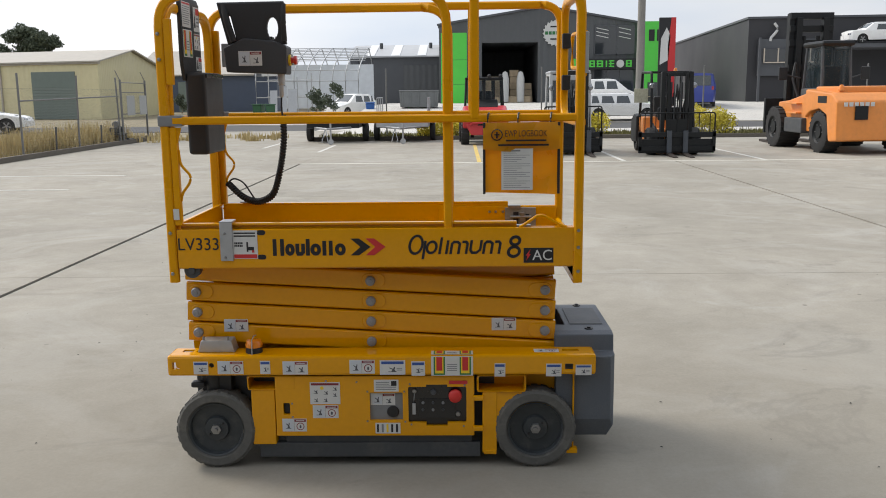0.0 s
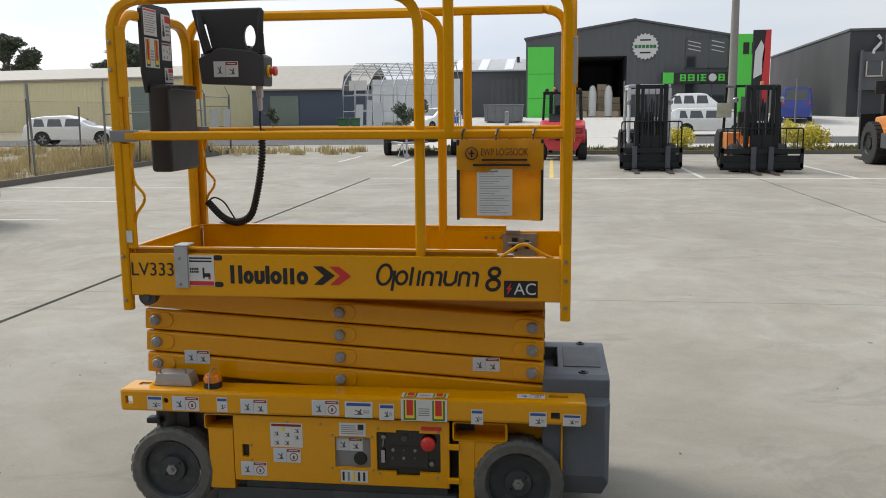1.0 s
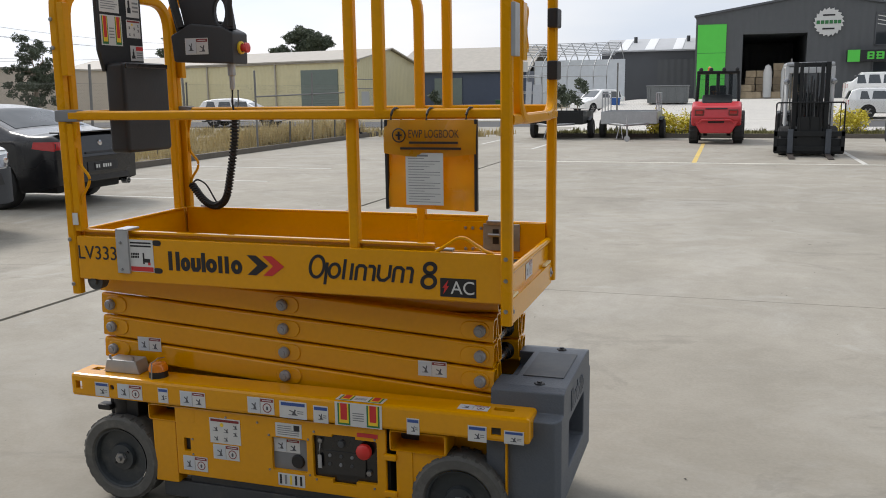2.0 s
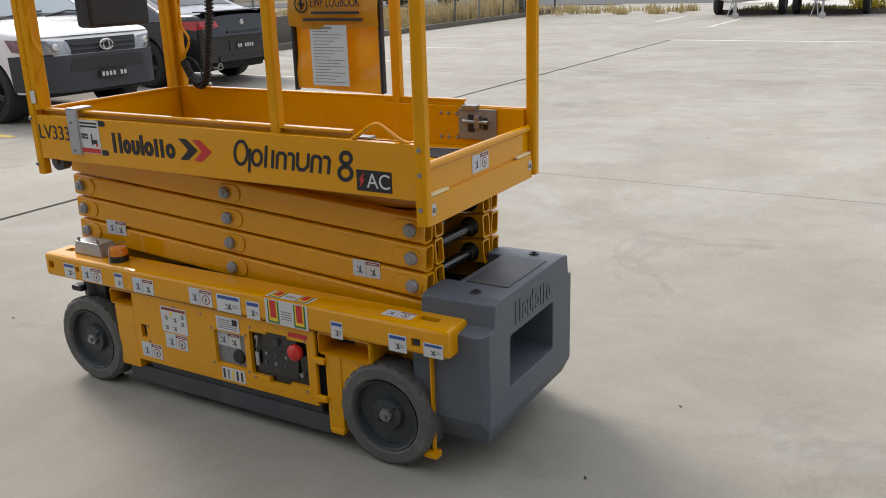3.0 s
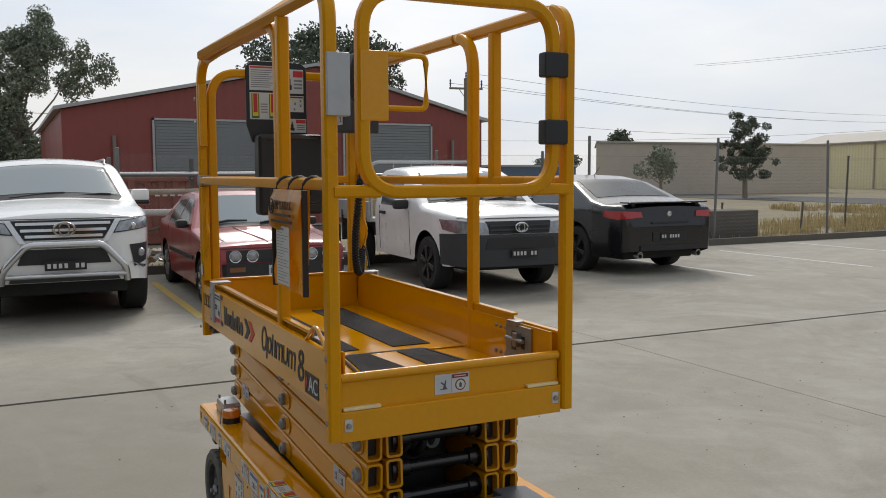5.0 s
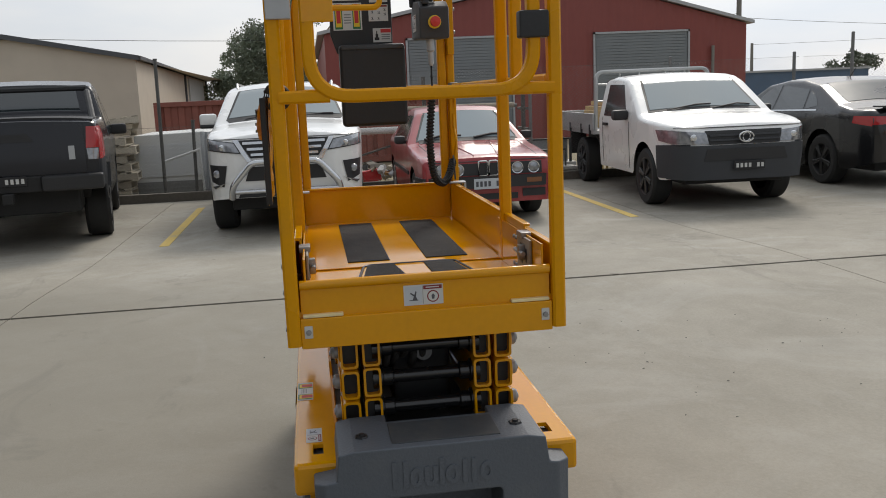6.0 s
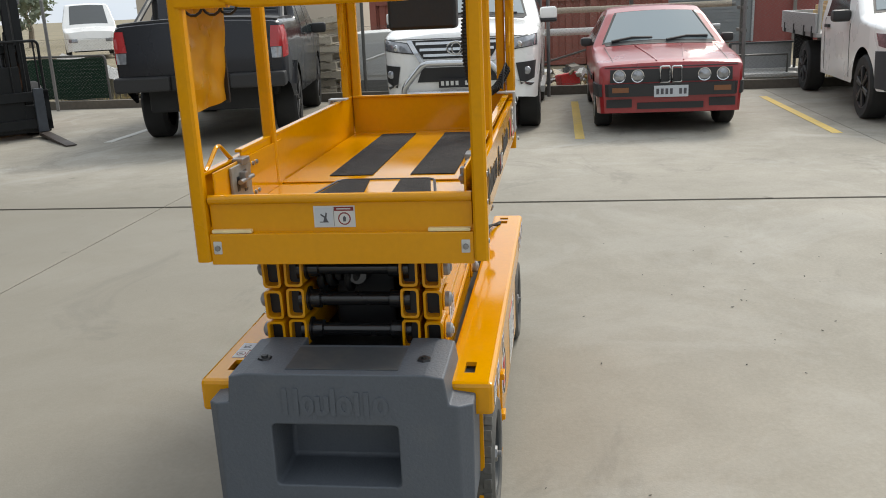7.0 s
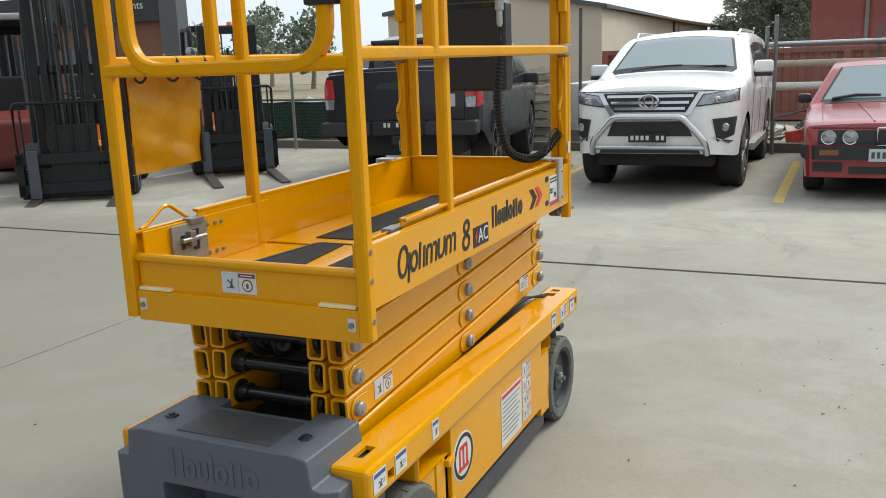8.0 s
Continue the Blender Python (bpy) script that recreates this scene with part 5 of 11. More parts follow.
for far in (False, True):
    bm = B()   # outer side channel
    fold = [(3.560, 0.852), (3.600, 0.852), (3.600, 0.860), (3.566, 0.860), (3.566, 1.004), (3.580, 1.004), (3.580, 1.012), (3.560, 1.012)]
    prism(bm, [(my(y), z) for y, z in reversed(fold)] if far else fold, "x", -1.214, 0.424, 0.0015)
    side = lp("side_panel", bm, M["yellow"], label="yellow side panel")
    bm = B()   # sliding inner toe board
    ybox(bm, far, -1.205, 3.592, 0.872, 0.19, 3.598, 1.034, 0.002)
    ybox(bm, far, -1.205, 3.578, 1.026, 0.19, 3.600, 1.036, 0.003)
    inner = lp("toe_board", bm, M["yellow"])
    bm = B()
    ybox(bm, far, -0.15, 3.601, 0.872, 0.424, 3.607, 1.012, 0.002)
    lp("rear_toe_board", bm, M["yellow"])
    bm = B()   # steel lock bracket at the end of the sliding part
    ybox(bm, far, 0.175, 3.608, 0.898, 0.325, 3.616, 1.006, 0.003)
    lock = lp("slide_lock", bm, M["bracket"], side, "dull steel lock bracket")
    for x0, z0, x1, z1 in ((0.215, 0.925, 0.240, 0.985), (0.275, 0.935, 0.292, 0.975)):
        bm = B()
        ybox(bm, far, x0, 3.6155, z0, x1, 3.6175, z1)
        lp("slot", bm, M["black_lab"], lock)
    bm = B()
    ybox(bm, far, 0.19, 3.590, 1.0, 0.25, 3.622, 1.018, 0.003)
    ybox(bm, far, 0.245, 3.612, 0.94, 0.268, 3.634, 0.985, 0.003)
    cyl(bm, (0.20, my(3.628) if far else 3.628, 0.962), (0.30, my(3.628) if far else 3.628, 0.962), 0.007, n=10)
    lp("lock_pin", bm, M["bolt"], lock)
    bm = B()
    y = my(3.57) if far else 3.57
    tube(bm, rounded([(0.20, y, 1.012), (0.215, y, 1.020), (0.275, y, 1.060), (0.30, y, 1.060), (0.37, y, 1.018), (0.395, y, 1.012)], 0.02), 0.006, 8)
    if far:
        bm.free()
    else:
        lp("pull_handle", bm, M["yellow"], side)
    for x in (0.10, 0.13, 0.165):
        for z in (0.985, 0.90):
            bm = B()
            s = -1 if far else 1
            lathe(bm, [(0.007, 0), (0.006, 0.005), (0, 0.006)], (x, my(3.607) if far else 3.607, z), (0, s, 0), 8)
            lp("bolt", bm, M["bolt"], inner)
bm = B()
box(bm, -1.222, 3.60, 0.872, -1.214, 4.26, 1.034, 0.002)
box(bm, -1.222, 3.60, 1.026, -1.205, 4.26, 1.036, 0.003)
lp("front_toe_board", bm, M["yellow"])
# entrance end
bm = B()
box(bm, 0.424, 3.588, 0.80, 0.433, 4.272, 0.945, 0.002)
tube(bm, [(0.432, 3.588, 0.944), (0.432, 4.272, 0.944)], 0.013, 10)
box(bm, 0.424, 3.584, 0.772, 0.448, 4.276, 0.856, 0.004)
entry = lp("entrance_panel", bm, M["yellow"])
for y0, y1 in ((3.592, 3.70), (4.16, 4.268)):
    bm = B()
    box(bm, 0.430, y0, 0.8565, 0.447, y1, 0.866, 0.003)
    lp("step_pad", bm, M["pale_tape"], entry)

# guard rails
RT = 0.0185


def railtube(bm, pts, r=RT, round_r=0.10):
    tube(bm, rounded(pts, round_r, 7), r, 16, square=True, up=(1, 0.01, 0))


Z_TOP, Z_MID = 1.955, 1.457
for far in (False, True):
    def Y(y):
        return my(y) if far else y
    bm = B()
    railtube(bm, [(0.440, Y(3.566), 0.782), (0.440, Y(3.566), Z_TOP + 0.008), (-1.08, Y(3.552), Z_TOP + 0.008)])
    lp("rear_guard_rail", bm, M["yellow_dark"])
    bm = B()
    railtube(bm, [(-1.237, Y(3.576), 0.790), (-1.237, Y(3.576), Z_TOP), (-0.092, Y(3.590), Z_TOP), (-0.092, Y(3.590), 0.88)], round_r=0.13)
    lp("front_guard_rail", bm, M["yellow_dark"])
    bm = B()
    railtube(bm, [(0.018, Y(3.568), Z_TOP - 0.01), (0.018, Y(3.568), Z_MID)])
    lp("rail_post", bm, M["yellow_dark"])
    bm = B()
    railtube(bm, [(-1.20, Y(3.568), Z_MID), (0.438, Y(3.568), Z_MID)], 0.0165)
    lp("mid_rail", bm, M["yellow_dark"])
    bm = B()
    ybox(bm, far, -1.262, 3.553, Z_MID - 0.022, -1.16, 3.59, Z_MID + 0.022, 0.006)
    lp("rail_bracket", bm, M["grey_plate"], label="grey plastic rail end bracket")
    bm = B()   # folded front stanchion with hook wire
    ybox(bm, far, -1.218, 3.560, 1.60, -1.190, 3.590, 1.86, 0.004)
    ybox(bm, far, -1.218, 3.560, 1.03, -1.190, 3.590, 1.43, 0.004)
    prism(bm, [(-1.218, 1.43), (-1.17, 1.43), (-1.19, 1.36), (-1.218, 1.33)], "y", Y(3.565), Y(3.571))
    lp("stanchion", bm, M["yellow_dark"])
    bm = B()
    yy = Y(3.575)
    tube(bm, rounded([(-1.19, yy, 1.34), (-1.185, yy, 1.28), (-1.145, yy, 1.235), (-1.150, yy, 1.205), (-1.185, yy, 1.16), (-1.19, yy, 1.13)], 0.02), 0.0055, 8)
    lp("lanyard_hook", bm, M["yellow_dark"])
    bm = B()
    ybox(bm, far, -1.2195, 3.553, 1.055, -1.196, 3.5555, 1.10)
    lp("small_label", bm, M["white_lab"])
    for x, zs in ((-1.237, (0.83, 1.0, 1.70, 1.80)), (0.440, (0.83, 0.93, 1.0))):
        for z in zs:
            bm = B()
            s = 1 if far else -1
            lathe(bm, [(0.008, 0), (0.007, 0.005), (0, 0.006)], (x, Y(3.568) + s * (RT - 0.001), z), (0, s, 0), 8)
            lp("bolt", bm, M["bolt"])
bm = B()   # front arch
railtube(bm, [(-1.232, 3.615, 0.90), (-1.232, 3.615, 1.915), (-1.232, my(3.615), 1.915), (-1.232, my(3.615), 0.90)], round_r=0.12)
lp("front_arch", bm, M["yellow_dark"])
bm = B()
railtube(bm, [(-1.235, 3.57, Z_MID), (-1.235, my(3.57), Z_MID)], 0.0165)
lp("mid_rail", bm, M["yellow_dark"])
# swing gate
bm = B()
gp = rounded([(0.452, 3.95, Z_TOP), (0.452, 3.652, Z_TOP), (0.452, 3.652, 1.435), (0.452, 4.236, 1.435), (0.452, 4.236, Z_TOP), (0.452, 3.95, Z_TOP)], 0.11, 8)
tube(bm, gp[:-1], 0.0175, 16, closed=True, square=True, up=(1, 0, 0))
gate = lp("swing_gate", bm, M["yellow_dark"], label="looped tubular entrance gate, closed")
for y0, y1 in ((3.57, 3.70), (my(3.57), my(3.72))):
    bm = B()
    railtube(bm, [(0.447, y0, 1.437), (0.447, y1, 1.437)], 0.0165)
    lp("gate_stub", bm, M["yellow_dark"])
for z in (1.79, 1.60):
    bm = B()
    box(bm, 0.438, my(3.665), z - 0.035, 0.478, my(3.585), z + 0.035, 0.006)
    lp("gate_hinge", bm, M["black"], gate, "black plastic gate hinge")
bm = B()
box(bm, 0.462, 3.640, 1.62, 0.470, 3.720, 1.80, 0.004)
box(bm, 0.470, 3.640, 1.62, 0.475, 3.648, 1.80)
lp("latch_cover", bm, M["yellow"], gate)
bm = B()
box(bm, 0.440, 3.552, 1.63, 0.470, 3.614, 1.79, 0.003)
lp("latch_plate", bm, M["zinc"], gate, "grey latch plate")
bm = B()
tube(bm, rounded([(0.452, 3.70, 1.795), (0.44, 3.84, 1.795), (0.44, 3.84, 1.655), (0.452, 3.70, 1.655)], 0.02), 0.008, 8)
lp("latch_guard", bm, M["yellow_dark"], gate)


# ---- stickers, lettering and fittings of the lift ----
def prism_at(bm, pts, at, o0, o1):
    """A flat plate on a surface: its outline in (u, v), from height o0 to o1 over it."""
    lo, hi = [[bm.verts.new(at(u, v, o)) for u, v in pts] for o in (o0, o1)]
    bm.faces.new(hi)
    for k in range(len(pts)):
        n = (k + 1) % len(pts)
        bm.faces.new((lo[k], lo[n], hi[n], hi[k]))


def sticker(name, at, w, h, style, label=""):
    """A printed label: white sheet, coloured heading, dark pictogram bars. at maps (u, v, out) to a place; u to the right, v up."""
    bm = B()
    prism_at(bm, [(0, 0), (w, 0), (w, h), (0, h)], at, 0.0, 0.0012)
    sheet = lp(name, bm, M["white_lab"], None, label)

    def poly(pts, k, lift=0.0006, what="pictogram"):
        bm = B()
        prism_at(bm, [(u * w, v * h) for u, v in pts], at, 0.0011, 0.0012 + lift)
        lp(what, bm, M[k], sheet)

    def quad(u0, v0, u1, v1, k, lift=0.0004, what="print_bar"):
        poly([(u0, v0), (u1, v0), (u1, v1), (u0, v1)], k, lift, what)

    def disc(u, v, r, k, lift):
        poly([(u + r / w * math.cos(a), v + r / h * math.sin(a)) for a in [2 * math.pi * i / 14 for i in range(14)]], k, lift, "warning_disc")

    def icon(u0, v0, u1, v1, barred=False):
        q = random.random
        du, dv = u1 - u0, v1 - v0

        def shape(pts, k="black_lab", lift=0.0006):
            poly([(u0 + du * a, v0 + dv * b) for a, b in pts], k, lift)

        a = 0.12 * q()
        if barred:   # thin red ring with a slanting bar over a small dark figure
            r = min(du * w, dv * h) * 0.44
            cu, cv = u0 + du * 0.5, v0 + dv * 0.5
            disc(cu, cv, r, "maroon_lab", 0.0005)
            disc(cu, cv, r * 0.80, "white_lab", 0.0007)
            shape([(0.43, 0.30), (0.57, 0.30), (0.60, 0.56), (0.50, 0.70), (0.41, 0.56)], "ink_lab", 0.0009)
            return
        # a leaning figure on a base line
        shape([(0.22, 0.16), (0.78, 0.16), (0.78, 0.21), (0.66 + a, 0.21), (0.57 + a, 0.42), (0.62 + a, 0.70), (0.55 + a, 0.76), (0.47 + a, 0.52), (0.31, 0.68), (0.27, 0.60), (0.43 + a, 0.43), (0.36 + a, 0.21), (0.22, 0.21)], "ink_lab", 0.0008)

    if style == "r" and h > 0.65 * w:   # a large sheet of several small pictograms
        quad(0.04, 0.86, 0.96, 0.96, "maroon_lab", 0.0004)
        disc(0.40, 0.74, w * 0.06, "yellow_lab", 0.0005)
        for u, v in ((0.06, 0.44), (0.06, 0.06), (0.38, 0.06), (0.40, 0.40), (0.70, 0.30), (0.70, 0.58)):
            icon(u, v, u + 0.26, v + 0.28)
    elif style == "r":
        quad(0.50, 0.76, 0.97, 0.95, "maroon_lab", 0.0004)
        quad(0.56, 0.83, 0.90, 0.88, "white_lab", 0.0006)
        quad(0.04, 0.08, 0.46, 0.92, "pale_lab", 0.0004)
        quad(0.48, 0.05, 0.492, 0.95, "grey_plate", 0.0004)
        icon(0.05, 0.10, 0.45, 0.90)
        icon(0.52, 0.06, 0.96, 0.74, random.random() < 0.7)
    elif style == "b":
        quad(0.06, 0.74, 0.94, 0.93, "blue_lab", 0.0004)
        quad(0.07, 0.08, 0.93, 0.11, "pale_lab", 0.0004)
        icon(0.20, 0.10, 0.80, 0.70)
        for v in (0.30, 0.42):
            quad(0.66, v, 0.88, v + 0.05, "grey_plate", 0.0004)
    elif style == "flag":
        for u in (0.06, 0.68):
            quad(u, 0.04, u + 0.27, 0.96, "green_lab", 0.0004)
            quad(u + 0.035, 0.12, u + 0.235, 0.96, "yellow_lab", 0.0008)
            quad(u + 0.065, 0.26, u + 0.205, 0.96, "red_lab", 0.0012)
        for v in (0.25, 0.35, 0.45, 0.55):
            quad(0.38, v, 0.62, v + 0.04, "grey_plate", 0.0004)
    elif style == "w":
        for v in (0.15, 0.30, 0.45, 0.60, 0.75):
            quad(0.08, v, 0.62 if v > 0.5 else 0.9, v + 0.06, "grey_plate", 0.0004)
        quad(0.70, 0.5, 0.92, 0.9, "black_lab", 0.0004)
    elif style == "form":
        for k in range(17):
            v = 0.055 + k * 0.052
            quad(0.07, v, 0.50 + 0.14 * ((k * 5) % 4) if k % 5 else 0.92, v + 0.011, "grey_plate", 0.0004)
        quad(0.07, 0.93, 0.60, 0.965, "grey_plate", 0.0004)
    elif style == "bar":
        for k in range(5):
            quad(0.06 + k * 0.19, 0.12, 0.14 + k * 0.19, 0.88, ("black_lab", "grey_plate", "yellow_lab", "black_lab", "black_lab")[k], 0.0004)
    elif style == "sheet":
        quad(0.03, 0.90, 0.97, 0.97, "red_lab", 0.0004)
        for k in range(9):
            quad(0.06, 0.80 - k * 0.085, 0.92 - 0.08 * (k % 3), 0.83 - k * 0.085, "grey_plate", 0.0004)
    elif style == "tri":
        quad(0.42, 0.68, 0.98, 0.94, "red_lab", 0.0004)
        quad(0.08, 0.15, 0.34, 0.35, "black_lab", 0.0004)
        quad(0.14, 0.35, 0.28, 0.60, "black_lab", 0.0004)
        quad(0.18, 0.60, 0.24, 0.80, "black_lab", 0.0004)
        for v in (0.2, 0.35, 0.5):
            quad(0.46, v, 0.92, v + 0.07, "grey_plate", 0.0004)
    elif style == "decal":
        quad(0.03, 0.02, 0.97, 0.16, "red_lab", 0.0004)
        for v in (0.78, 0.88):
            quad(0.05, v, 0.92, v + 0.05, "black_lab", 0.0004)
        for k in range(5):
            for j in range(4):
                if (k * 3 + j * 5) % 3:
                    quad(0.06 + k * 0.07, 0.34 + j * 0.09, 0.115 + k * 0.07, 0.41 + j * 0.09, "black_lab", 0.0004)
        quad(0.55, 0.25, 0.62, 0.60, "black_lab", 0.0004)
        quad(0.62, 0.30, 0.85, 0.42, "black_lab", 0.0004)
        quad(0.76, 0.22, 0.86, 0.30, "red_lab", 0.0004)
    return sheet


def near_face(x0, z0, y):
    return lambda u, v, o: Vector((x0 + u, y - o, z0 + v))


def far_face(x1, z0, y):
    return lambda u, v, o: Vector((x1 - u, y + o, z0 + v))


def rear_face(y0, z0, x):
    return lambda u, v, o: Vector((x + o, y0 + u, z0 + v))


def rail_label(x0, y0, x1, y1, style, y):
    xa, xb, za, zb = sx(x0), sx(x1), sz(y1), sz(y0)
    sticker("safety_label", near_face(xa, za, y), xb - xa, zb - za, style)


for a in ((341, 634, 367, 656, "b"), (384, 633, 430, 656, "r"), (460, 633, 478, 656, "b"), (500, 634, 545, 657, "r"), (619, 632, 664, 656, "r"),
          (673, 633, 718, 658, "b"), (729, 635, 753, 660, "b"), (764, 626, 838, 660, "flag"), (876, 639, 895, 662, "b"), (967, 640, 994, 662, "b"), (1019, 642, 1047, 660, "b")):
    rail_label(*a, 3.5406)
for a in ((546, 673, 600, 712, "r"), (550, 714, 596, 737, "r"), (494, 738, 538, 761, "r"), (661, 669, 705, 690, "w"), (662, 746, 707, 765, "bar")):
    rail_label(*a, 3.5556)
rail_label(654, 695, 698, 716, "r", 3.5706)
bm = B()
box(bm, sx(795), 3.5545, sz(677), sx(828), 3.5556, sz(671))
lp("red_strip", bm, M["red_lab"], door)
top = lambda x0, y0: (lambda u, v, o: Vector((x0 + u, y0 + v, 0.4782 + o)))
sticker("safety_label", top(0.265, 3.575), 0.105, 0.045, "r")
sticker("evacuation_label", top(sx(764), 3.547), sx(838) - sx(764), 0.05, "flag")
for x1, w, s in ((0.50, 0.065, "b"), (0.385, 0.062, "b"), (0.165, 0.042, "b"), (-0.92, 0.05, "b"), (-1.03, 0.09, "r"), (-1.16, 0.06, "b")):
    sticker("safety_label", far_face(x1, 0.408, my(3.5406)), w, 0.055, s)
sticker("instruction_sheet", far_face(-0.40, 0.135, my(3.5556)), 0.20, 0.19, "sheet")
for k in range(4):
    sticker("safety_label", far_face(-0.615, 0.145 + k * 0.056, my(3.5556)), 0.085, 0.05, "r")
sticker("safety_label", near_face(-1.072, 0.545, 3.6845), 0.105, 0.055, "r")
sticker("safety_label", near_face(0.090, 0.545, 3.6845), 0.105, 0.055, "r")
sticker("safety_label", far_face(0.22, 0.530, my(3.6845)), 0.105, 0.055, "r")
sticker("safety_label", far_face(-0.96, 0.530, my(3.6845)), 0.10, 0.055, "r")
sticker("safety_label", rear_face(3.865, 0.868, 0.4335), 0.108, 0.056, "r")


# panel lettering; maker's words are plain strokes
def panel_x(p):
    return -1.212 + (p - 313) * 0.00232


def panel_z(p):
    return 1.013 - (p - 401) * 0.00238


def ribbon(bm, pts, th, at, closed=False, depth=0.0013):
    """A flat stroke of even width along a line; at maps (a, b, out) to a place."""
    n = len(pts)
    p = [Vector((q[0], q[1], 0)) for q in pts]
    rows = []
    for k in range(n):
        a = p[k - 1] if closed or k else p[k]
        b = p[(k + 1) % n] if closed or k < n - 1 else p[k]
        d0 = (p[k] - a).normalized() if (p[k] - a).length else (b - p[k]).normalized()
        d1 = (b - p[k]).normalized() if (b - p[k]).length else d0
        d = (d0 + d1).normalized()
        side = Vector((-d.y, d.x, 0)) * th / 2 / max(0.5, d.dot(d0))
        rows.append([bm.verts.new(at(q.x, q.y, o)) for q in (p[k] + side, p[k] - side) for o in (0.0, depth)])
    for k in range(n if closed else n - 1):
        a, b = rows[k], rows[(k + 1) % n]
        for i, j in ((1, 3), (0, 1), (3, 2)):
            bm.faces.new((a[i], a[j], b[j], b[i]))
    if not closed:
        for a in (rows[0], rows[-1]):
            bm.faces.new((a[0], a[1], a[3], a[2]))


def oval(cx, cy, rx, ry, n=22):
    return [(cx + rx * math.cos(2 * math.pi * k / n), cy + ry * math.sin(2 * math.pi * k / n)) for k in range(n)]


def marks(name, cells, h, th, slant, at, material, parent, depth=0.0013):
    """The rhythm of a maker's word in plain rings, bars, cups and arches. Cells: (start, width, kind)."""
    for x, w, kind in cells:
        bm = B()
        q = th / 2

        def put(a, b, o):
            return at(x + a + slant * b, b, o)

        def line(*pts):
            ribbon(bm, pts, th, put, depth=depth)

        def ring(cx, cy, rx, ry):
            ribbon(bm, oval(cx, cy, rx, ry), th, put, True, depth)

        if kind == "ring":
            ring(w / 2, h * 0.36, w / 2 - q, h * 0.36 - q)
        elif kind == "tall_ring":
            ring(w / 2, h * 0.5, w / 2 - q, h * 0.53 - q)
        elif kind == "stacked_rings":
            ring(w / 2, h * 0.28, w / 2 - q, h * 0.30 - q)
            ring(w / 2, h * 0.79, w * 0.43 - q, h * 0.26 - q)
        elif kind == "bar":
            line((w / 2, 0), (w / 2, h))
        elif kind == "mid_bar":
            line((w / 2, 0), (w / 2, h * 0.88))
        elif kind == "low_bar":
            line((w / 2, 0), (w / 2, h * 0.72))
        elif kind == "two_bars":
            line((q, 0), (q, h))
            line((w - q, 0), (w - q, h))
        elif kind == "tail_ring":
            line((q, -h * 0.26), (q, h * 0.70))
            ring(w / 2 + q * 1.3, h * 0.36, w / 2 - q * 1.6, h * 0.36 - q)
        elif kind == "cup":
            line((q, h * 0.72), (q, h * 0.22), (w * 0.28, q), (w * 0.62, q), (w - q, h * 0.22), (w - q, h * 0.72))
        elif kind == "arches":
            line((q, 0), (q, h * 0.54), (w * 0.17, h * 0.70 - q), (w * 0.36, h * 0.70 - q), (w * 0.5, h * 0.54), (w * 0.5, 0))
            line((w * 0.62, h * 0.70 - q), (w * 0.84, h * 0.70 - q), (w - q, h * 0.54), (w - q, 0))
        lp(name, bm, material, parent)


MAKER = [(0, 20, "two_bars"), (22, 17, "ring"), (40.5, 17, "cup"), (59, 7, "bar"), (67, 19, "ring"), (86.5, 11, "mid_bar"), (98, 11, "mid_bar"), (111, 19, "ring")]
MODEL = [(0, 27, "tall_ring"), (27, 24, "tail_ring"), (51, 13, "mid_bar"), (65, 9, "low_bar"), (75, 32, "arches"), (109, 22, "cup"), (133, 32, "arches")]


def chevrons(far, x, z0, h, parent):
    y0, y1 = (my(3.5597), my(3.5582)) if far else (3.5582, 3.5597)
    s = -1 if far else 1
    for k, m in ((0, "black_lab"), (0.062, "red_lab")):
        bm = B()
        pts = [(0, 0), (0.035, 0), (0.082, 0.5), (0.035, 1), (0, 1), (0.040, 0.5)]
        prism(bm, [(x + s * (k + u), z0 + v * h) for u, v in pts], "y", y0, y1)
        lp("chevron", bm, M[m], parent)


sides = [o for o in lift.children if o.name.startswith("side_panel")]
near_side, far_side = sides[0], sides[1]
def panel_at(far, x0, z0):
    if far:
        return lambda a, b, o: Vector((x0 - a, my(3.5597) + o, z0 + b))
    return lambda a, b, o: Vector((x0 + a, 3.5597 - o, z0 + b))


def scaled(cells, k):
    return [(a * k, w * k, kind) for a, w, kind in cells]


for far, side, xm, zm, xw, zw, x8 in ((False, near_side, panel_x(483), panel_z(448), panel_x(722), panel_z(447), panel_x(898)), (True, far_side, -0.370, 0.905, 0.290, 0.895, -0.125)):
    k = 0.00232 if not far else 0.00222
    marks("maker_mark", scaled(MAKER, k), 0.070, 0.0155, 0.0, panel_at(far, xm, zm), M["black_lab"], side)
    marks("model_mark", scaled(MODEL, k), 0.080, 0.0105, 0.17, panel_at(far, xw, zw), M["black_lab"], side)
    marks("model_mark", [(0, 0.058, "stacked_rings")], 0.088, 0.0125, 0.12, panel_at(far, x8, zw - 0.016), M["black_lab"], side)
chevrons(False, panel_x(622), panel_z(448), 0.070, near_side)
chevrons(True, -0.735, 0.903, 0.070, far_side)
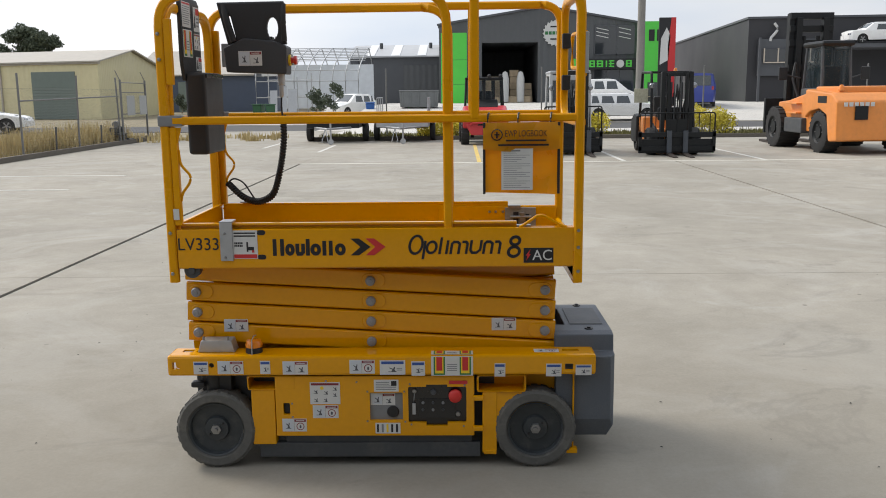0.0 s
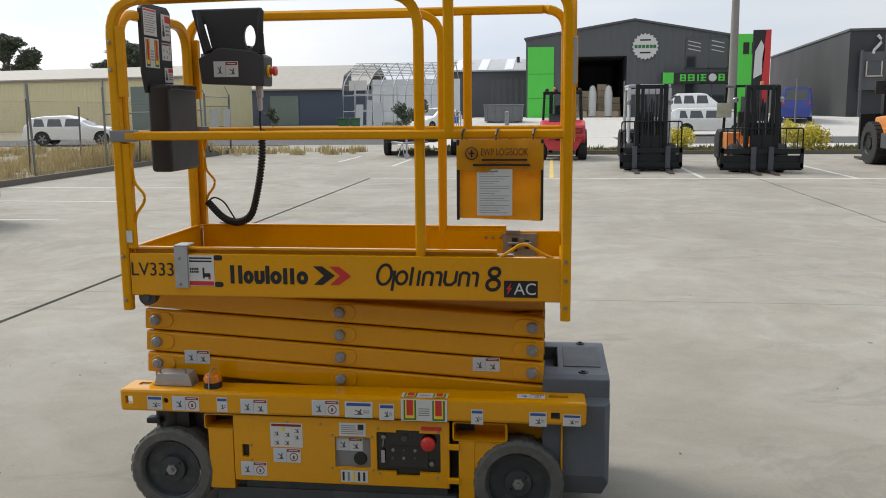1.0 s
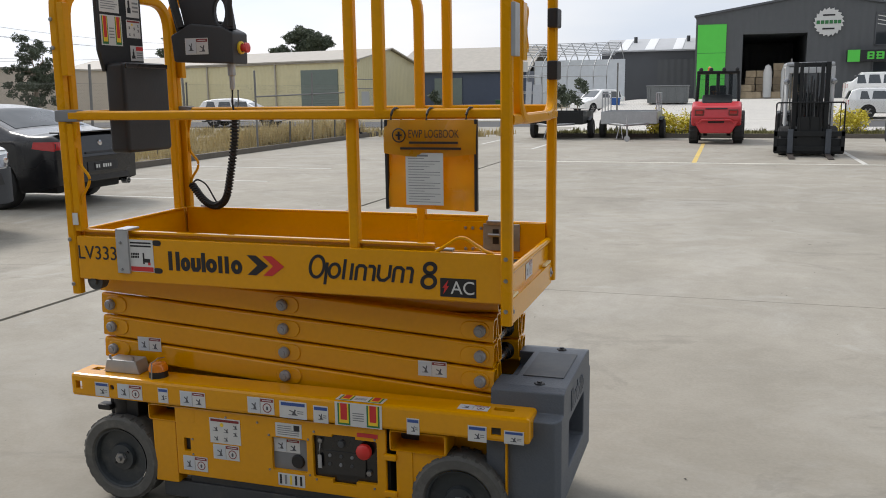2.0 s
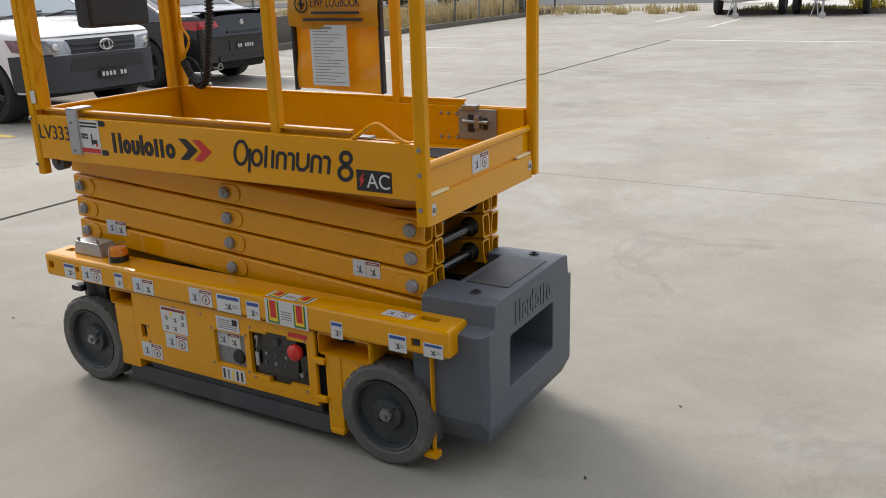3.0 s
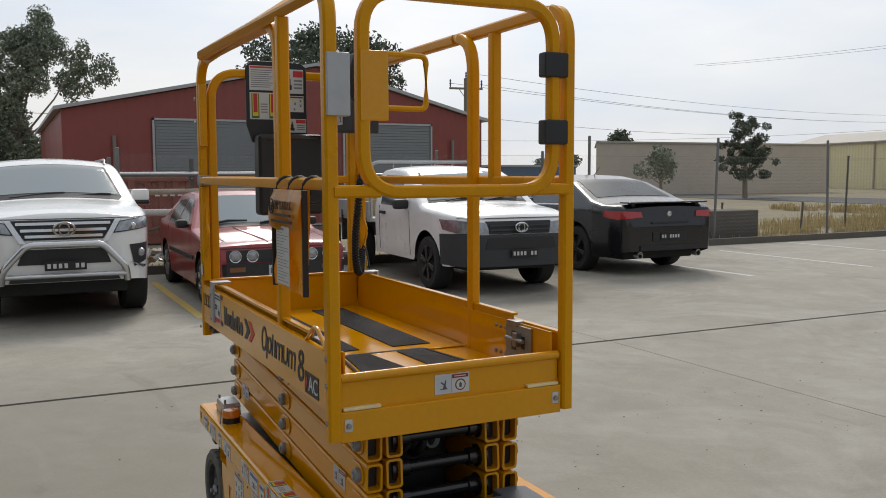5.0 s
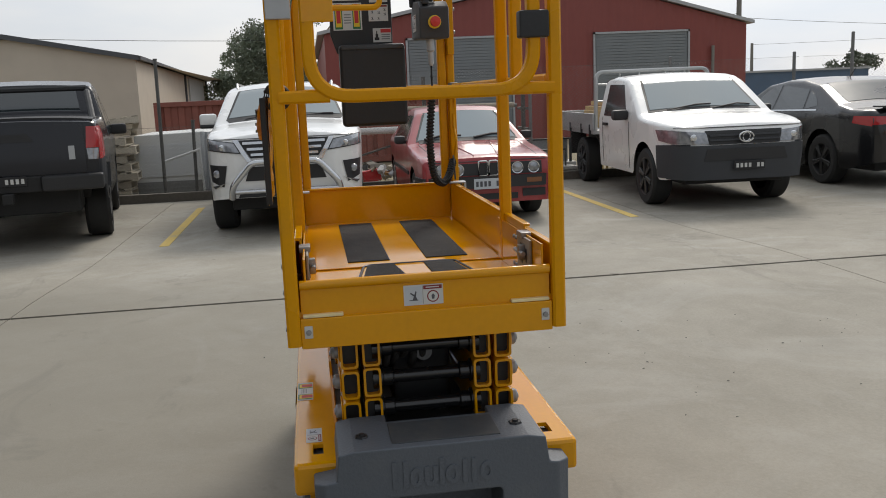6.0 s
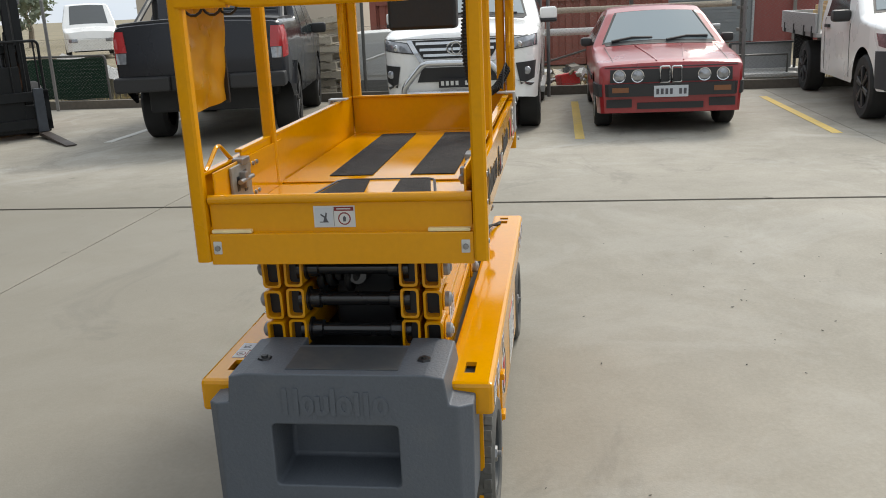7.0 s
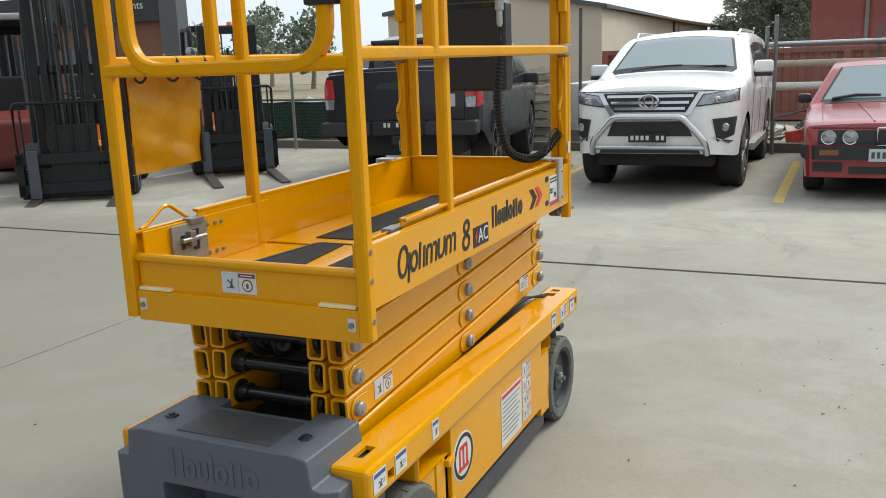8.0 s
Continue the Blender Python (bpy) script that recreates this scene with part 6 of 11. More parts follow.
for far in (False, True):
    s = -1 if far else 1
    y0, y1 = (my(3.5597), my(3.5585)) if far else (3.5585, 3.5597)
    x0 = -0.212 if far else panel_x(929)
    z0 = 0.872 if far else panel_z(463)
    bm = B()
    box(bm, min(x0, x0 + s * 0.122), y0, z0, max(x0, x0 + s * 0.122), y1, z0 + 0.062)
    ac = lp("type_badge", bm, M["black_lab"], far_side if far else near_side)
    bm = B()
    rot = Matrix.Rotation(radians(90), 4, "X") if not far else Matrix.Rotation(radians(180), 4, "Z") @ Matrix.Rotation(radians(90), 4, "X")
    text_mesh(bm, "AC", 0.062, Matrix.Translation((x0 + s * 0.036, (y1 + 0.0006) if far else (y0 - 0.0006), z0 + 0.011)) @ rot, width=0.080)
    lp("letters", bm, M["white_lab"], ac)
    bm = B()
    prism(bm, [(x0 + s * 0.010, z0 + 0.008), (x0 + s * 0.030, z0 + 0.036), (x0 + s * 0.022, z0 + 0.036), (x0 + s * 0.028, z0 + 0.056), (x0 + s * 0.008, z0 + 0.030), (x0 + s * 0.016, z0 + 0.030)], "y", *((y1, y1 + 0.0012) if far else (y0 - 0.0012, y0)))
    lp("bolt_mark", bm, M["red_lab"], ac)
    # dark slotted holes and the hirer's decal
    for z in ((0.895, 0.985) if far else (panel_z(450), panel_z(407))):
        bm = B()
        xc = -0.935 if far else panel_x(463)
        prism(bm, [(xc + q * 0.008 + 0.010 * math.cos(a), z + 0.010 * math.sin(a)) for q, a0 in ((1, -90), (-1, 90)) for a in [radians(a0 + 180 * i / 6) for i in range(7)]], "y", y0, y1)
        lp("slot", bm, M["black_lab"], far_side if far else near_side)
    if far:
        sticker("hire_decal", far_face(-0.965, 0.875, my(3.5594)), 0.095, 0.115, "decal")
    else:
        sticker("hire_decal", near_face(panel_x(412), panel_z(453), 3.5594), panel_x(456) - panel_x(412), panel_z(403) - panel_z(453), "decal")
    bm = B()   # zinc strap over the edge
    xa = -1.115 if far else panel_x(390)
    ybox(bm, far, xa, 3.550, panel_z(456), xa + 0.052, 3.560, 1.045, 0.002)
    ybox(bm, far, xa, 3.550, 1.040, xa + 0.052, 3.625, 1.047, 0.002)
    strap = lp("zinc_strap", bm, M["zinc"], far_side if far else near_side)
    for z in (panel_z(450), panel_z(408)):
        bm = B()
        lathe(bm, [(0.006, 0), (0.005, 0.004), (0, 0.005)], (xa + 0.02, my(3.550) if far else 3.550, z), (0, 1 if far else -1, 0), 8)
        lp("rivet", bm, M["bolt"], strap)
bm = B()
text_mesh(bm, "LV333", 0.073, Matrix.Translation((panel_x(314), 3.5590, panel_z(437))) @ Matrix.Rotation(radians(90), 4, "X"), width=0.168)
lp("fleet_code", bm, M["black_lab"], near_side)
for y in (3.605, 4.255):
    bm = B()
    box(bm, 0.4475, y - 0.011, 0.802, 0.4495, y + 0.011, 0.836, 0.002)
    rf_ = lp("reflector_plate", bm, M["white_lab"], entry)
    bm = B()
    lathe(bm, [(0.008, 0), (0.007, 0.006), (0, 0.007)], (0.4495, y, 0.818), (1, 0, 0), 8)
    lp("bolt", bm, M["bolt"], rf_)

# raised maker's mark on the counterweight
marks("raised_mark", scaled(MAKER, 0.00208), 0.074, 0.0125, 0.0, lambda a, b, o: Vector((0.607 + o, 3.795 + a, 0.444 + b)), M["cw"], cw, 0.008)

# grey junction box and amber beacon on the chassis
bm = B()
prism(bm, [(-1.165, 0.4785), (-1.005, 0.4785), (-1.02, 0.53), (-1.15, 0.53)], "y", 3.59, 3.66, 0.004)
jb = lp("junction_box", bm, M["zinc"])
for x in (-1.14, -1.035):
    bm = B()
    cyl(bm, (x, 3.60, 0.528), (x, 3.60, 0.545), 0.005, n=8)
    lp("screw", bm, M["bolt"], jb)
bm = B()
lathe(bm, [(0.0, 0.0), (0.036, 0.0), (0.034, 0.024), (0.0, 0.024)], (-0.925, 3.60, 0.478), (0, 0, 1), 24)
bc = lp("beacon", bm, M["black"], label="amber flashing beacon on a black base")
bm = B()
lathe(bm, [(0.036, 0.024), (0.037, 0.036), (0.030, 0.052), (0.0, 0.055)], (-0.925, 3.60, 0.478), (0, 0, 1), 24)
lp("lens", bm, M["amber"], bc)
bm = B()
tube(bm, [(-0.925, 3.555, 0.478), (-0.925, 3.562, 0.54), (-0.925, 3.60, 0.548), (-0.925, 3.64, 0.54)], 0.0025, 6)
lp("cage", bm, M["zinc"], bc)
bm = B()
for k in range(3):
    tube(bm, [(-1.15 + k * 0.02, my(3.63), 0.48), (-1.0, my(3.66 + 0.01 * k), 0.50), (-0.9, my(3.70), 0.48)], 0.005, 6)
lp("loose_hose", bm, M["rubber"])

# document box, sign board and hand controller at the front of the platform
bm = B()
box(bm, -1.215, 3.79, 1.305, -1.125, 4.075, 1.655, 0.016, seg=3)
doc = lp("document_box", bm, M["black"], label="black plastic document box")
bm = B()
box(bm, -1.127, 3.80, 1.632, -1.120, 4.065, 1.650, 0.002)
lp("lid_edge", bm, M["black_gloss"], doc)
bm = B()
prism(bm, [(3.785, 1.62), (4.03, 1.62), (4.03, 1.95), (4.0, 1.97), (3.79, 1.97), (3.76, 1.945), (3.76, 1.70)], "x", -1.222, -1.205, 0.004)
board = lp("sign_board", bm, M["black"], label="black board with safety stickers")
for y0, z0, w, h, s in ((3.775, 1.845, 0.115, 0.105, "sheet"), (3.775, 1.72, 0.125, 0.115, "flag"), (3.935, 1.835, 0.08, 0.105, "tri"), (3.93, 1.755, 0.085, 0.07, "r"), (3.945, 1.665, 0.08, 0.06, "tri")):
    sticker("safety_label", rear_face(y0, z0, -1.2048), w, h, s)
bm = B()   # controller body: wedge with a sloping keypad
prism(bm, [(-1.115, 1.662), (-0.836, 1.650), (-0.832, 1.775), (-0.885, 1.800), (-1.03, 1.815), (-1.125, 1.770)], "y", 4.105, 4.225, 0.008)
ctrl = lp("hand_controller", bm, M["box_grey"], label="dark grey hand controller with handles")
bm = B()   # moulded handle frame over the keypad
prism(bm, [(-1.150, 1.975), (-0.842, 1.978), (-0.838, 1.935), (-0.852, 1.905), (-0.834, 1.785), (-1.105, 1.785)], "y", 4.118, 4.146)
frm = lp("handle_frame", bm, M["black"], ctrl)
c = B()
prism(c, [(-0.897 + 0.026 * math.cos(a) + 0.012 * math.sin(a) * 0, 1.858 + 0.050 * math.sin(a)) for a in [2 * math.pi * k / 16 for k in range(16)]], "y", 4.0, 4.3)
prism(c, [(-1.108, 1.915), (-1.088, 1.915), (-1.066, 1.81), (-1.080, 1.81)], "y", 4.0, 4.3)
bmesh.ops.translate(c, vec=-LO, verts=c.verts)
cut(frm, c)
bv = frm.modifiers.new("edges", "BEVEL")
bv.width, bv.segments, bv.limit_method = 0.006, 2, "ANGLE"
bm = B()
tube(bm, rounded([(-1.120, 4.13, 1.965), (-1.105, 4.11, 1.90), (-1.075, 4.11, 1.80)], 0.04), 0.015, 10)
lp("grip", bm, M["rubber"], ctrl)
bm = B()
tube(bm, rounded([(-0.846, 4.13, 1.965), (-0.845, 4.11, 1.90), (-0.842, 4.11, 1.80)], 0.04), 0.013, 10)
lp("grip", bm, M["rubber"], ctrl)
bm = B()
box(bm, -1.175, 4.262, 1.69, -1.125, 4.272, 1.80, 0.004)
lp("cable_bracket", bm, M["grey_plate"])
bm = B()
tube(bm, [(-1.045, 4.15, 1.805), (-1.055, 4.14, 1.87), (-1.05, 4.14, 1.925)], 0.017, 10)
lp("joystick", bm, M["black"], ctrl)
bm = B()
for k in range(5):
    box(bm, -1.0 + k * 0.028, 4.13, 1.808, -0.985 + k * 0.028, 4.18, 1.822, 0.003)
lp("keypad", bm, M["black_gloss"], ctrl)
sticker("safety_label", near_face(-1.055, 1.69, 4.1045), 0.108, 0.066, "r")
bm = B()
lathe(bm, [(0.026, 0.0), (0.026, 0.008), (0.018, 0.010)], (-0.834, 4.165, 1.715), (1, 0, 0), 20)
lp("button_ring", bm, M["yellow_lab"], ctrl)
bm = B()
lathe(bm, [(0.014, 0.006), (0.014, 0.022), (0.021, 0.024), (0.020, 0.036), (0.0, 0.039)], (-0.834, 4.165, 1.715), (1, 0, 0), 20)
lp("emergency_button", bm, M["red"], ctrl, "red mushroom emergency stop")
bm = B()
lathe(bm, [(0.016, 0.0), (0.016, 0.05), (0.011, 0.055), (0.011, 0.10), (0.006, 0.11)], (-0.872, 4.15, 1.655), (0, 0, -1), 14)
lp("cable_gland", bm, M["zinc"], ctrl)
# coiled cable
path = rounded([(-0.872, 4.15, 1.46), (-0.866, 4.14, 1.36), (-0.885, 4.13, 1.22), (-0.93, 4.15, 1.08), (-1.02, 4.20, 1.045), (-1.10, 4.24, 1.065), (-1.18, 4.275, 1.135)], 0.08, 6)
bm = B()
tube(bm, [(-0.872, 4.15, 1.56), (-0.876, 4.15, 1.50), (-0.872, 4.15, 1.46)], 0.005, 6)
tube(bm, path, 0.0115, 8)
cable = lp("coil_cable", bm, M["rubber"], label="black coiled control cable")
bm = B()
seg = []
for a, b in zip(path, path[1:]):
    k = max(1, int((b - a).length / 0.0022))
    for i in range(k):
        seg.append(a.lerp(b, i / k))
hel = []
for i, p in enumerate(seg):
    d = (seg[min(i + 1, len(seg) - 1)] - seg[max(i - 1, 0)]).normalized()
    s = d.cross(Vector((0.3, 1, 0.1))).normalized()
    w = s.cross(d)
    a = i * 2 * math.pi / 6.0
    hel.append(p + (s * math.cos(a) + w * math.sin(a)) * 0.0135)
tube(bm, hel, 0.0052, 5)
lp("coil", bm, M["rubber"], cable)
bm = B()
tube(bm, rounded([(-1.18, 4.275, 1.135), (-1.15, 4.27, 1.16), (-1.10, 4.265, 1.14), (-1.05, 4.26, 1.06)], 0.03), 0.004, 6)
lp("cable_tail", bm, M["rubber"], cable)

# logbook pouch on the mid rail
PX0, PX1, PY = 0.055, 0.352, 3.540
bm = B()
nu, nv = 22, 24
grid = []
for j in range(nv + 1):
    row = []
    for i in range(nu + 1):
        u, v = i / nu, j / nv
        x = PX0 + (PX1 - PX0) * u
        z = 1.440 - 0.278 * v - 0.010 * u * v
        y = PY - 0.006 * math.sin(u * math.pi) - 0.012 * v - v * (0.007 * math.sin(u * 5.0 + v * 2.0) + 0.0035 * math.sin(u * 13.0 - v * 5.0) + 0.003 * math.sin(v * 17.0 + u * 6.0))
        row.append(bm.verts.new((x, y, z)))
    grid.append(row)
for j in range(nv):
    for i in range(nu):
        bm.faces.new((grid[j][i], grid[j][i + 1], grid[j + 1][i + 1], grid[j + 1][i]))
bmesh.ops.solidify(bm, geom=bm.faces[:], thickness=0.010)
pouch = lp("logbook_pouch", bm, M["pouch"], label="amber vinyl logbook pouch hung on the rail")
bm = B()
rows = []
for j in range(5):
    v = j / 4
    rows.append([bm.verts.new((PX0 - 0.004 + (PX1 - PX0 + 0.008) * i / 8, PY - 0.017 - 0.016 * math.sin(v * 2.2) - 0.004 * math.sin(i * 1.1), 1.440 - 0.105 * v - 0.012 * math.sin(i / 8 * math.pi) * v)) for i in range(9)])
for j in range(4):
    for i in range(8):
        bm.faces.new((rows[j][i], rows[j][i + 1], rows[j + 1][i + 1], rows[j + 1][i]))
bmesh.ops.solidify(bm, geom=bm.faces[:], thickness=0.003)
flap = lp("flap", bm, M["pouch"], pouch)
for x in (PX0, PX1):
    bm = B()
    box(bm, x - 0.005, PY - 0.024, 1.155, x + 0.005, PY - 0.008, 1.440, 0.002)
    lp("binding", bm, M["black"], pouch)
for x in (0.075, 0.195, 0.325):
    bm = B()
    tube(bm, [(x + 0.024 * math.cos(a) * 0.25, PY + 0.02 + 0.032 * math.cos(a), 1.44 + 0.036 * math.sin(a)) for a in [2 * math.pi * k / 14 for k in range(14)]], 0.004, 6, closed=True)
    lp("hook", bm, M["black"], pouch)
txt = Matrix.Rotation(radians(90), 4, "X")
bm = B()
text_mesh(bm, "EWP LOGBOOK", 0.036, Matrix.Translation((0.138, PY - 0.0385, 1.385)) @ txt, width=0.165)
lp("letters", bm, M["black_lab"], flap)
bm = B()
for z, a, b in ((1.366, 0.14, 0.30), (1.348, 0.11, 0.31)):
    box(bm, a, PY - 0.0415, z, b, PY - 0.039, z + 0.007)
lp("text_bar", bm, M["black_lab"], flap)
bm = B()
tube(bm, [(0.105 + 0.021 * math.cos(a), PY - 0.038, 1.392 + 0.021 * math.sin(a)) for a in [2 * math.pi * k / 18 for k in range(18)]], 0.0022, 5, closed=True)
box(bm, 0.102, PY - 0.040, 1.378, 0.108, PY - 0.037, 1.404)
box(bm, 0.095, PY - 0.040, 1.390, 0.115, PY - 0.037, 1.395)
lp("round_mark", bm, M["black_lab"], flap)
sticker("form_sheet", near_face(0.123, 1.172, PY - 0.0285), 0.125, 0.165, "form", "white printed form in the pouch")


# the body stands a little higher over its wheels
LIFT_UP = 0.028
for ob in lift.children:
    base = ob.name.split(".")[0]
    if base == "tyre":
        continue
    ob.location.z += 0.010 if base == "counterweight" else LIFT_UP


# ---- vehicles ----
M["white_paint"] = mat("white_car_paint", (0.84, 0.84, 0.82), 0.28, vary=0.03, grain=6, big=1.0, coat=0.7)
M["red_paint"] = mat("red_car_paint", (0.29, 0.010, 0.014), 0.32, vary=0.08, grain=8, big=1.2, coat=0.65, dirt=(0.45, 0.10, 0.09), dirt_amount=0.3)
M["black_paint"] = mat("black_car_paint", (0.010, 0.0105, 0.012), 0.24, vary=0.1, grain=6, big=1.0, coat=0.6, spec=0.35)
M["grey_paint"] = mat("dark_grey_car_paint", (0.012, 0.013, 0.018), 0.25, vary=0.08, grain=6, big=1.0, coat=0.45, spec=0.3)
M["silver_paint"] = mat("silver_paint", (0.40, 0.41, 0.41), 0.35, 0.3, vary=0.05, coat=0.4)
M["trim"] = mat("black_car_trim", (0.022, 0.022, 0.023), 0.55, vary=0.12, grain=60, big=3)
M["trim_grey"] = mat("grey_bumper_plastic", (0.038, 0.041, 0.046), 0.6, vary=0.1, grain=60, big=3, bump=0.15)
M["chrome"] = mat("bright_chrome", (0.62, 0.63, 0.64), 0.16, 0.9, vary=0.04)
M["alloy"] = mat("alloy_rim", (0.36, 0.36, 0.36), 0.35, 0.7, vary=0.08)
M["dark_rim"] = mat("black_rim", (0.02, 0.02, 0.021), 0.4, vary=0.1)
M["car_glass"] = glass_mat("car_glass", (0.018, 0.026, 0.028), 0.0, 0.11)
glass_node = M["car_glass"].node_tree.nodes["Principled BSDF"]
glass_node.inputs["IOR"].default_value, glass_node.inputs["Specular IOR Level"].default_value = 1.95, 0.5
# windscreens: the reflected sky is partly put into this pale base colour
M["screen_glass"] = glass_mat("sky_pale_windscreen", (0.19, 0.235, 0.245), 0.0, 0.07)
screen_node = M["screen_glass"].node_tree.nodes["Principled BSDF"]
screen_node.inputs["IOR"].default_value, screen_node.inputs["Specular IOR Level"].default_value = 1.85, 0.5
M["amber_dull"] = mat("dull_amber_lens", (0.20, 0.07, 0.02), 0.3, vary=0.1, coat=0.4)
M["tint_glass"] = glass_mat("tinted_glass", (0.012, 0.020, 0.022), 0.0, 0.12)
tint_node = M["tint_glass"].node_tree.nodes["Principled BSDF"]
tint_node.inputs["IOR"].default_value, tint_node.inputs["Specular IOR Level"].default_value = 1.28, 0.3
M["dark_screen"] = mat("dark_rear_screen", (0.035, 0.045, 0.052), 0.3, vary=0.1, grain=8, big=2, spec=0.25)
M["lamp_glass"] = mat("clear_lamp", (0.30, 0.31, 0.33), 0.12, 0.55, vary=0.45, grain=26, big=9, coat=0.9)
M["tail_red"] = mat("tail_lamp_red", (0.42, 0.012, 0.014), 0.2, vary=0.1, grain=30, big=6, coat=0.8)
M["plate_black"] = mat("black_plate", (0.012, 0.012, 0.014), 0.45, vary=0.05)


def lerp(table, x):
    """Value of a table of (x, v), x falling, at x, along smooth steps."""
    if x >= table[0][0]:
        return table[0][1]
    for (xa, va), (xb, vb) in zip(table, table[1:]):
        if x >= xb:
            t = (xa - x) / (xa - xb) if xa != xb else 1
            return va + (vb - va) * t
    return table[-1][1]


class Shell:
    """The outer form of a car: front at x = 0, rear at x = -length."""

    def __init__(self, length, width, top, plan, belt, roof, tumble, sill, axles, arch, crown=0.035, shoulder=0.05):
        self.length, self.width, self.top, self.plan = length, width, top, plan
        self.belt, self.roof, self.tumble, self.sill = belt, roof, tumble, sill
        self.axles, self.arch, self.crown, self.shoulder = axles, arch, crown, shoulder

    def zt(self, x):
        return lerp(self.top, x)

    def zb(self, x):
        z = lerp(self.sill, x)
        for a in self.axles:
            d = self.arch ** 2 - (x - a) ** 2
            if d > 0:
                z = max(z, self.arch * 0.93 + math.sqrt(d) - self.arch * 0.02)
        return min(z, self.zt(x) - 0.05)

    def hw(self, x, z):
        w = self.width / 2 * lerp(self.plan, x)
        if z > self.belt:
            return w * (1 - self.tumble * min(1.3, (z - self.belt) / (self.roof - self.belt)))
        return w * (1 - 0.055 * ((self.belt - z) / self.belt) ** 2)

    def ring(self, x):
        zt, zb = self.zt(x), self.zb(x)
        r = min(self.shoulder, (zt - zb) * 0.3)
        side = []
        for k in range(12):
            z = zb + (zt - r - zb) * k / 11
            side.append((self.hw(x, z), z))
        w0 = self.hw(x, zt - r)
        for a in (30, 60, 90):
            t = radians(a)
            side.append((w0 - r * 1.3 * (1 - math.cos(t)), zt - r + r * math.sin(t)))
        wt = side[-1][0]
        mid = []
        for k in range(1, 8):
            y = wt * (1 - k / 4)
            mid.append((y, zt + self.crown * (1 - (y / wt) ** 2)))
        return side + mid + [(-y, z) for y, z in reversed(side)]

    def ztop(self, x, y):
        zt = self.zt(x)
        r = self.shoulder
        w0 = self.hw(x, zt - r)
        wt = w0 - r * 1.3
        if abs(y) <= wt:
            return zt + self.crown * (1 - (y / wt) ** 2)
        q = min(1, (abs(y) - wt) / (r * 1.3))
        return zt - r + r * math.sqrt(max(0, 1 - q * q))

    def body(self, bm):
        xs = set()
        for x, _ in self.top + self.plan:
            xs.add(round(max(-self.length, min(0, x)), 4))
        k = 46
        for i in range(k + 1):
            xs.add(round(-self.length * i / k, 4))
        for a in self.axles:
            for i in range(-9, 10):
                xs.add(round(a + self.arch * math.sin(i / 9 * math.pi / 2) * 0.999, 4))
        xs = sorted(xs, reverse=True)
        xs = [x for i, x in enumerate(xs) if i == 0 or xs[i - 1] - x > 0.004]
        rings = [[bm.verts.new((x, y, z)) for y, z in self.ring(x)] for x in xs]
        n = len(rings[0])
        for a, b in zip(rings, rings[1:]):
            for j in range(n - 1):
                bm.faces.new((a[j], a[j + 1], b[j + 1], b[j]))
        for rg in (rings[0], rings[-1]):
            for j in range(n // 2):   # close the ends in bands
                p, q = rg[j], rg[j + 1]
                u, w = rg[n - 1 - j], rg[n - 2 - j]
                vs = []
                for v in (p, q, w, u):
                    if v not in vs:
                        vs.append(v)
                if len(vs) > 2:
                    bm.faces.new(vs)

    def hit(self, face, a, b):
        """The place on the shell seen straight from a side: front and rear take (y, z), left and right (x, z), top (x, y)."""
        if face in ("left", "right"):
            y = self.hw(a, b)
            return Vector((a, y if face == "left" else -y, b))
        if face == "top":
            return Vector((a, b, self.ztop(a, b)))
        n = 260
        for i in range(n):
            x = -self.length * 0.45 * i / n
            x = x if face == "front" else -self.length - x
            if self.inside(x, a, b):
                step = self.length * 0.45 / n * (1 if face == "front" else -1)
                lo, hi = (x + step, x) if i else (x, x)
                for _ in range(12):
                    m = (lo + hi) / 2
                    lo, hi = (lo, m) if self.inside(m, a, b) else (m, hi)
                return Vector((hi, a, b))
        return Vector((x, a, b))

    def inside(self, x, a, b):
        return b <= self.ztop(x, a) + 1e-4 and abs(a) <= self.hw(x, min(b, self.zt(x))) + 1e-4

    def patch(self, face, corners, off=0.006, thick=0.02, nu=8, nv=5, bm=None):
        """A curved plate that lies on the shell between four corners."""
        bm = bm or B()
        out = {"front": Vector((1, 0, 0)), "rear": Vector((-1, 0, 0)), "left": Vector((0, 1, 0)), "right": Vector((0, -1, 0)), "top": Vector((0, 0, 1))}[face]
        c = [Vector(p) for p in corners]
        if face in ("front", "rear"):
            off, thick = off + 0.007, thick + 0.01
        hi, lo = [], []
        for j in range(nv + 1):
            v = j / nv
            rh, rl = [], []
            for i in range(nu + 1):
                u = i / nu
                p = (c[0] * (1 - u) + c[1] * u) * (1 - v) + (c[3] * (1 - u) + c[2] * u) * v
                q = self.hit(face, p.x, p.y)
                rh.append(bm.verts.new(q + out * off))
                rl.append(bm.verts.new(q - out * thick))
            hi.append(rh)
            lo.append(rl)
        for j in range(nv):
            for i in range(nu):
                bm.faces.new((hi[j][i], hi[j][i + 1], hi[j + 1][i + 1], hi[j + 1][i]))
        edge = [(0, i) for i in range(nu)] + [(j, nu) for j in range(nv)] + [(nv, i) for i in range(nu, 0, -1)] + [(j, 0) for j in range(nv, 0, -1)]
        for (j, i), (j2, i2) in zip(edge, edge[1:] + edge[:1]):
            bm.faces.new((hi[j][i], hi[j2][i2], lo[j2][i2], lo[j][i]))
        return bm


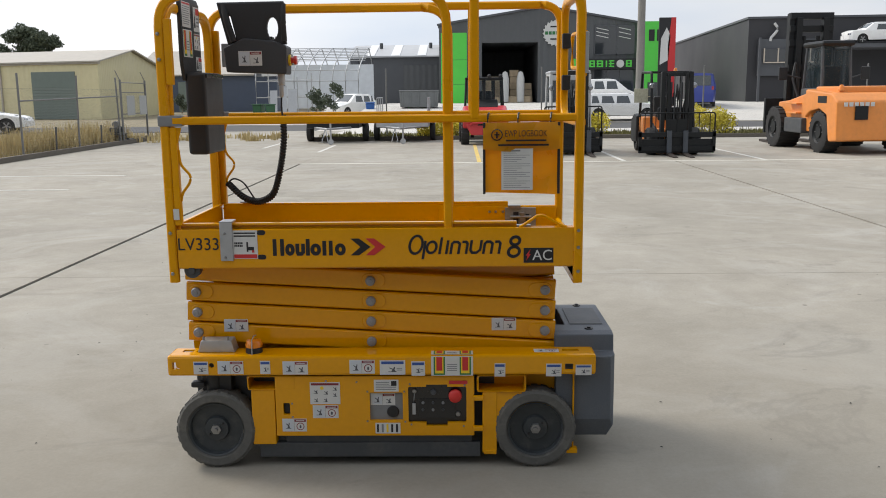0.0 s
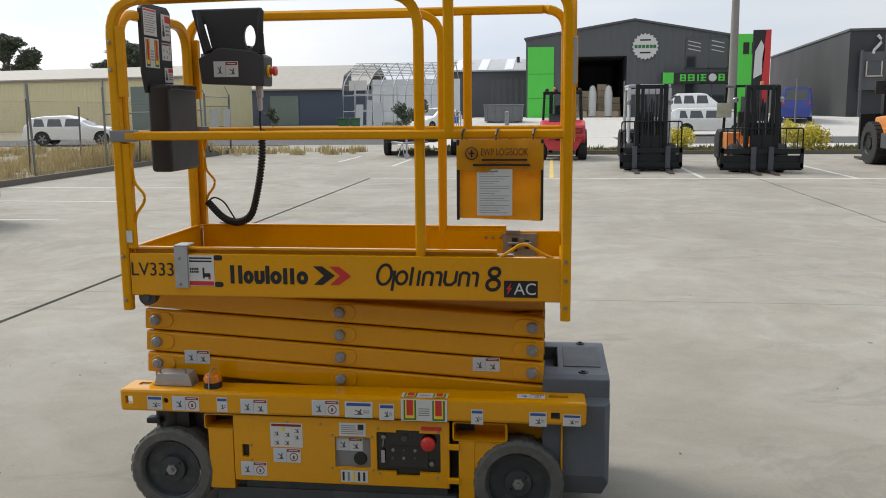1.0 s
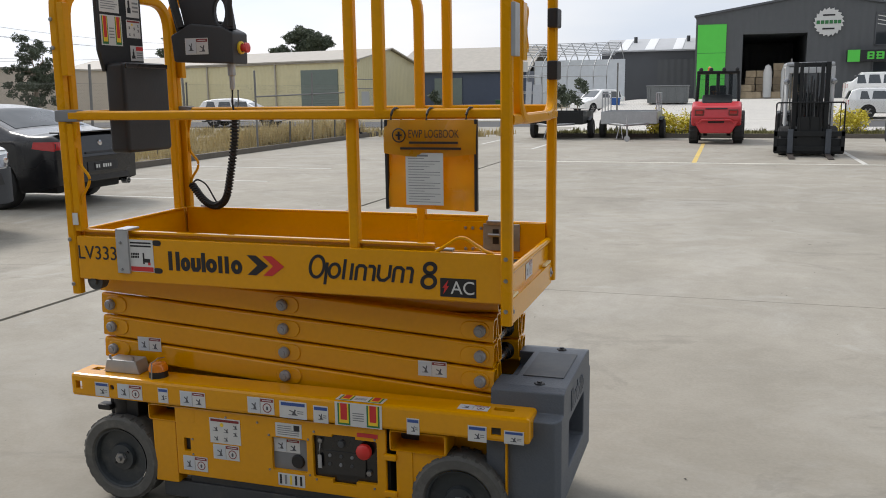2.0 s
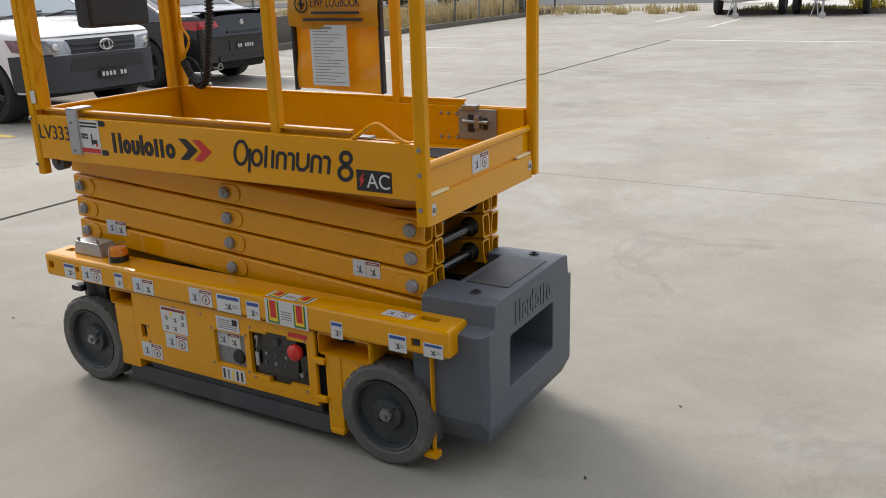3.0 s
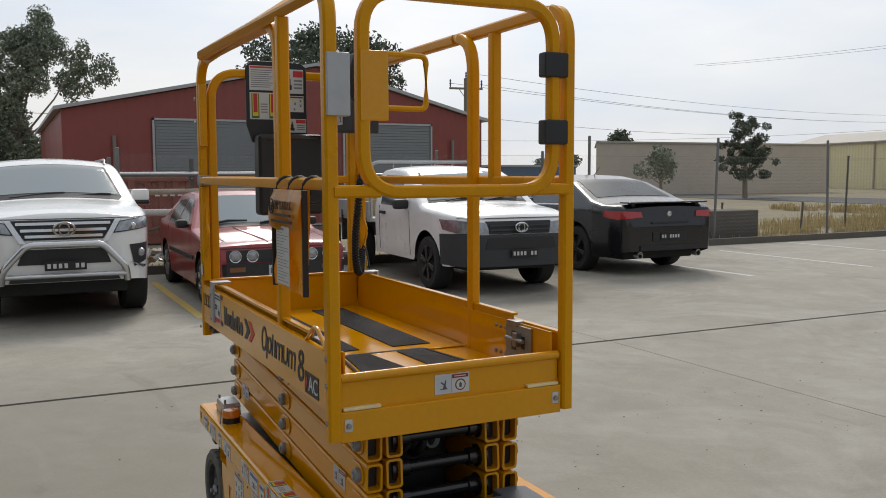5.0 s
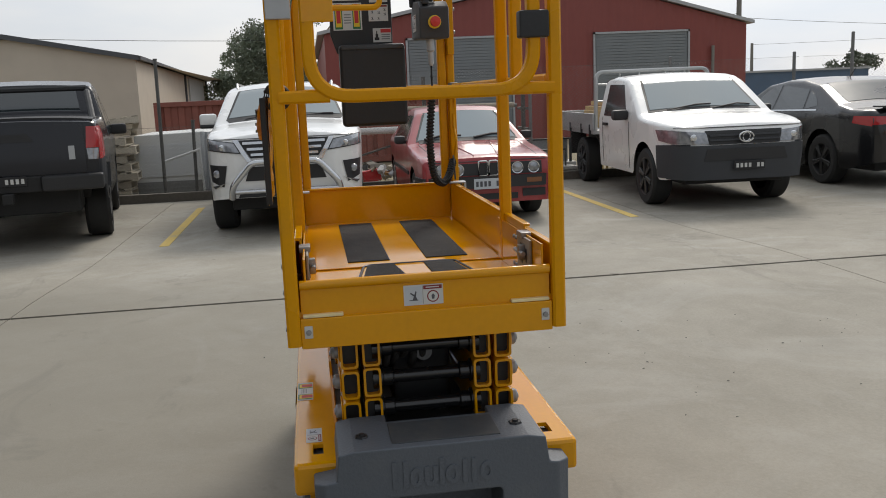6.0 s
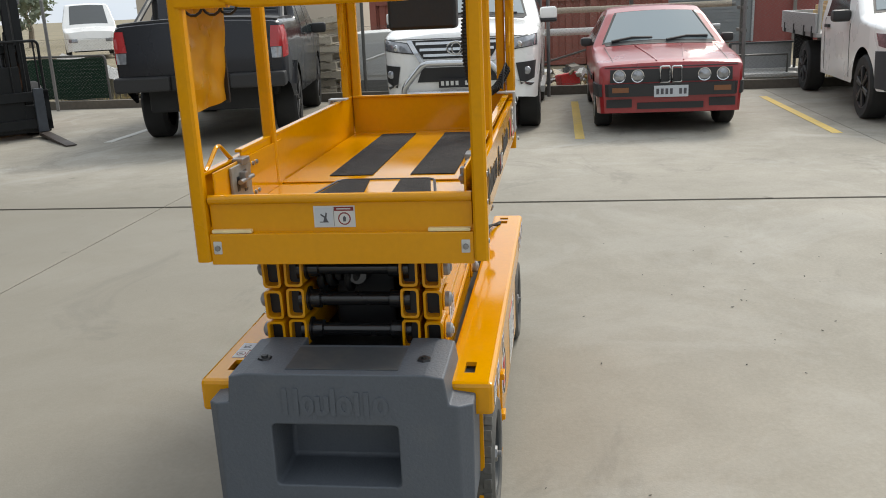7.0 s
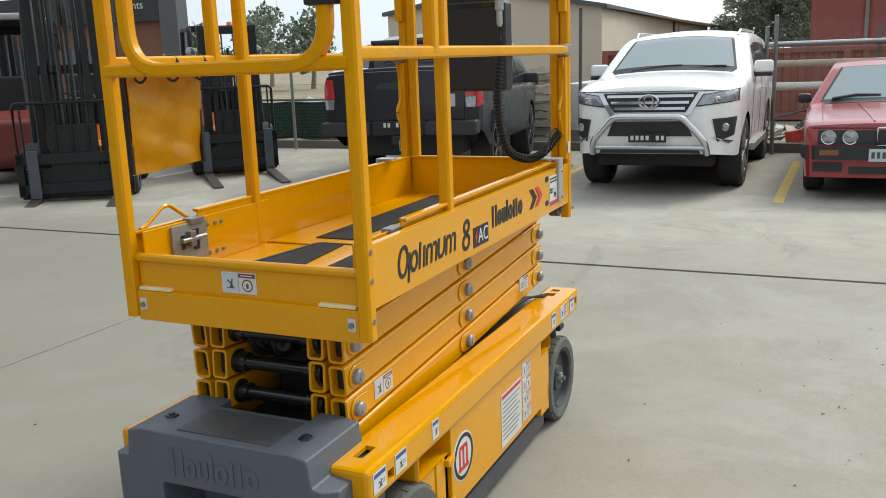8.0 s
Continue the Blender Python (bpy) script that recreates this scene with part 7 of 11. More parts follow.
def car_wheel(parent, x, y, r, w, out, rim, spokes=5, tyre="rubber"):
    """Tyre with a spoked rim; out is +1 or -1 along y."""
    bm = B()
    rr = r * 0.66
    lathe(bm, [(rr, -w * 0.02), (rr + 0.01, 0.0), (r - 0.03, 0.004), (r - 0.006, -0.015), (r, -0.035), (r, -w + 0.035), (r - 0.03, -w), (rr, -w)], (x, y, r), (0, out, 0), 32)
    ty = part("wheel", bm, M[tyre], parent)
    bm = B()
    lathe(bm, [(rr + 0.004, 0.0), (rr - 0.012, -0.006), (rr - 0.03, -0.05), (rr - 0.03, -0.06), (0.0, -0.07)], (x, y, r), (0, out, 0), 32)
    part("rim", bm, M["dark_rim"], ty)
    bm = B()
    for k in range(spokes):
        a = 2 * math.pi * k / spokes + 0.3
        for s in (-0.10, 0.10):
            t = bmesh.new()
            box(t, 0.03, -0.018, -0.017, rr - 0.012, 0.014, 0.017, 0.006, seg=1)
            merge(bm, t, 0, Matrix.Translation((x, y - out * 0.012, r)) @ Matrix.Rotation(a + s, 4, "Y"))
    lathe(bm, [(0.055, -0.02), (0.05, 0.0), (0.0, 0.004)], (x, y - out * 0.01, r), (0, out, 0), 16)
    part("spokes", bm, M[rim], ty)
    return ty


def plate(t, face_x, y, z, w, h, back, bars, out=1):
    """Number plate whose characters are plain bars."""
    bm = B()
    x0, x1 = sorted((face_x, face_x + out * 0.012))
    box(bm, x0, y - w / 2, z - h / 2, x1, y + w / 2, z + h / 2, 0.004)
    p = part("number_plate", bm, M[back], t)
    n = 6
    x2 = face_x + out * 0.013
    for k in range(n + 1):
        if k == n // 2 + 1:
            continue
        yy = y - w * 0.40 + k * w * 0.8 / n
        bm = B()
        box(bm, min(x2, x2 + out * 0.002), yy - w * 0.035, z - h * 0.25, max(x2, x2 + out * 0.002), yy + w * 0.045, z + h * 0.25)
        part("plate_bar", bm, M[bars], p)
    return p


def mirror(t, x, y, z, out, m, w=0.21, h=0.14):
    bm = B()
    box(bm, x - 0.06, min(y, y + out * w), z, x + 0.07, max(y, y + out * w), z + h, 0.035)
    box(bm, x - 0.02, min(y - out * 0.08, y + out * 0.03), z + 0.01, x + 0.03, max(y - out * 0.08, y + out * 0.03), z + 0.05, 0.01)
    return part("side_mirror", bm, M[m], t)


def under(t, sh, z=0.30):
    bm = B()
    box(bm, -sh.length + 0.25, -sh.width / 2 + 0.28, z, -0.25, sh.width / 2 - 0.28, z + 0.3, 0.03)
    for a in sh.axles:
        box(bm, a - 0.45, -sh.width / 2 + 0.20, z + 0.1, a + 0.45, sh.width / 2 - 0.20, z + 0.55, 0.03)
    return part("underbody", bm, M["rubber"], t)


def ring_badge(t, x, y, z, ry, rz, out=1, m="chrome"):
    """Plain oval in place of a maker's mark."""
    bm = B()
    pts = [(x, y + ry * math.cos(a), z + rz * math.sin(a)) for a in [2 * math.pi * k / 20 for k in range(20)]]
    tube(bm, pts, 0.011, 6, closed=True)
    tube(bm, [(x, y + ry * 0.5 * math.cos(a), z + rz * 0.9 * math.sin(a)) for a in [2 * math.pi * k / 16 for k in range(16)]], 0.008, 6, closed=True)
    return part("badge", bm, M[m], t)


def wipers(t, pts):
    for p0, p1, p2 in pts:
        bm = B()
        tube(bm, [p0, p1, p2], 0.010, 6)
        part("wiper", bm, M["trim"], t)


def suv():
    t = thing("suv", (-6.97, 3.39, 0), "white seven-seat SUV with polished nudge bar, parked nose out", "car", "parked cars")
    t.matrix_world = t.matrix_world @ Matrix.Diagonal((0.95, 0.945, 0.925, 1))
    sh = Shell(4.80, 1.855,
               [(0, 0.86), (-0.012, 1.02), (-0.04, 1.12), (-0.10, 1.165), (-0.3, 1.20), (-0.7, 1.245), (-1.0, 1.27), (-1.22, 1.285), (-1.32, 1.31), (-2.02, 1.68), (-2.18, 1.735), (-2.4, 1.775), (-2.9, 1.80), (-3.6, 1.79), (-4.3, 1.74), (-4.5, 1.69), (-4.70, 1.2), (-4.78, 1.0), (-4.80, 0.75)],
               [(0, 0.60), (-0.04, 0.72), (-0.12, 0.845), (-0.24, 0.925), (-0.42, 0.975), (-0.7, 1.0), (-4.2, 1.0), (-4.6, 0.94), (-4.8, 0.80)],
               1.20, 1.80, 0.19, [(0, 0.47), (-0.35, 0.42), (-4.3, 0.44), (-4.8, 0.55)], (-0.95, -3.70), 0.455, crown=0.05, shoulder=0.09)
    bm = B()
    sh.body(bm)
    body = part("body", bm, M["white_paint"], t)
    part("windscreen_border", sh.patch("top", [(-1.37, -0.745), (-1.37, 0.745), (-2.11, 0.615), (-2.11, -0.615)], 0.004, 0.02, 14, 10), M["trim"], t)
    part("windscreen", sh.patch("top", [(-1.41, -0.71), (-1.41, 0.71), (-2.075, 0.585), (-2.075, -0.585)], 0.009, 0.02, 14, 10), M["screen_glass"], t)
    part("cowl", sh.patch("top", [(-1.30, -0.70), (-1.30, 0.70), (-1.38, 0.74), (-1.38, -0.74)], 0.005), M["trim"], body)
    wipers(t, [((-1.34, -0.5, 1.355), (-1.40, -0.1, 1.408), (-1.41, 0.1, 1.412)), ((-1.34, 0.1, 1.36), (-1.40, 0.5, 1.395), (-1.41, 0.62, 1.39))])
    for f, s in (("left", 1), ("right", -1)):
        for a in ([(-1.75, 1.24), (-2.35, 1.24), (-2.40, 1.65), (-2.15, 1.62)], [(-2.42, 1.24), (-3.25, 1.25), (-3.25, 1.67), (-2.46, 1.66)], [(-3.32, 1.26), (-4.2, 1.32), (-4.05, 1.61), (-3.32, 1.66)]):
            part("side_window", sh.patch(f, a, 0.005, 0.01, 5, 4), M["car_glass"], t)
        part("sill_step", sh.patch(f, [(-1.5, 0.36), (-3.15, 0.36), (-3.15, 0.44), (-1.5, 0.44)], 0.05, 0.02), M["silver_paint"], t)
        for x in (-1.52, -2.44, -3.28):
            part("door_line", sh.patch(f, [(x, 0.50), (x - 0.012, 0.50), (x - 0.012, 1.22), (x, 1.22)], 0.003, 0.002, 1, 6), M["trim"], t)
        for x in (-2.2, -3.05):
            part("door_handle", sh.patch(f, [(x, 1.06), (x - 0.18, 1.06), (x - 0.18, 1.095), (x, 1.095)], 0.03, 0.01, 3, 2), M["chrome"], t)
        bm = B()
        tube(bm, rounded([(-2.30, s * 0.64, 1.76), (-2.42, s * 0.65, 1.83), (-3.9, s * 0.66, 1.82), (-4.0, s * 0.66, 1.74)], 0.05), 0.016, 6)
        part("roof_rail", bm, M["silver_paint"], t)
        mi = mirror(t, -1.78, s * 0.90, 1.285, s, "white_paint", 0.22, 0.155)
        bm = B()
        box(bm, -1.83, min(s * 0.88, s * 1.12), 1.245, -1.70, max(s * 0.88, s * 1.12), 1.30, 0.025)
        part("mirror_base", bm, M["trim"], mi)
        part("headlamp_surround", sh.patch("front", [(s * 0.49, 0.985), (s * 0.895, 1.03), (s * 0.895, 1.165), (s * 0.55, 1.115)], 0.004, 0.03, 12, 6), M["trim"], t)
        part("headlamp", sh.patch("front", [(s * 0.505, 1.0), (s * 0.885, 1.038), (s * 0.885, 1.158), (s * 0.565, 1.108)], 0.009, 0.03, 12, 6), M["lamp_glass"], t, "clear slanted headlamp")
        bm = B()
        lathe(bm, [(0.0, 0.012), (0.03, 0.010), (0.036, 0.0)], sh.hit("front", s * 0.70, 1.06) + Vector((0.012, 0, 0)), (1, 0, 0), 16)
        part("lamp_eye", bm, M["chrome"], t)
        part("chrome_sweep", sh.patch("front", [(s * 0.375, 0.895), (s * 0.43, 0.895), (s * 0.575, 1.145), (s * 0.515, 1.145)], 0.022, 0.02, 3, 8), M["chrome"], t)
        fog = part("fog_recess", sh.patch("front", [(s * 0.71, 0.60), (s * 0.86, 0.66), (s * 0.88, 0.86), (s * 0.66, 0.85)], 0.006, 0.02, 8, 8), M["trim"], t)
        part("fog_trim", sh.patch("front", [(s * 0.66, 0.66), (s * 0.69, 0.645), (s * 0.86, 0.60), (s * 0.82, 0.575)], 0.016, 0.02, 4, 8), M["chrome"], t)
        bm = B()
        lathe(bm, [(0.0, 0.02), (0.04, 0.015), (0.048, 0.0)], sh.hit("front", s * 0.78, 0.755) + Vector((0.014, 0, 0)), (1, 0, 0), 16)
        part("fog_lamp", bm, M["lamp_glass"], fog)
    part("bonnet_gap", sh.patch("front", [(-0.80, 1.152), (0.80, 1.152), (0.80, 1.158), (-0.80, 1.158)], 0.003, 0.01, 20, 1), M["trim"], t)
    grille = part("grille", sh.patch("front", [(-0.385, 0.93), (0.385, 0.93), (0.52, 1.14), (-0.52, 1.14)], 0.004, 0.02, 14, 8), M["trim"], t, "black grille with chrome bars")
    for z, w in ((0.955, 0.38), (1.02, 0.42), (1.09, 0.465)):
        part("grille_bar", sh.patch("front", [(-w, z), (w, z), (w, z + 0.030), (-w, z + 0.030)], 0.018, 0.012, 14, 2), M["chrome"], grille)
    ring_badge(t, 0.05, 0, 1.045, 0.105, 0.072)
    part("lower_intake", sh.patch("front", [(-0.46, 0.665), (0.46, 0.665), (0.40, 0.83), (-0.40, 0.83)], 0.006, 0.02, 10, 5), M["trim"], t)
    part("skid_panel", sh.patch("front", [(-0.55, 0.475), (0.55, 0.475), (0.52, 0.535), (-0.52, 0.535)], 0.012, 0.02, 8, 2), M["trim_grey"], t)
    bm = B()
    tube(bm, rounded([(0.02, -0.62, 0.47), (0.09, -0.60, 0.62), (0.12, -0.37, 0.885), (0.13, 0.37, 0.885), (0.09, 0.60, 0.62), (0.02, 0.62, 0.47)], 0.07, 5), 0.038, 12)
    part("nudge_bar", bm, M["chrome"], t, "polished alloy nudge bar")
    bm = B()
    tube(bm, [(0.05, -0.61, 0.545), (0.07, 0.61, 0.545)], 0.028, 10)
    part("nudge_bar_rail", bm, M["chrome"], t)
    plate(t, 0.095, 0, 0.655, 0.41, 0.10, "plate_black", "white_lab")
    under(t, sh)
    for ax in sh.axles:
        for s in (1, -1):
            car_wheel(t, ax, s * 0.905, 0.41, 0.265, s, "alloy", 6)


def coupe():
    t = thing("sedan", (-6.96, 5.62, 0), "faded red older boxy sedan with twin round headlamps", "car", "parked cars")
    t.matrix_world = t.matrix_world @ Matrix.Diagonal((0.95, 0.94, 0.945, 1))
    sh = Shell(4.32, 1.645,
               [(0, 0.60), (-0.01, 0.70), (-0.05, 0.755), (-0.14, 0.785), (-0.6, 0.83), (-1.15, 0.875), (-1.30, 0.90), (-1.93, 1.275), (-2.15, 1.335), (-2.6, 1.35), (-3.0, 1.315), (-3.55, 0.95), (-4.15, 0.92), (-4.28, 0.86), (-4.32, 0.6)],
               [(0, 0.90), (-0.06, 0.95), (-0.3, 0.985), (-0.8, 1.0), (-3.6, 1.0), (-4.32, 0.90)],
               0.86, 1.35, 0.31, [(0, 0.24), (-0.4, 0.20), (-3.9, 0.22), (-4.32, 0.32)], (-0.78, -3.35), 0.345, crown=0.025, shoulder=0.045)
    bm = B()
    sh.body(bm)
    body = part("body", bm, M["red_paint"], t)
    part("windscreen", sh.patch("top", [(-1.36, -0.66), (-1.36, 0.66), (-1.93, 0.475), (-1.93, -0.475)], 0.006, 0.02, 10, 8), M["screen_glass"], t)
    part("cowl", sh.patch("top", [(-1.27, -0.64), (-1.27, 0.64), (-1.35, 0.66), (-1.35, -0.66)], 0.004), M["trim"], body)
    part("bonnet_gap", sh.patch("front", [(-0.72, 0.735), (0.72, 0.735), (0.72, 0.743), (-0.72, 0.743)], 0.003, 0.01, 16, 1), M["trim"], t)
    part("windscreen_border", sh.patch("top", [(-1.335, -0.69), (-1.335, 0.69), (-1.955, 0.505), (-1.955, -0.505)], 0.003, 0.02, 10, 8), M["trim"], t)
    for s in (1, -1):
        part("bonnet_line", sh.patch("top", [(-0.12, s * 0.62), (-0.12, s * 0.628), (-1.22, s * 0.668), (-1.22, s * 0.66)], 0.003, 0.01, 1, 10), M["trim"], t)
        part("bonnet_crease", sh.patch("top", [(-0.10, s * 0.14), (-0.10, s * 0.155), (-1.22, s * 0.30), (-1.22, s * 0.27)], 0.010, 0.01, 1, 10), M["red_paint"], t)
    for s in (-0.62, 0.05):
        bm = B()
        tube(bm, [(-1.34, s + 0.05, 0.958), (-1.40, s + 0.3, 0.995), (-1.40, s + 0.55, 0.99)], 0.017, 6)
        part("wiper", bm, M["trim"], t)
    for f, s in (("left", 1), ("right", -1)):
        for a in ([(-1.60, 0.90), (-2.35, 0.91), (-2.35, 1.26), (-2.02, 1.25)], [(-2.42, 0.91), (-3.15, 0.93), (-2.95, 1.22), (-2.42, 1.26)]):
            part("side_window", sh.patch(f, a, 0.005, 0.01, 5, 4), M["car_glass"], t)
        mirror(t, -1.62, s * 0.80, 0.90, s, "trim", 0.15, 0.11)
        part("rub_strip", sh.patch(f, [(-1.2, 0.52), (-2.95, 0.52), (-2.95, 0.57), (-1.2, 0.57)], 0.012, 0.01, 6, 1), M["trim"], t)
        part("pillar_trim", sh.patch("top", [(-1.40, s * 0.665), (-1.40, s * 0.675), (-1.93, s * 0.50), (-1.93, s * 0.485)], 0.008, 0.01, 2, 8), M["trim"], t)
    grille = part("grille", sh.patch("front", [(-0.66, 0.575), (0.66, 0.575), (0.66, 0.715), (-0.66, 0.715)], 0.004, 0.02, 12, 3), M["trim"], t, "black grille panel")
    for y in (-0.36, -0.56, 0.36, 0.56):
        p = sh.hit("front", y, 0.645)
        bm = B()
        lathe(bm, [(0.075, 0.006), (0.072, 0.022), (0.062, 0.018)], p, (1, 0, 0), 24)
        lamp = part("headlamp", bm, M["chrome"], t, "round headlamp with chrome ring")
        bm = B()
        lathe(bm, [(0.0, 0.028), (0.035, 0.024), (0.062, 0.014)], p, (1, 0, 0), 24)
        part("lens", bm, M["lamp_glass"], lamp)
    for y0, y1 in ((-0.115, -0.012), (0.012, 0.115)):
        bm = B()
        tube(bm, rounded([(0.03, y0, 0.57), (0.03, y0, 0.74), (0.03, y1, 0.74), (0.03, y1, 0.57), (0.03, y0, 0.57)], 0.02, 3)[:-1], 0.010, 6, closed=True)
        part("grille_frame", bm, M["chrome"], grille)
    bumper = part("bumper", sh.patch("front", [(-0.79, 0.425), (0.79, 0.425), (0.79, 0.56), (-0.79, 0.56)], 0.06, 0.06, 14, 3), M["trim"], t, "dark bumper band")
    for s in (1, -1):
        part("indicator", sh.patch("front", [(s * 0.46, 0.47), (s * 0.64, 0.47), (s * 0.64, 0.525), (s * 0.46, 0.525)], 0.066, 0.01, 4, 2), M["amber_dull"], bumper)
        part("valance_slot", sh.patch("front", [(s * 0.42, 0.30), (s * 0.70, 0.30), (s * 0.70, 0.39), (s * 0.42, 0.39)], 0.006, 0.01, 4, 2), M["trim"], t)
        part("bumper_side", sh.patch("left" if s > 0 else "right", [(-0.02, 0.425), (-0.42, 0.425), (-0.42, 0.56), (-0.02, 0.56)], 0.03, 0.02, 4, 2), M["trim"], t)
    part("valance_slot", sh.patch("front", [(-0.36, 0.28), (0.36, 0.28), (0.36, 0.35), (-0.36, 0.35)], 0.006, 0.01, 6, 2), M["trim"], t)
    plate(t, 0.062, 0.0, 0.475, 0.37, 0.125, "pale_lab", "ink_lab")
    under(t, sh, 0.2)
    for ax in sh.axles:
        for s in (1, -1):
            car_wheel(t, ax, s * 0.80, 0.30, 0.20, s, "alloy", 8)


def tray_ute():
    t = thing("tray_ute", (-6.74, 8.57, 0), "white single cab ute with an alloy tray and ladder rack", "ute", "parked cars", rz=-3)
    t.matrix_world = t.matrix_world @ Matrix.Diagonal((1.0, 0.985, 0.965, 1))
    sh = Shell(3.05, 1.80,
               [(0, 0.72), (-0.03, 0.90), (-0.07, 0.975), (-0.16, 1.015), (-0.6, 1.07), (-1.0, 1.105), (-1.16, 1.14), (-1.80, 1.535), (-1.98, 1.60), (-2.2, 1.63), (-2.5, 1.645), (-2.85, 1.61), (-3.0, 1.53), (-3.05, 1.1)],
               [(0, 0.58), (-0.04, 0.70), (-0.12, 0.82), (-0.24, 0.905), (-0.42, 0.965), (-0.7, 1.0), (-2.9, 1.0), (-3.05, 0.95)],
               1.05, 1.66, 0.16, [(0, 0.40), (-0.35, 0.36), (-3.05, 0.36)], (-0.93,), 0.42)
    bm = B()
    sh.body(bm)
    body = part("cab", bm, M["white_paint"], t)
    part("windscreen_border", sh.patch("top", [(-1.17, -0.745), (-1.17, 0.745), (-1.88, 0.625), (-1.88, -0.625)], 0.004, 0.02, 14, 10), M["trim"], t)
    part("windscreen", sh.patch("top", [(-1.215, -0.71), (-1.215, 0.71), (-1.845, 0.60), (-1.845, -0.60)], 0.009, 0.02, 14, 10), M["screen_glass"], t)
    part("bonnet_gap", sh.patch("front", [(-0.78, 0.985), (0.78, 0.985), (0.78, 0.993), (-0.78, 0.993)], 0.003, 0.01, 20, 1), M["trim"], t)
    wipers(t, [((-1.16, -0.5, 1.185), (-1.23, -0.1, 1.24), (-1.23, 0.1, 1.245)), ((-1.16, 0.1, 1.185), (-1.23, 0.45, 1.235), (-1.23, 0.62, 1.22))])
    for f, s in (("left", 1), ("right", -1)):
        w = part("side_window", sh.patch(f, [(-1.62, 1.09), (-2.68, 1.10), (-2.68, 1.54), (-2.02, 1.53)], 0.005, 0.01, 6, 4), M["car_glass"], t)
        part("door_line", sh.patch(f, [(-2.72, 0.42), (-2.735, 0.42), (-2.735, 1.08), (-2.72, 1.08)], 0.003, 0.002, 1, 6), M["trim"], t)
        part("door_line", sh.patch(f, [(-1.50, 0.42), (-1.515, 0.42), (-1.515, 1.04), (-1.50, 1.04)], 0.003, 0.002, 1, 6), M["trim"], t)
        part("door_handle", sh.patch(f, [(-2.45, 0.96), (-2.64, 0.96), (-2.64, 1.0), (-2.45, 1.0)], 0.03, 0.01, 3, 2), M["trim"], t)
        mirror(t, -1.62, s * 0.88, 1.06, s, "trim")
        part("headlamp", sh.patch("front", [(s * 0.43, 0.80), (s * 0.80, 0.80), (s * 0.82, 0.965), (s * 0.44, 0.93)], 0.010, 0.03, 12, 6), M["lamp_glass"], t)
        part("headlamp_side", sh.patch(f, [(-0.17, 0.80), (-0.42, 0.84), (-0.50, 0.97), (-0.17, 0.965)], 0.012, 0.02, 6, 4), M["lamp_glass"], t)
        bm = B()
        lathe(bm, [(0.0, 0.012), (0.034, 0.010), (0.042, 0.0)], sh.hit("front", s * 0.60, 0.875) + Vector((0.014, 0, 0)), (1, 0, 0), 16)
        part("lamp_eye", bm, M["chrome"], t)
        part("fender_flare", sh.patch(f, [(-0.04, 0.385), (-0.50, 0.385), (-0.50, 0.78), (-0.04, 0.80)], 0.010, 0.02, 6, 5), M["trim_grey"], t)
    part("grille", sh.patch("front", [(-0.42, 0.79), (0.42, 0.79), (0.46, 0.95), (-0.46, 0.95)], 0.012, 0.02, 14, 6), M["trim"], t)
    for z in (0.83, 0.885):
        part("grille_bar", sh.patch("front", [(-0.42, z), (0.42, z), (0.42, z + 0.02), (-0.42, z + 0.02)], 0.03, 0.01, 14, 1), M["trim_grey"], t)
    ring_badge(t, 0.055, 0, 0.87, 0.085, 0.058)
    bump = part("bumper", sh.patch("front", [(-0.82, 0.375), (0.82, 0.375), (0.80, 0.78), (-0.80, 0.78)], 0.035, 0.05, 16, 6), M["trim_grey"], t, "dark grey moulded front bumper")
    part("lower_intake", sh.patch("front", [(-0.50, 0.60), (0.50, 0.60), (0.46, 0.74), (-0.46, 0.74)], 0.042, 0.02, 8, 3), M["trim"], bump)
    plate(t, 0.075, 0.03, 0.54, 0.372, 0.10, "plate_black", "white_lab")
    under(t, sh)
    # tray
    bm = B()
    box(bm, -5.45, -0.93, 0.80, -3.12, 0.93, 0.86, 0.01)
    tray = part("tray", bm, M["zinc"], t, "galvanised tray with drop sides")
    for s in (1, -1):
        bm = B()
        box(bm, -5.45, s * 0.93 - 0.015, 0.86, -3.12, s * 0.93 + 0.015, 1.12, 0.006)
        sd = part("drop_side", bm, M["zinc"], tray)
        for x in (-5.2, -4.5, -3.8, -3.3):
            bm = B()
            box(bm, x, s * 0.93 - 0.025, 0.80, x + 0.05, s * 0.93 + 0.025, 0.95, 0.005)
            part("latch", bm, M["trim"], tray)
    bm = B()
    box(bm, -5.47, -0.93, 0.86, -5.44, 0.93, 1.12, 0.006)
    part("tail_board", bm, M["zinc"], tray)
    bm = B()
    tube(bm, rounded([(-3.18, -0.88, 0.85), (-3.18, -0.86, 1.74), (-3.18, 0.86, 1.74), (-3.18, 0.88, 0.85)], 0.12, 5), 0.03, 8)
    rack = part("headboard_rack", bm, M["silver_paint"], t)
    for z in (1.3, 1.55):
        bm = B()
        tube(bm, [(-3.18, -0.86, z), (-3.18, 0.86, z)], 0.015, 6)
        part("rack_bar", bm, M["silver_paint"], rack)
    for y in (-0.5, -0.2, 0.2, 0.5):
        bm = B()
        tube(bm, [(-3.18, y, 0.85), (-3.18, y, 1.74)], 0.012, 6)
        part("rack_bar", bm, M["silver_paint"], rack)
    bm = B()
    for y, z in ((-0.55, 0.86), (-0.35, 0.86), (-0.45, 0.94)):
        box(bm, -5.0, y, z + 0.27, -3.4, y + 0.18, z + 0.34, 0.004)
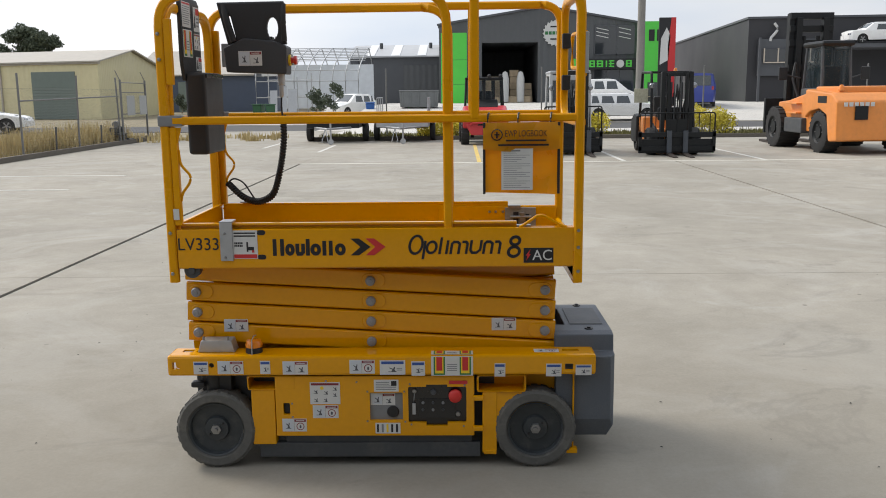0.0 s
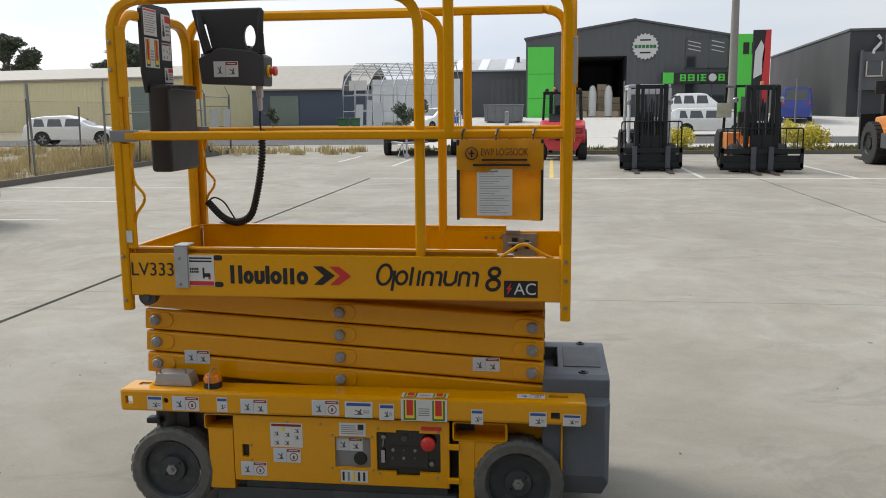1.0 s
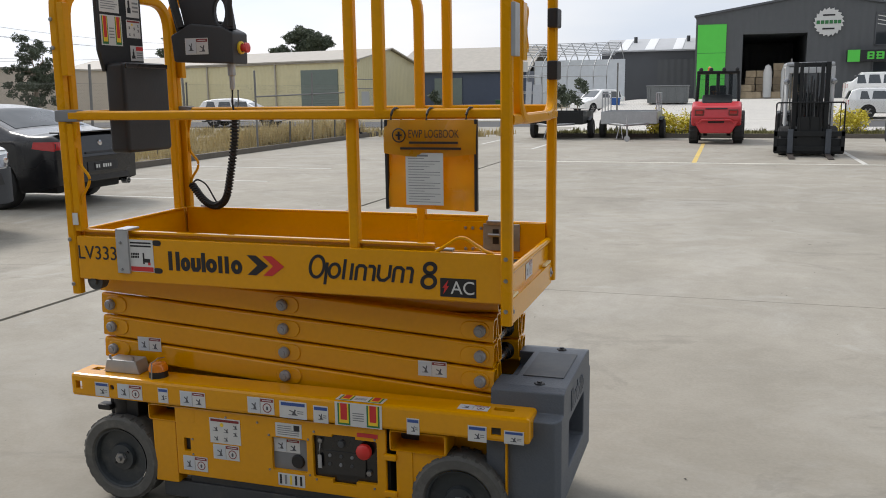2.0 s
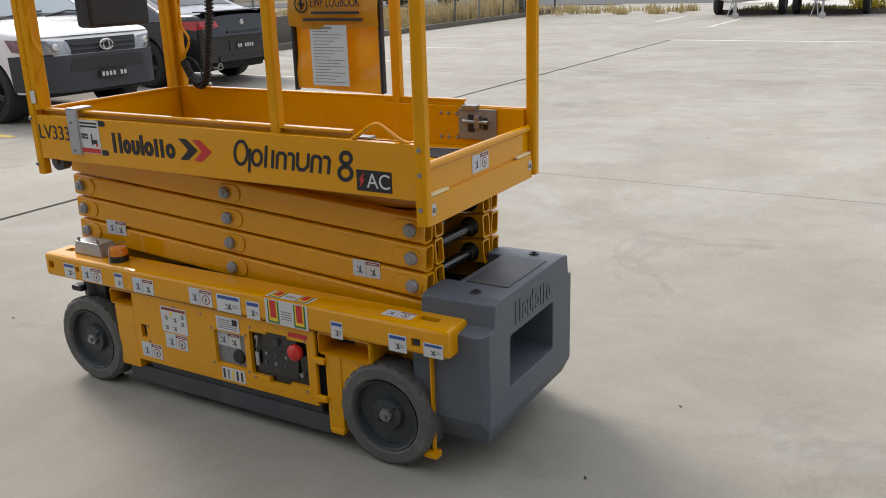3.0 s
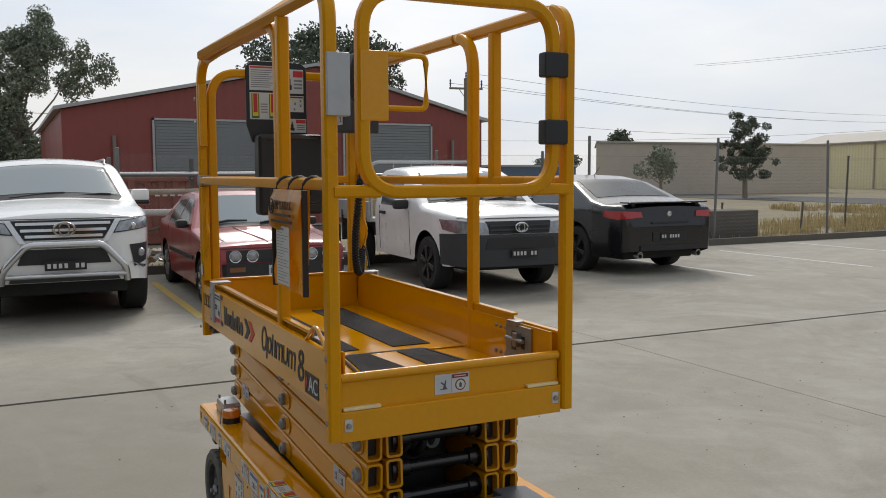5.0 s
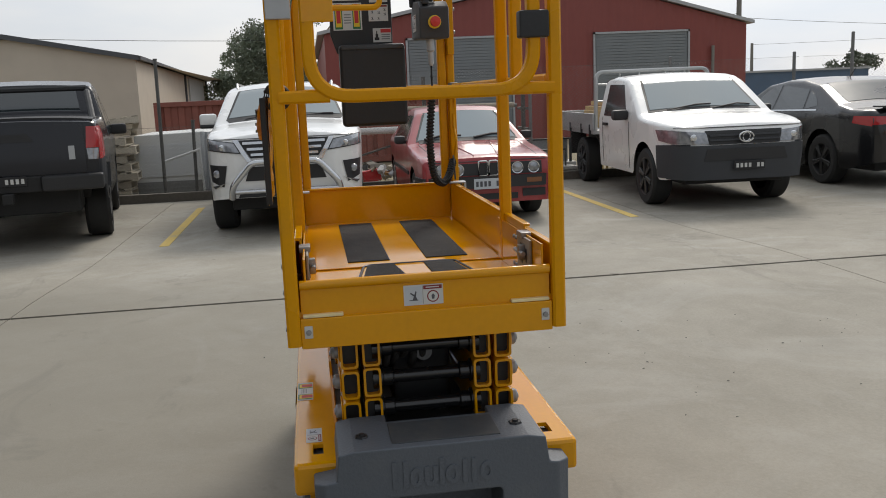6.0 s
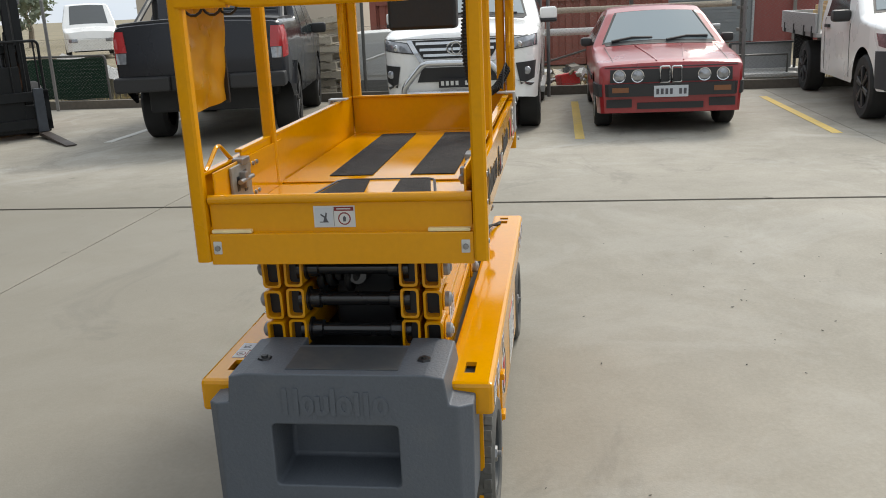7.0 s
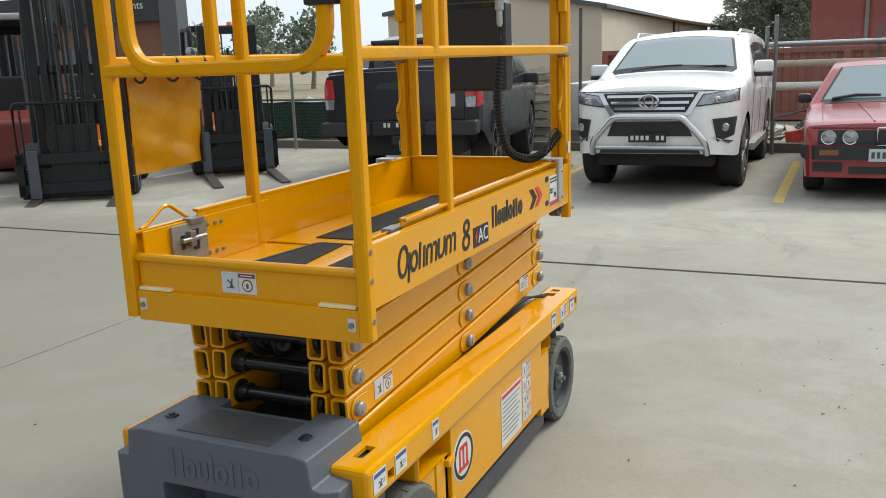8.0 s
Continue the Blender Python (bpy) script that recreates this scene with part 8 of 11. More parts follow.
    box(bm, -4.9, -0.6, 0.86, -3.5, -0.1, 1.13)
    part("timber_load", bm, M["timber"], tray)
    bm = B()
    box(bm, -5.2, -0.45, 0.5, -3.0, 0.45, 0.78, 0.02)
    part("chassis", bm, M["rubber"], t)
    for s in (1, -1):
        bm = B()
        box(bm, -4.65, s * 0.9 - 0.26 * (s > 0), 0.42, -4.60, s * 0.9 + 0.26 * (s < 0), 0.80)
        part("mud_flap", bm, M["rubber"], t)
    for ax in (-0.93, -4.0):
        for s in (1, -1):
            car_wheel(t, ax, s * 0.875, 0.36, 0.24, s, "dark_rim", 6)


def black_sedan():
    t = thing("black_sedan", (-12.55, 11.62, 0), "glossy black large sedan with a boot spoiler, parked tail out", "car", "parked cars", rz=180)
    sh = Shell(4.95, 1.90,
               [(0, 0.62), (-0.05, 0.74), (-0.3, 0.82), (-1.1, 0.96), (-1.35, 1.0), (-2.1, 1.38), (-2.6, 1.445), (-3.0, 1.44), (-3.5, 1.36), (-4.15, 1.10), (-4.45, 1.04), (-4.80, 1.03), (-4.90, 0.98), (-4.95, 0.72)],
               [(0, 0.72), (-0.2, 0.9), (-0.6, 1.0), (-4.3, 1.0), (-4.7, 0.95), (-4.88, 0.88), (-4.95, 0.80)],
               0.95, 1.45, 0.26, [(0, 0.25), (-0.4, 0.22), (-4.5, 0.25), (-4.95, 0.36)], (-0.95, -3.87), 0.40, crown=0.03, shoulder=0.07)
    bm = B()
    sh.body(bm)
    body = part("body", bm, M["black_paint"], t)
    part("rear_window", sh.patch("top", [(-3.42, -0.60), (-3.42, 0.60), (-4.10, 0.70), (-4.10, -0.70)], 0.005, 0.02, 10, 8), M["dark_screen"], t)
    part("windscreen", sh.patch("top", [(-1.42, -0.70), (-1.42, 0.70), (-2.10, 0.58), (-2.10, -0.58)], 0.006, 0.02, 10, 8), M["car_glass"], t)
    for f, s in (("left", 1), ("right", -1)):
        for a in ([(-1.75, 1.0), (-2.5, 1.01), (-2.5, 1.37), (-2.2, 1.33)], [(-2.56, 1.01), (-3.35, 1.03), (-3.3, 1.30), (-2.56, 1.37)], [(-3.40, 1.03), (-3.68, 1.08), (-3.55, 1.20), (-3.36, 1.28)]):
            part("side_window", sh.patch(f, a, 0.005, 0.01, 5, 4), M["car_glass"], t)
        part("window_trim", sh.patch(f, [(-1.75, 0.975), (-3.70, 1.01), (-3.70, 1.03), (-1.75, 0.995)], 0.007, 0.01, 8, 1), M["chrome"], t)
        mirror(t, -1.8, s * 0.93, 0.98, s, "black_paint", 0.18, 0.12)
        part("tail_lamp", sh.patch("rear", [(s * 0.50, 0.855), (s * 0.87, 0.835), (s * 0.86, 0.95), (s * 0.52, 0.935)], 0.008, 0.03, 8, 4), M["tail_red"], t, "red wrap-round tail lamp")
        part("tail_lamp_side", sh.patch(f, [(-4.55, 0.86), (-4.86, 0.82), (-4.86, 0.95), (-4.58, 0.95)], 0.006, 0.01, 4, 3), M["tail_red"], t)
        bm = B()
        lathe(bm, [(0.05, 0.0), (0.05, 0.10), (0.042, 0.10), (0.042, 0.02)], (-4.86, s * 0.55, 0.30), (-1, 0, 0), 16)
        part("tail_pipe", bm, M["chrome"], t)
    bm = B()
    box(bm, -4.93, -0.74, 1.058, -4.70, 0.74, 1.080, 0.008)
    part("spoiler", bm, M["black_paint"], t)
    bm = B()
    for y in (-0.6, 0.6):
        box(bm, -4.85, y - 0.03, 1.01, -4.75, y + 0.03, 1.062)
    part("spoiler_foot", bm, M["black_paint"], t)
    bm = B()
    lathe(bm, [(0.0, 0.02), (0.04, 0.015), (0.045, 0.0)], sh.hit("rear", 0, 0.90), (-1, 0, 0), 16)
    part("badge", bm, M["chrome"], t)
    part("boot_strip", sh.patch("rear", [(-0.34, 0.76), (0.34, 0.76), (0.34, 0.785), (-0.34, 0.785)], 0.012, 0.01, 8, 1), M["trim"], t)
    part("plate_recess", sh.patch("rear", [(-0.32, 0.50), (0.32, 0.50), (0.32, 0.64), (-0.32, 0.64)], 0.004, 0.01, 6, 2), M["trim"], t)
    part("diffuser", sh.patch("rear", [(-0.55, 0.37), (0.55, 0.37), (0.55, 0.44), (-0.55, 0.44)], 0.012, 0.02, 8, 2), M["trim"], t)
    bm = B()
    cyl(bm, (-3.05, 0, 1.46), (-3.20, 0, 1.60), 0.008, 0.003, 6)
    part("aerial", bm, M["trim"], t)
    plate(t, -4.96, 0, 0.57, 0.372, 0.10, "plate_black", "white_lab", -1)
    under(t, sh, 0.22)
    for ax in sh.axles:
        for s in (1, -1):
            car_wheel(t, ax, s * 0.93, 0.345, 0.24, s, "dark_rim", 5)


def pickup():
    t = thing("pickup", (-11.29, -0.19, 0), "dark grey dual cab pickup with soft bed cover, parked tail out", "pickup", "parked cars", rz=190)
    t.matrix_world = t.matrix_world @ Matrix.Diagonal((0.865, 1.0, 1.0, 1))
    sh = Shell(5.30, 1.87,
               [(0, 0.74), (-0.05, 0.98), (-0.2, 1.05), (-0.9, 1.13), (-1.2, 1.17), (-1.85, 1.68), (-2.15, 1.77), (-2.9, 1.79), (-3.30, 1.73), (-3.55, 1.40), (-3.60, 1.35), (-5.20, 1.35), (-5.27, 1.325), (-5.30, 0.95)],
               [(0, 0.70), (-0.15, 0.9), (-0.5, 1.0), (-5.1, 1.0), (-5.24, 0.975), (-5.30, 0.94)],
               1.18, 1.80, 0.17, [(0, 0.45), (-0.4, 0.42), (-4.6, 0.46), (-5.0, 0.64), (-5.30, 0.70)], (-0.95, -4.05), 0.43, crown=0.03)
    bm = B()
    sh.body(bm)
    part("body", bm, M["grey_paint"], t)
    part("bed_cover", sh.patch("top", [(-3.62, -0.86), (-3.62, 0.86), (-5.22, 0.86), (-5.22, -0.86)], 0.02, 0.03, 8, 6), M["trim"], t, "black soft bed cover")
    part("rear_window", sh.patch("top", [(-3.33, -0.62), (-3.33, 0.62), (-3.53, 0.66), (-3.53, -0.66)], 0.006, 0.02, 8, 4), M["car_glass"], t)
    for f, s in (("left", 1), ("right", -1)):
        for a in ([(-1.65, 1.12), (-2.35, 1.13), (-2.35, 1.60), (-2.05, 1.58)], [(-2.42, 1.13), (-3.25, 1.15), (-3.15, 1.58), (-2.42, 1.60)]):
            part("side_window", sh.patch(f, a, 0.005, 0.01, 5, 4), M["car_glass"], t)
        mirror(t, -1.65, s * 0.92, 1.10, s, "trim")
        tl = part("tail_lamp", sh.patch("rear", [(s * 0.77, 1.06), (s * 0.90, 1.06), (s * 0.90, 1.28), (s * 0.79, 1.28)], 0.012, 0.03, 4, 4), M["tail_red"], t, "tall red and clear tail lamp")
        part("reverse_lens", sh.patch("rear", [(s * 0.785, 0.94), (s * 0.89, 0.94), (s * 0.89, 1.055), (s * 0.775, 1.055)], 0.012, 0.03, 3, 3), M["lamp_glass"], tl)
        part("tail_lamp_side", sh.patch(f, [(-5.10, 0.96), (-5.27, 0.94), (-5.27, 1.28), (-5.12, 1.28)], 0.010, 0.02, 3, 4), M["tail_red"], tl)
        bm = B()
        box(bm, -5.46, s * 0.62 - 0.30, 0.64, -5.20, s * 0.62 + 0.30, 0.80, 0.03)
        part("rear_step_bumper", bm, M["trim"], t)
        bm = B()
        tube(bm, rounded([(-3.65, s * 0.80, 1.29), (-3.72, s * 0.76, 1.70), (-4.6, s * 0.84, 1.30)], 0.15, 5), 0.035, 8)
        part("sports_bar", bm, M["trim"], t)
        part("wheel_flare", sh.patch(f, [(-4.50, 0.60), (-4.54, 0.60), (-4.40, 0.86), (-4.36, 0.84)], 0.03, 0.02, 2, 4), M["trim"], t)
    bm = B()
    tube(bm, [(-3.72, -0.76, 1.70), (-3.72, 0.76, 1.70)], 0.035, 8)
    part("sports_bar_top", bm, M["trim"], t)
    part("tailgate", sh.patch("rear", [(-0.76, 0.81), (0.76, 0.81), (0.76, 1.31), (-0.76, 1.31)], 0.012, 0.02, 8, 5), M["grey_paint"], t)
    part("tailgate_handle", sh.patch("rear", [(-0.28, 1.15), (0.28, 1.15), (0.22, 1.23), (-0.22, 1.23)], 0.02, 0.02, 6, 2), M["trim"], t)
    part("sticker", sh.patch("rear", [(-0.66, 0.95), (-0.60, 0.95), (-0.60, 1.09), (-0.66, 1.09)], 0.014, 0.01, 1, 1), M["silver_paint"], t)
    plate(t, -5.40, 0, 0.76, 0.372, 0.10, "plate_black", "white_lab", -1)
    bm = B()
    box(bm, -5.40, -0.32, 0.64, -5.2, 0.32, 0.80, 0.02)
    box(bm, -5.52, -0.05, 0.54, -5.2, 0.05, 0.64, 0.01)
    part("tow_bar", bm, M["rubber"], t)
    under(t, sh, 0.38)
    for ax in sh.axles:
        for s in (1, -1):
            car_wheel(t, ax, s * 0.91, 0.39, 0.27, s, "dark_rim", 6)


suv()
coupe()
tray_ute()
black_sedan()
pickup()


# ---- forklifts, trailers and other machines ----
M["fk_black"] = mat("forklift_black", (0.012, 0.0135, 0.0145), 0.5, vary=0.2, grain=20, big=2, dirt=(0.06, 0.055, 0.05), dirt_amount=0.12, spec=0.3)
M["fk_orange"] = mat("forklift_orange", (0.77, 0.27, 0.058), 0.42, vary=0.08, grain=10, big=1.5, coat=0.2, dirt=(0.35, 0.15, 0.07), dirt_amount=0.25)
M["fk_red"] = mat("telehandler_red", (0.55, 0.035, 0.045), 0.4, vary=0.07, grain=10, big=1.5, coat=0.3)
M["fk_red_dark"] = mat("dull_dark_red_paint", (0.16, 0.025, 0.018), 0.45, vary=0.12, grain=10, big=1.5, coat=0.2)
M["fork_steel"] = mat("worn_fork_steel", (0.062, 0.050, 0.043), 0.6, 0.3, vary=0.25, grain=20, big=3)
M["cab_glass"] = glass_mat("cab_glass", (0.035, 0.06, 0.07), 0.84, 0.04)
M["shank_steel"] = mat("blue_grey_worn_steel", (0.075, 0.085, 0.10), 0.45, 0.3, vary=0.25, grain=14, big=3)
M["cab_white"] = mat("off_white_cab_paint", (0.55, 0.56, 0.56), 0.4, vary=0.08, grain=10, big=2)
M["beige_board"] = mat("pale_beige_board", (0.40, 0.39, 0.29), 0.6, vary=0.3, grain=25, big=3)
M["blue_van"] = mat("deep_blue_paint", (0.03, 0.05, 0.25), 0.35, vary=0.05, coat=0.5)


def big_wheel(t, x, y, r, w, out, rim="fk_black", lugs=0):
    bm = B()
    lathe(bm, [(r * 0.55, 0.0), (r * 0.9, 0.0), (r, -0.03), (r, -w + 0.03), (r * 0.9, -w), (r * 0.55, -w)], (x, y, r), (0, out, 0), 28)
    ty = part("wheel", bm, M["rubber"], t)
    if lugs:
        q = bmesh.new()
        box(q, -0.03, -w * 0.48, r * 0.97, 0.03, w * 0.48, r * 1.03, 0.008, seg=1)
        me = finish(q, "tread_lug", [M["rubber"]])
        for k in range(lugs):
            piece("tread_lug", me, ty, Matrix.Translation((x, y - out * w / 2, r)) @ Matrix.Rotation(2 * math.pi * k / lugs, 4, "Y"))
    bm = B()
    lathe(bm, [(r * 0.56, -0.01), (r * 0.5, -0.05), (r * 0.3, -0.06), (r * 0.28, -0.02), (0, -0.02)], (x, y, r), (0, out, 0), 20)
    part("rim", bm, M[rim], ty)
    for k in range(6):
        bm = B()
        a = 2 * math.pi * k / 6
        cyl(bm, (x + r * 0.38 * math.cos(a), y - out * 0.05, r + r * 0.38 * math.sin(a)), (x + r * 0.38 * math.cos(a), y - out * 0.03, r + r * 0.38 * math.sin(a)), 0.014, n=6)
        part("wheel_nut", bm, M["bolt"], ty)


def forklift(loc, rz, label, body="fk_orange", width=1.15, mast=2.15, carriage=1.15, cab=False, rest=1.2, tip=1.05, group="forklifts in the yard", box_attachment=False, fork_y=0.28, post="fk_black"):
    """Counterbalance forklift facing +x; its fork face at x = 0."""
    t = thing("forklift", loc, label, "forklift", group, rz)
    w = width / 2
    # mast
    for s in (1, -1):
        bm = B()
        box(bm, -0.30, s * 0.34 - 0.05, 0.06, -0.14, s * 0.34 + 0.05, mast, 0.008)
        part("mast_channel", bm, M["fk_black"], t)
        bm = B()
        box(bm, -0.20, s * 0.22 - 0.035, 0.08, -0.08, s * 0.22 + 0.035, mast - 0.05, 0.006)
        part("inner_mast_channel", bm, M["fk_black"], t)
        bm = B()
        cyl(bm, (-0.26, s * 0.13, 0.2), (-0.26, s * 0.13, mast - 0.25), 0.03, n=10)
        part("lift_ram", bm, M["dark_steel"], t)
        bm = B()
        tube(bm, [(-0.12, s * 0.08, mast - 0.1), (-0.10, s * 0.08, 0.5)], 0.012, 6)
        part("lift_chain", bm, M["dark_steel"], t)
        bm = B()
        cyl(bm, (-0.35, s * 0.42, 0.5), (-0.95, s * 0.42, 0.75), 0.035, n=10)
        part("tilt_ram", bm, M["fk_black"], t)
    for k, (y, zt) in enumerate(((0.0, mast * 0.8), (-0.06, mast * 0.7), (0.05, mast * 0.76), (-0.15, mast * 0.55), (0.16, mast * 0.6))):
        bm = B()
        tube(bm, rounded([(-0.13, y, 0.3), (-0.11, y, zt), (-0.2, y * 1.2, zt + 0.12), (-0.25, y, zt - 0.2)], 0.05), 0.016 + 0.004 * (k % 2), 6)
        part("hydraulic_hose", bm, M["rubber"], t)
    bm = B()
    box(bm, -0.075, -0.26, 0.22, -0.045, 0.26, 0.9, 0.012)
    part("carriage_plate", bm, M["fk_black"], t)
    bm = B()
    box(bm, -0.72, -0.36, 0.85, -0.60, 0.36, 1.18, 0.05)
    part("dashboard", bm, M["fk_black"], t)
    for z in (0.35, mast * 0.55, mast - 0.06):
        bm = B()
        box(bm, -0.28, -0.36, z - 0.05, -0.16, 0.36, z + 0.05, 0.01)
        part("mast_crossbar", bm, M["fk_black"], t)
    # carriage and load rest
    c = carriage / 2
    for z in (0.12, 0.46):
        bm = B()
        box(bm, -0.08, -c, z, 0.0, c, z + 0.12, 0.008)
        part("carriage_bar", bm, M["fk_black"], t)
    for s in (1, -1):
        bm = B()
        box(bm, -0.07, s * (c - 0.04) - 0.04, 0.10, 0.0, s * (c - 0.04) + 0.04, 0.60, 0.006)
        part("carriage_side", bm, M["fk_black"], t)
        bm = B()
        tube(bm, rounded([(-0.03, s * (c - 0.03), 0.58), (-0.03, s * (c - 0.03), rest), (-0.03, 0, rest)], 0.06), 0.018, 6)
        part("load_rest_rail", bm, M["fk_black"], t)
        bm = B()
        y = s * fork_y
        box(bm, 0.0, y - 0.06, 0.08, 0.045, y + 0.06, 0.62, 0.006)
        shank = part("fork_shank", bm, M["shank_steel"], t, "worn blue-grey fork shank")
        bm = B()
        prism(bm, [(0.0, 0.03), (tip, 0.008), (tip, 0.02), (0.0, 0.075)], "y", y - 0.06, y + 0.06)
        part("fork_blade", bm, M["fork_steel"], shank, "worn dark steel fork blade")
    for k in range(-3, 4):
        bm = B()
        tube(bm, [(-0.03, k * c * 0.28, 0.56), (-0.03, k * c * 0.28, rest)], 0.011, 6)
        part("load_rest_bar", bm, M["fk_black"], t)
    if box_attachment:
        bm = B()
        box(bm, -0.125, -c + 0.012, 0.065, -0.052, c - 0.012, 0.415, 0.02)
        part("side_shifter", bm, M["fk_black"], t)
    # body
    bm = B()
    prism(bm, [(-0.42, 0.22), (-0.42, 0.62), (-0.75, 0.66), (-0.85, 0.5), (-1.35, 0.5), (-1.40, 0.92), (-2.25, 0.92), (-2.45, 0.75), (-2.45, 0.25)], "y", -w + 0.08, w - 0.08, 0.03)
    part("body", bm, M[body], t)
    bm = B()
    prism(bm, [(-1.9, 0.25), (-1.9, 0.95), (-2.3, 1.0), (-2.62, 0.86), (-2.66, 0.35), (-2.55, 0.22)], "y", -w, w, 0.06)
    part("counterweight", bm, M[body] if cab else M["fk_black"], t)
    bm = B()
    box(bm, -1.75, -0.24, 0.92, -1.30, 0.24, 1.04, 0.04)
    box(bm, -1.85, -0.24, 0.95, -1.70, 0.24, 1.45, 0.05)
    part("seat", bm, M["rubber"], t)
    bm = B()
    tube(bm, [(-0.85, 0, 0.7), (-1.02, 0, 1.12)], 0.03, 8)
    tube(bm, [(-1.03 + 0.06 * math.sin(a), 0.17 * math.cos(a), 1.14 + 0.16 * math.sin(a) * 0.6) for a in [2 * math.pi * k / 16 for k in range(16)]], 0.014, 6, closed=True)
    part("steering_wheel", bm, M["black"], t)
    top_z = mast + 0.02 if not cab else mast - 0.08
    for s in (1, -1):
        bm = B()
        tube(bm, rounded([(-0.55, s * (w - 0.12), 0.6), (-0.78, s * (w - 0.14), top_z - 0.02), (-1.9, s * (w - 0.14), top_z), (-2.05, s * (w - 0.12), 0.9)], 0.08), 0.035, 8)
        part("guard_post", bm, M[post], t)
    for k in range(7):
        bm = B()
        x = -0.82 - k * 0.17
        box(bm, x - 0.02, -w + 0.14, top_z - 0.03, x + 0.02, w - 0.14, top_z + 0.01, 0.005)
        part("guard_bar", bm, M["fk_black"], t)
    if cab:
        bm = B()
        box(bm, -0.80, -w + 0.15, 0.75, -0.79, w - 0.15, top_z - 0.05)
        part("windscreen", bm, M["cab_glass"], t)
        for s in (1, -1):
            bm = B()
            box(bm, -0.80, s * (w - 0.13) - 0.045, 0.70, -0.72, s * (w - 0.13) + 0.045, top_z, 0.015)
            part("cab_pillar", bm, M[post], t)
            bm = B()
            box(bm, -1.9, s * (w - 0.13) - 0.004, 1.0, -0.85, s * (w - 0.13) + 0.004, top_z - 0.06)
            part("cab_side_window", bm, M["cab_glass"], t)
        bm = B()
        box(bm, -0.79, -w + 0.15, top_z - 0.16, -0.73, w - 0.15, top_z - 0.02, 0.02)
        part("cab_header", bm, M[post], t)
        bm = B()
        box(bm, -2.0, -w + 0.10, top_z, -0.72, w - 0.10, top_z + 0.09, 0.03)
        part("cab_roof", bm, M["zinc"], t)
    bm = B()
    lathe(bm, [(0.05, 0), (0.05, 0.03), (0.04, 0.10), (0, 0.11)], (-1.9, w - 0.3, top_z + 0.01), (0, 0, 1), 12)
    part("beacon", bm, M["amber"], t)
    for s in (1, -1):
        bm = B()
        lathe(bm, [(0.0, 0.03), (0.06, 0.02), (0.07, 0.0), (0.05, -0.06)], (-0.60, s * (w - 0.12), top_z - 0.35), (1, 0, 0), 14)
        part("work_lamp", bm, M["lamp_glass"], t)
        big_wheel(t, -0.55, s * w, 0.34, 0.26, s)
        big_wheel(t, -2.15, s * (w - 0.04), 0.28, 0.20, s)
    return t


forklift((2.82, 22.55, 0), -90, "grey and black forklift with enclosed cab and wide fork carriage", "fk_black", 1.25, 2.12, 1.50, True, 1.22, 0.9, box_attachment=True, fork_y=0.40, post="cab_white")
board_lift = forklift((5.32, 22.0, 0), -90, "orange and black forklift with a wide side-shift carriage", "fk_orange", 1.30, 2.05, 1.90, False, 1.05, 0.75, box_attachment=True, fork_y=0.20)
bm = B()
box(bm, -0.72, -0.95, 1.30, -0.70, -0.60, 1.65, 0.006)
tube(bm, [(-0.73, -0.66, 1.45), (-0.74, -0.50, 1.45)], 0.012, 6)
part("side_board", bm, M["beige_board"], board_lift, "pale beige square board on a bracket")
forklift((-7.62, -2.35, 0), 45, "black and orange forklift parked with its forks on the ground", "fk_orange", 1.15, 2.02, 1.10, False, 1.20, 1.2, box_attachment=True, fork_y=0.42)
forklift((-5.17, -2.76, 0), 38, "tall dark forklift with orange body, forks lowered", "fk_orange", 1.25, 2.75, 1.25, False, 1.15, 1.2, box_attachment=True, fork_y=0.44)
forklift((-8.2, -6.75, 0), 218, "dark red forklift with an enclosed cab, parked tail out", "fk_red_dark", 1.15, 2.3, 1.2, True, 1.15, 1.05, box_attachment=True, fork_y=0.40)


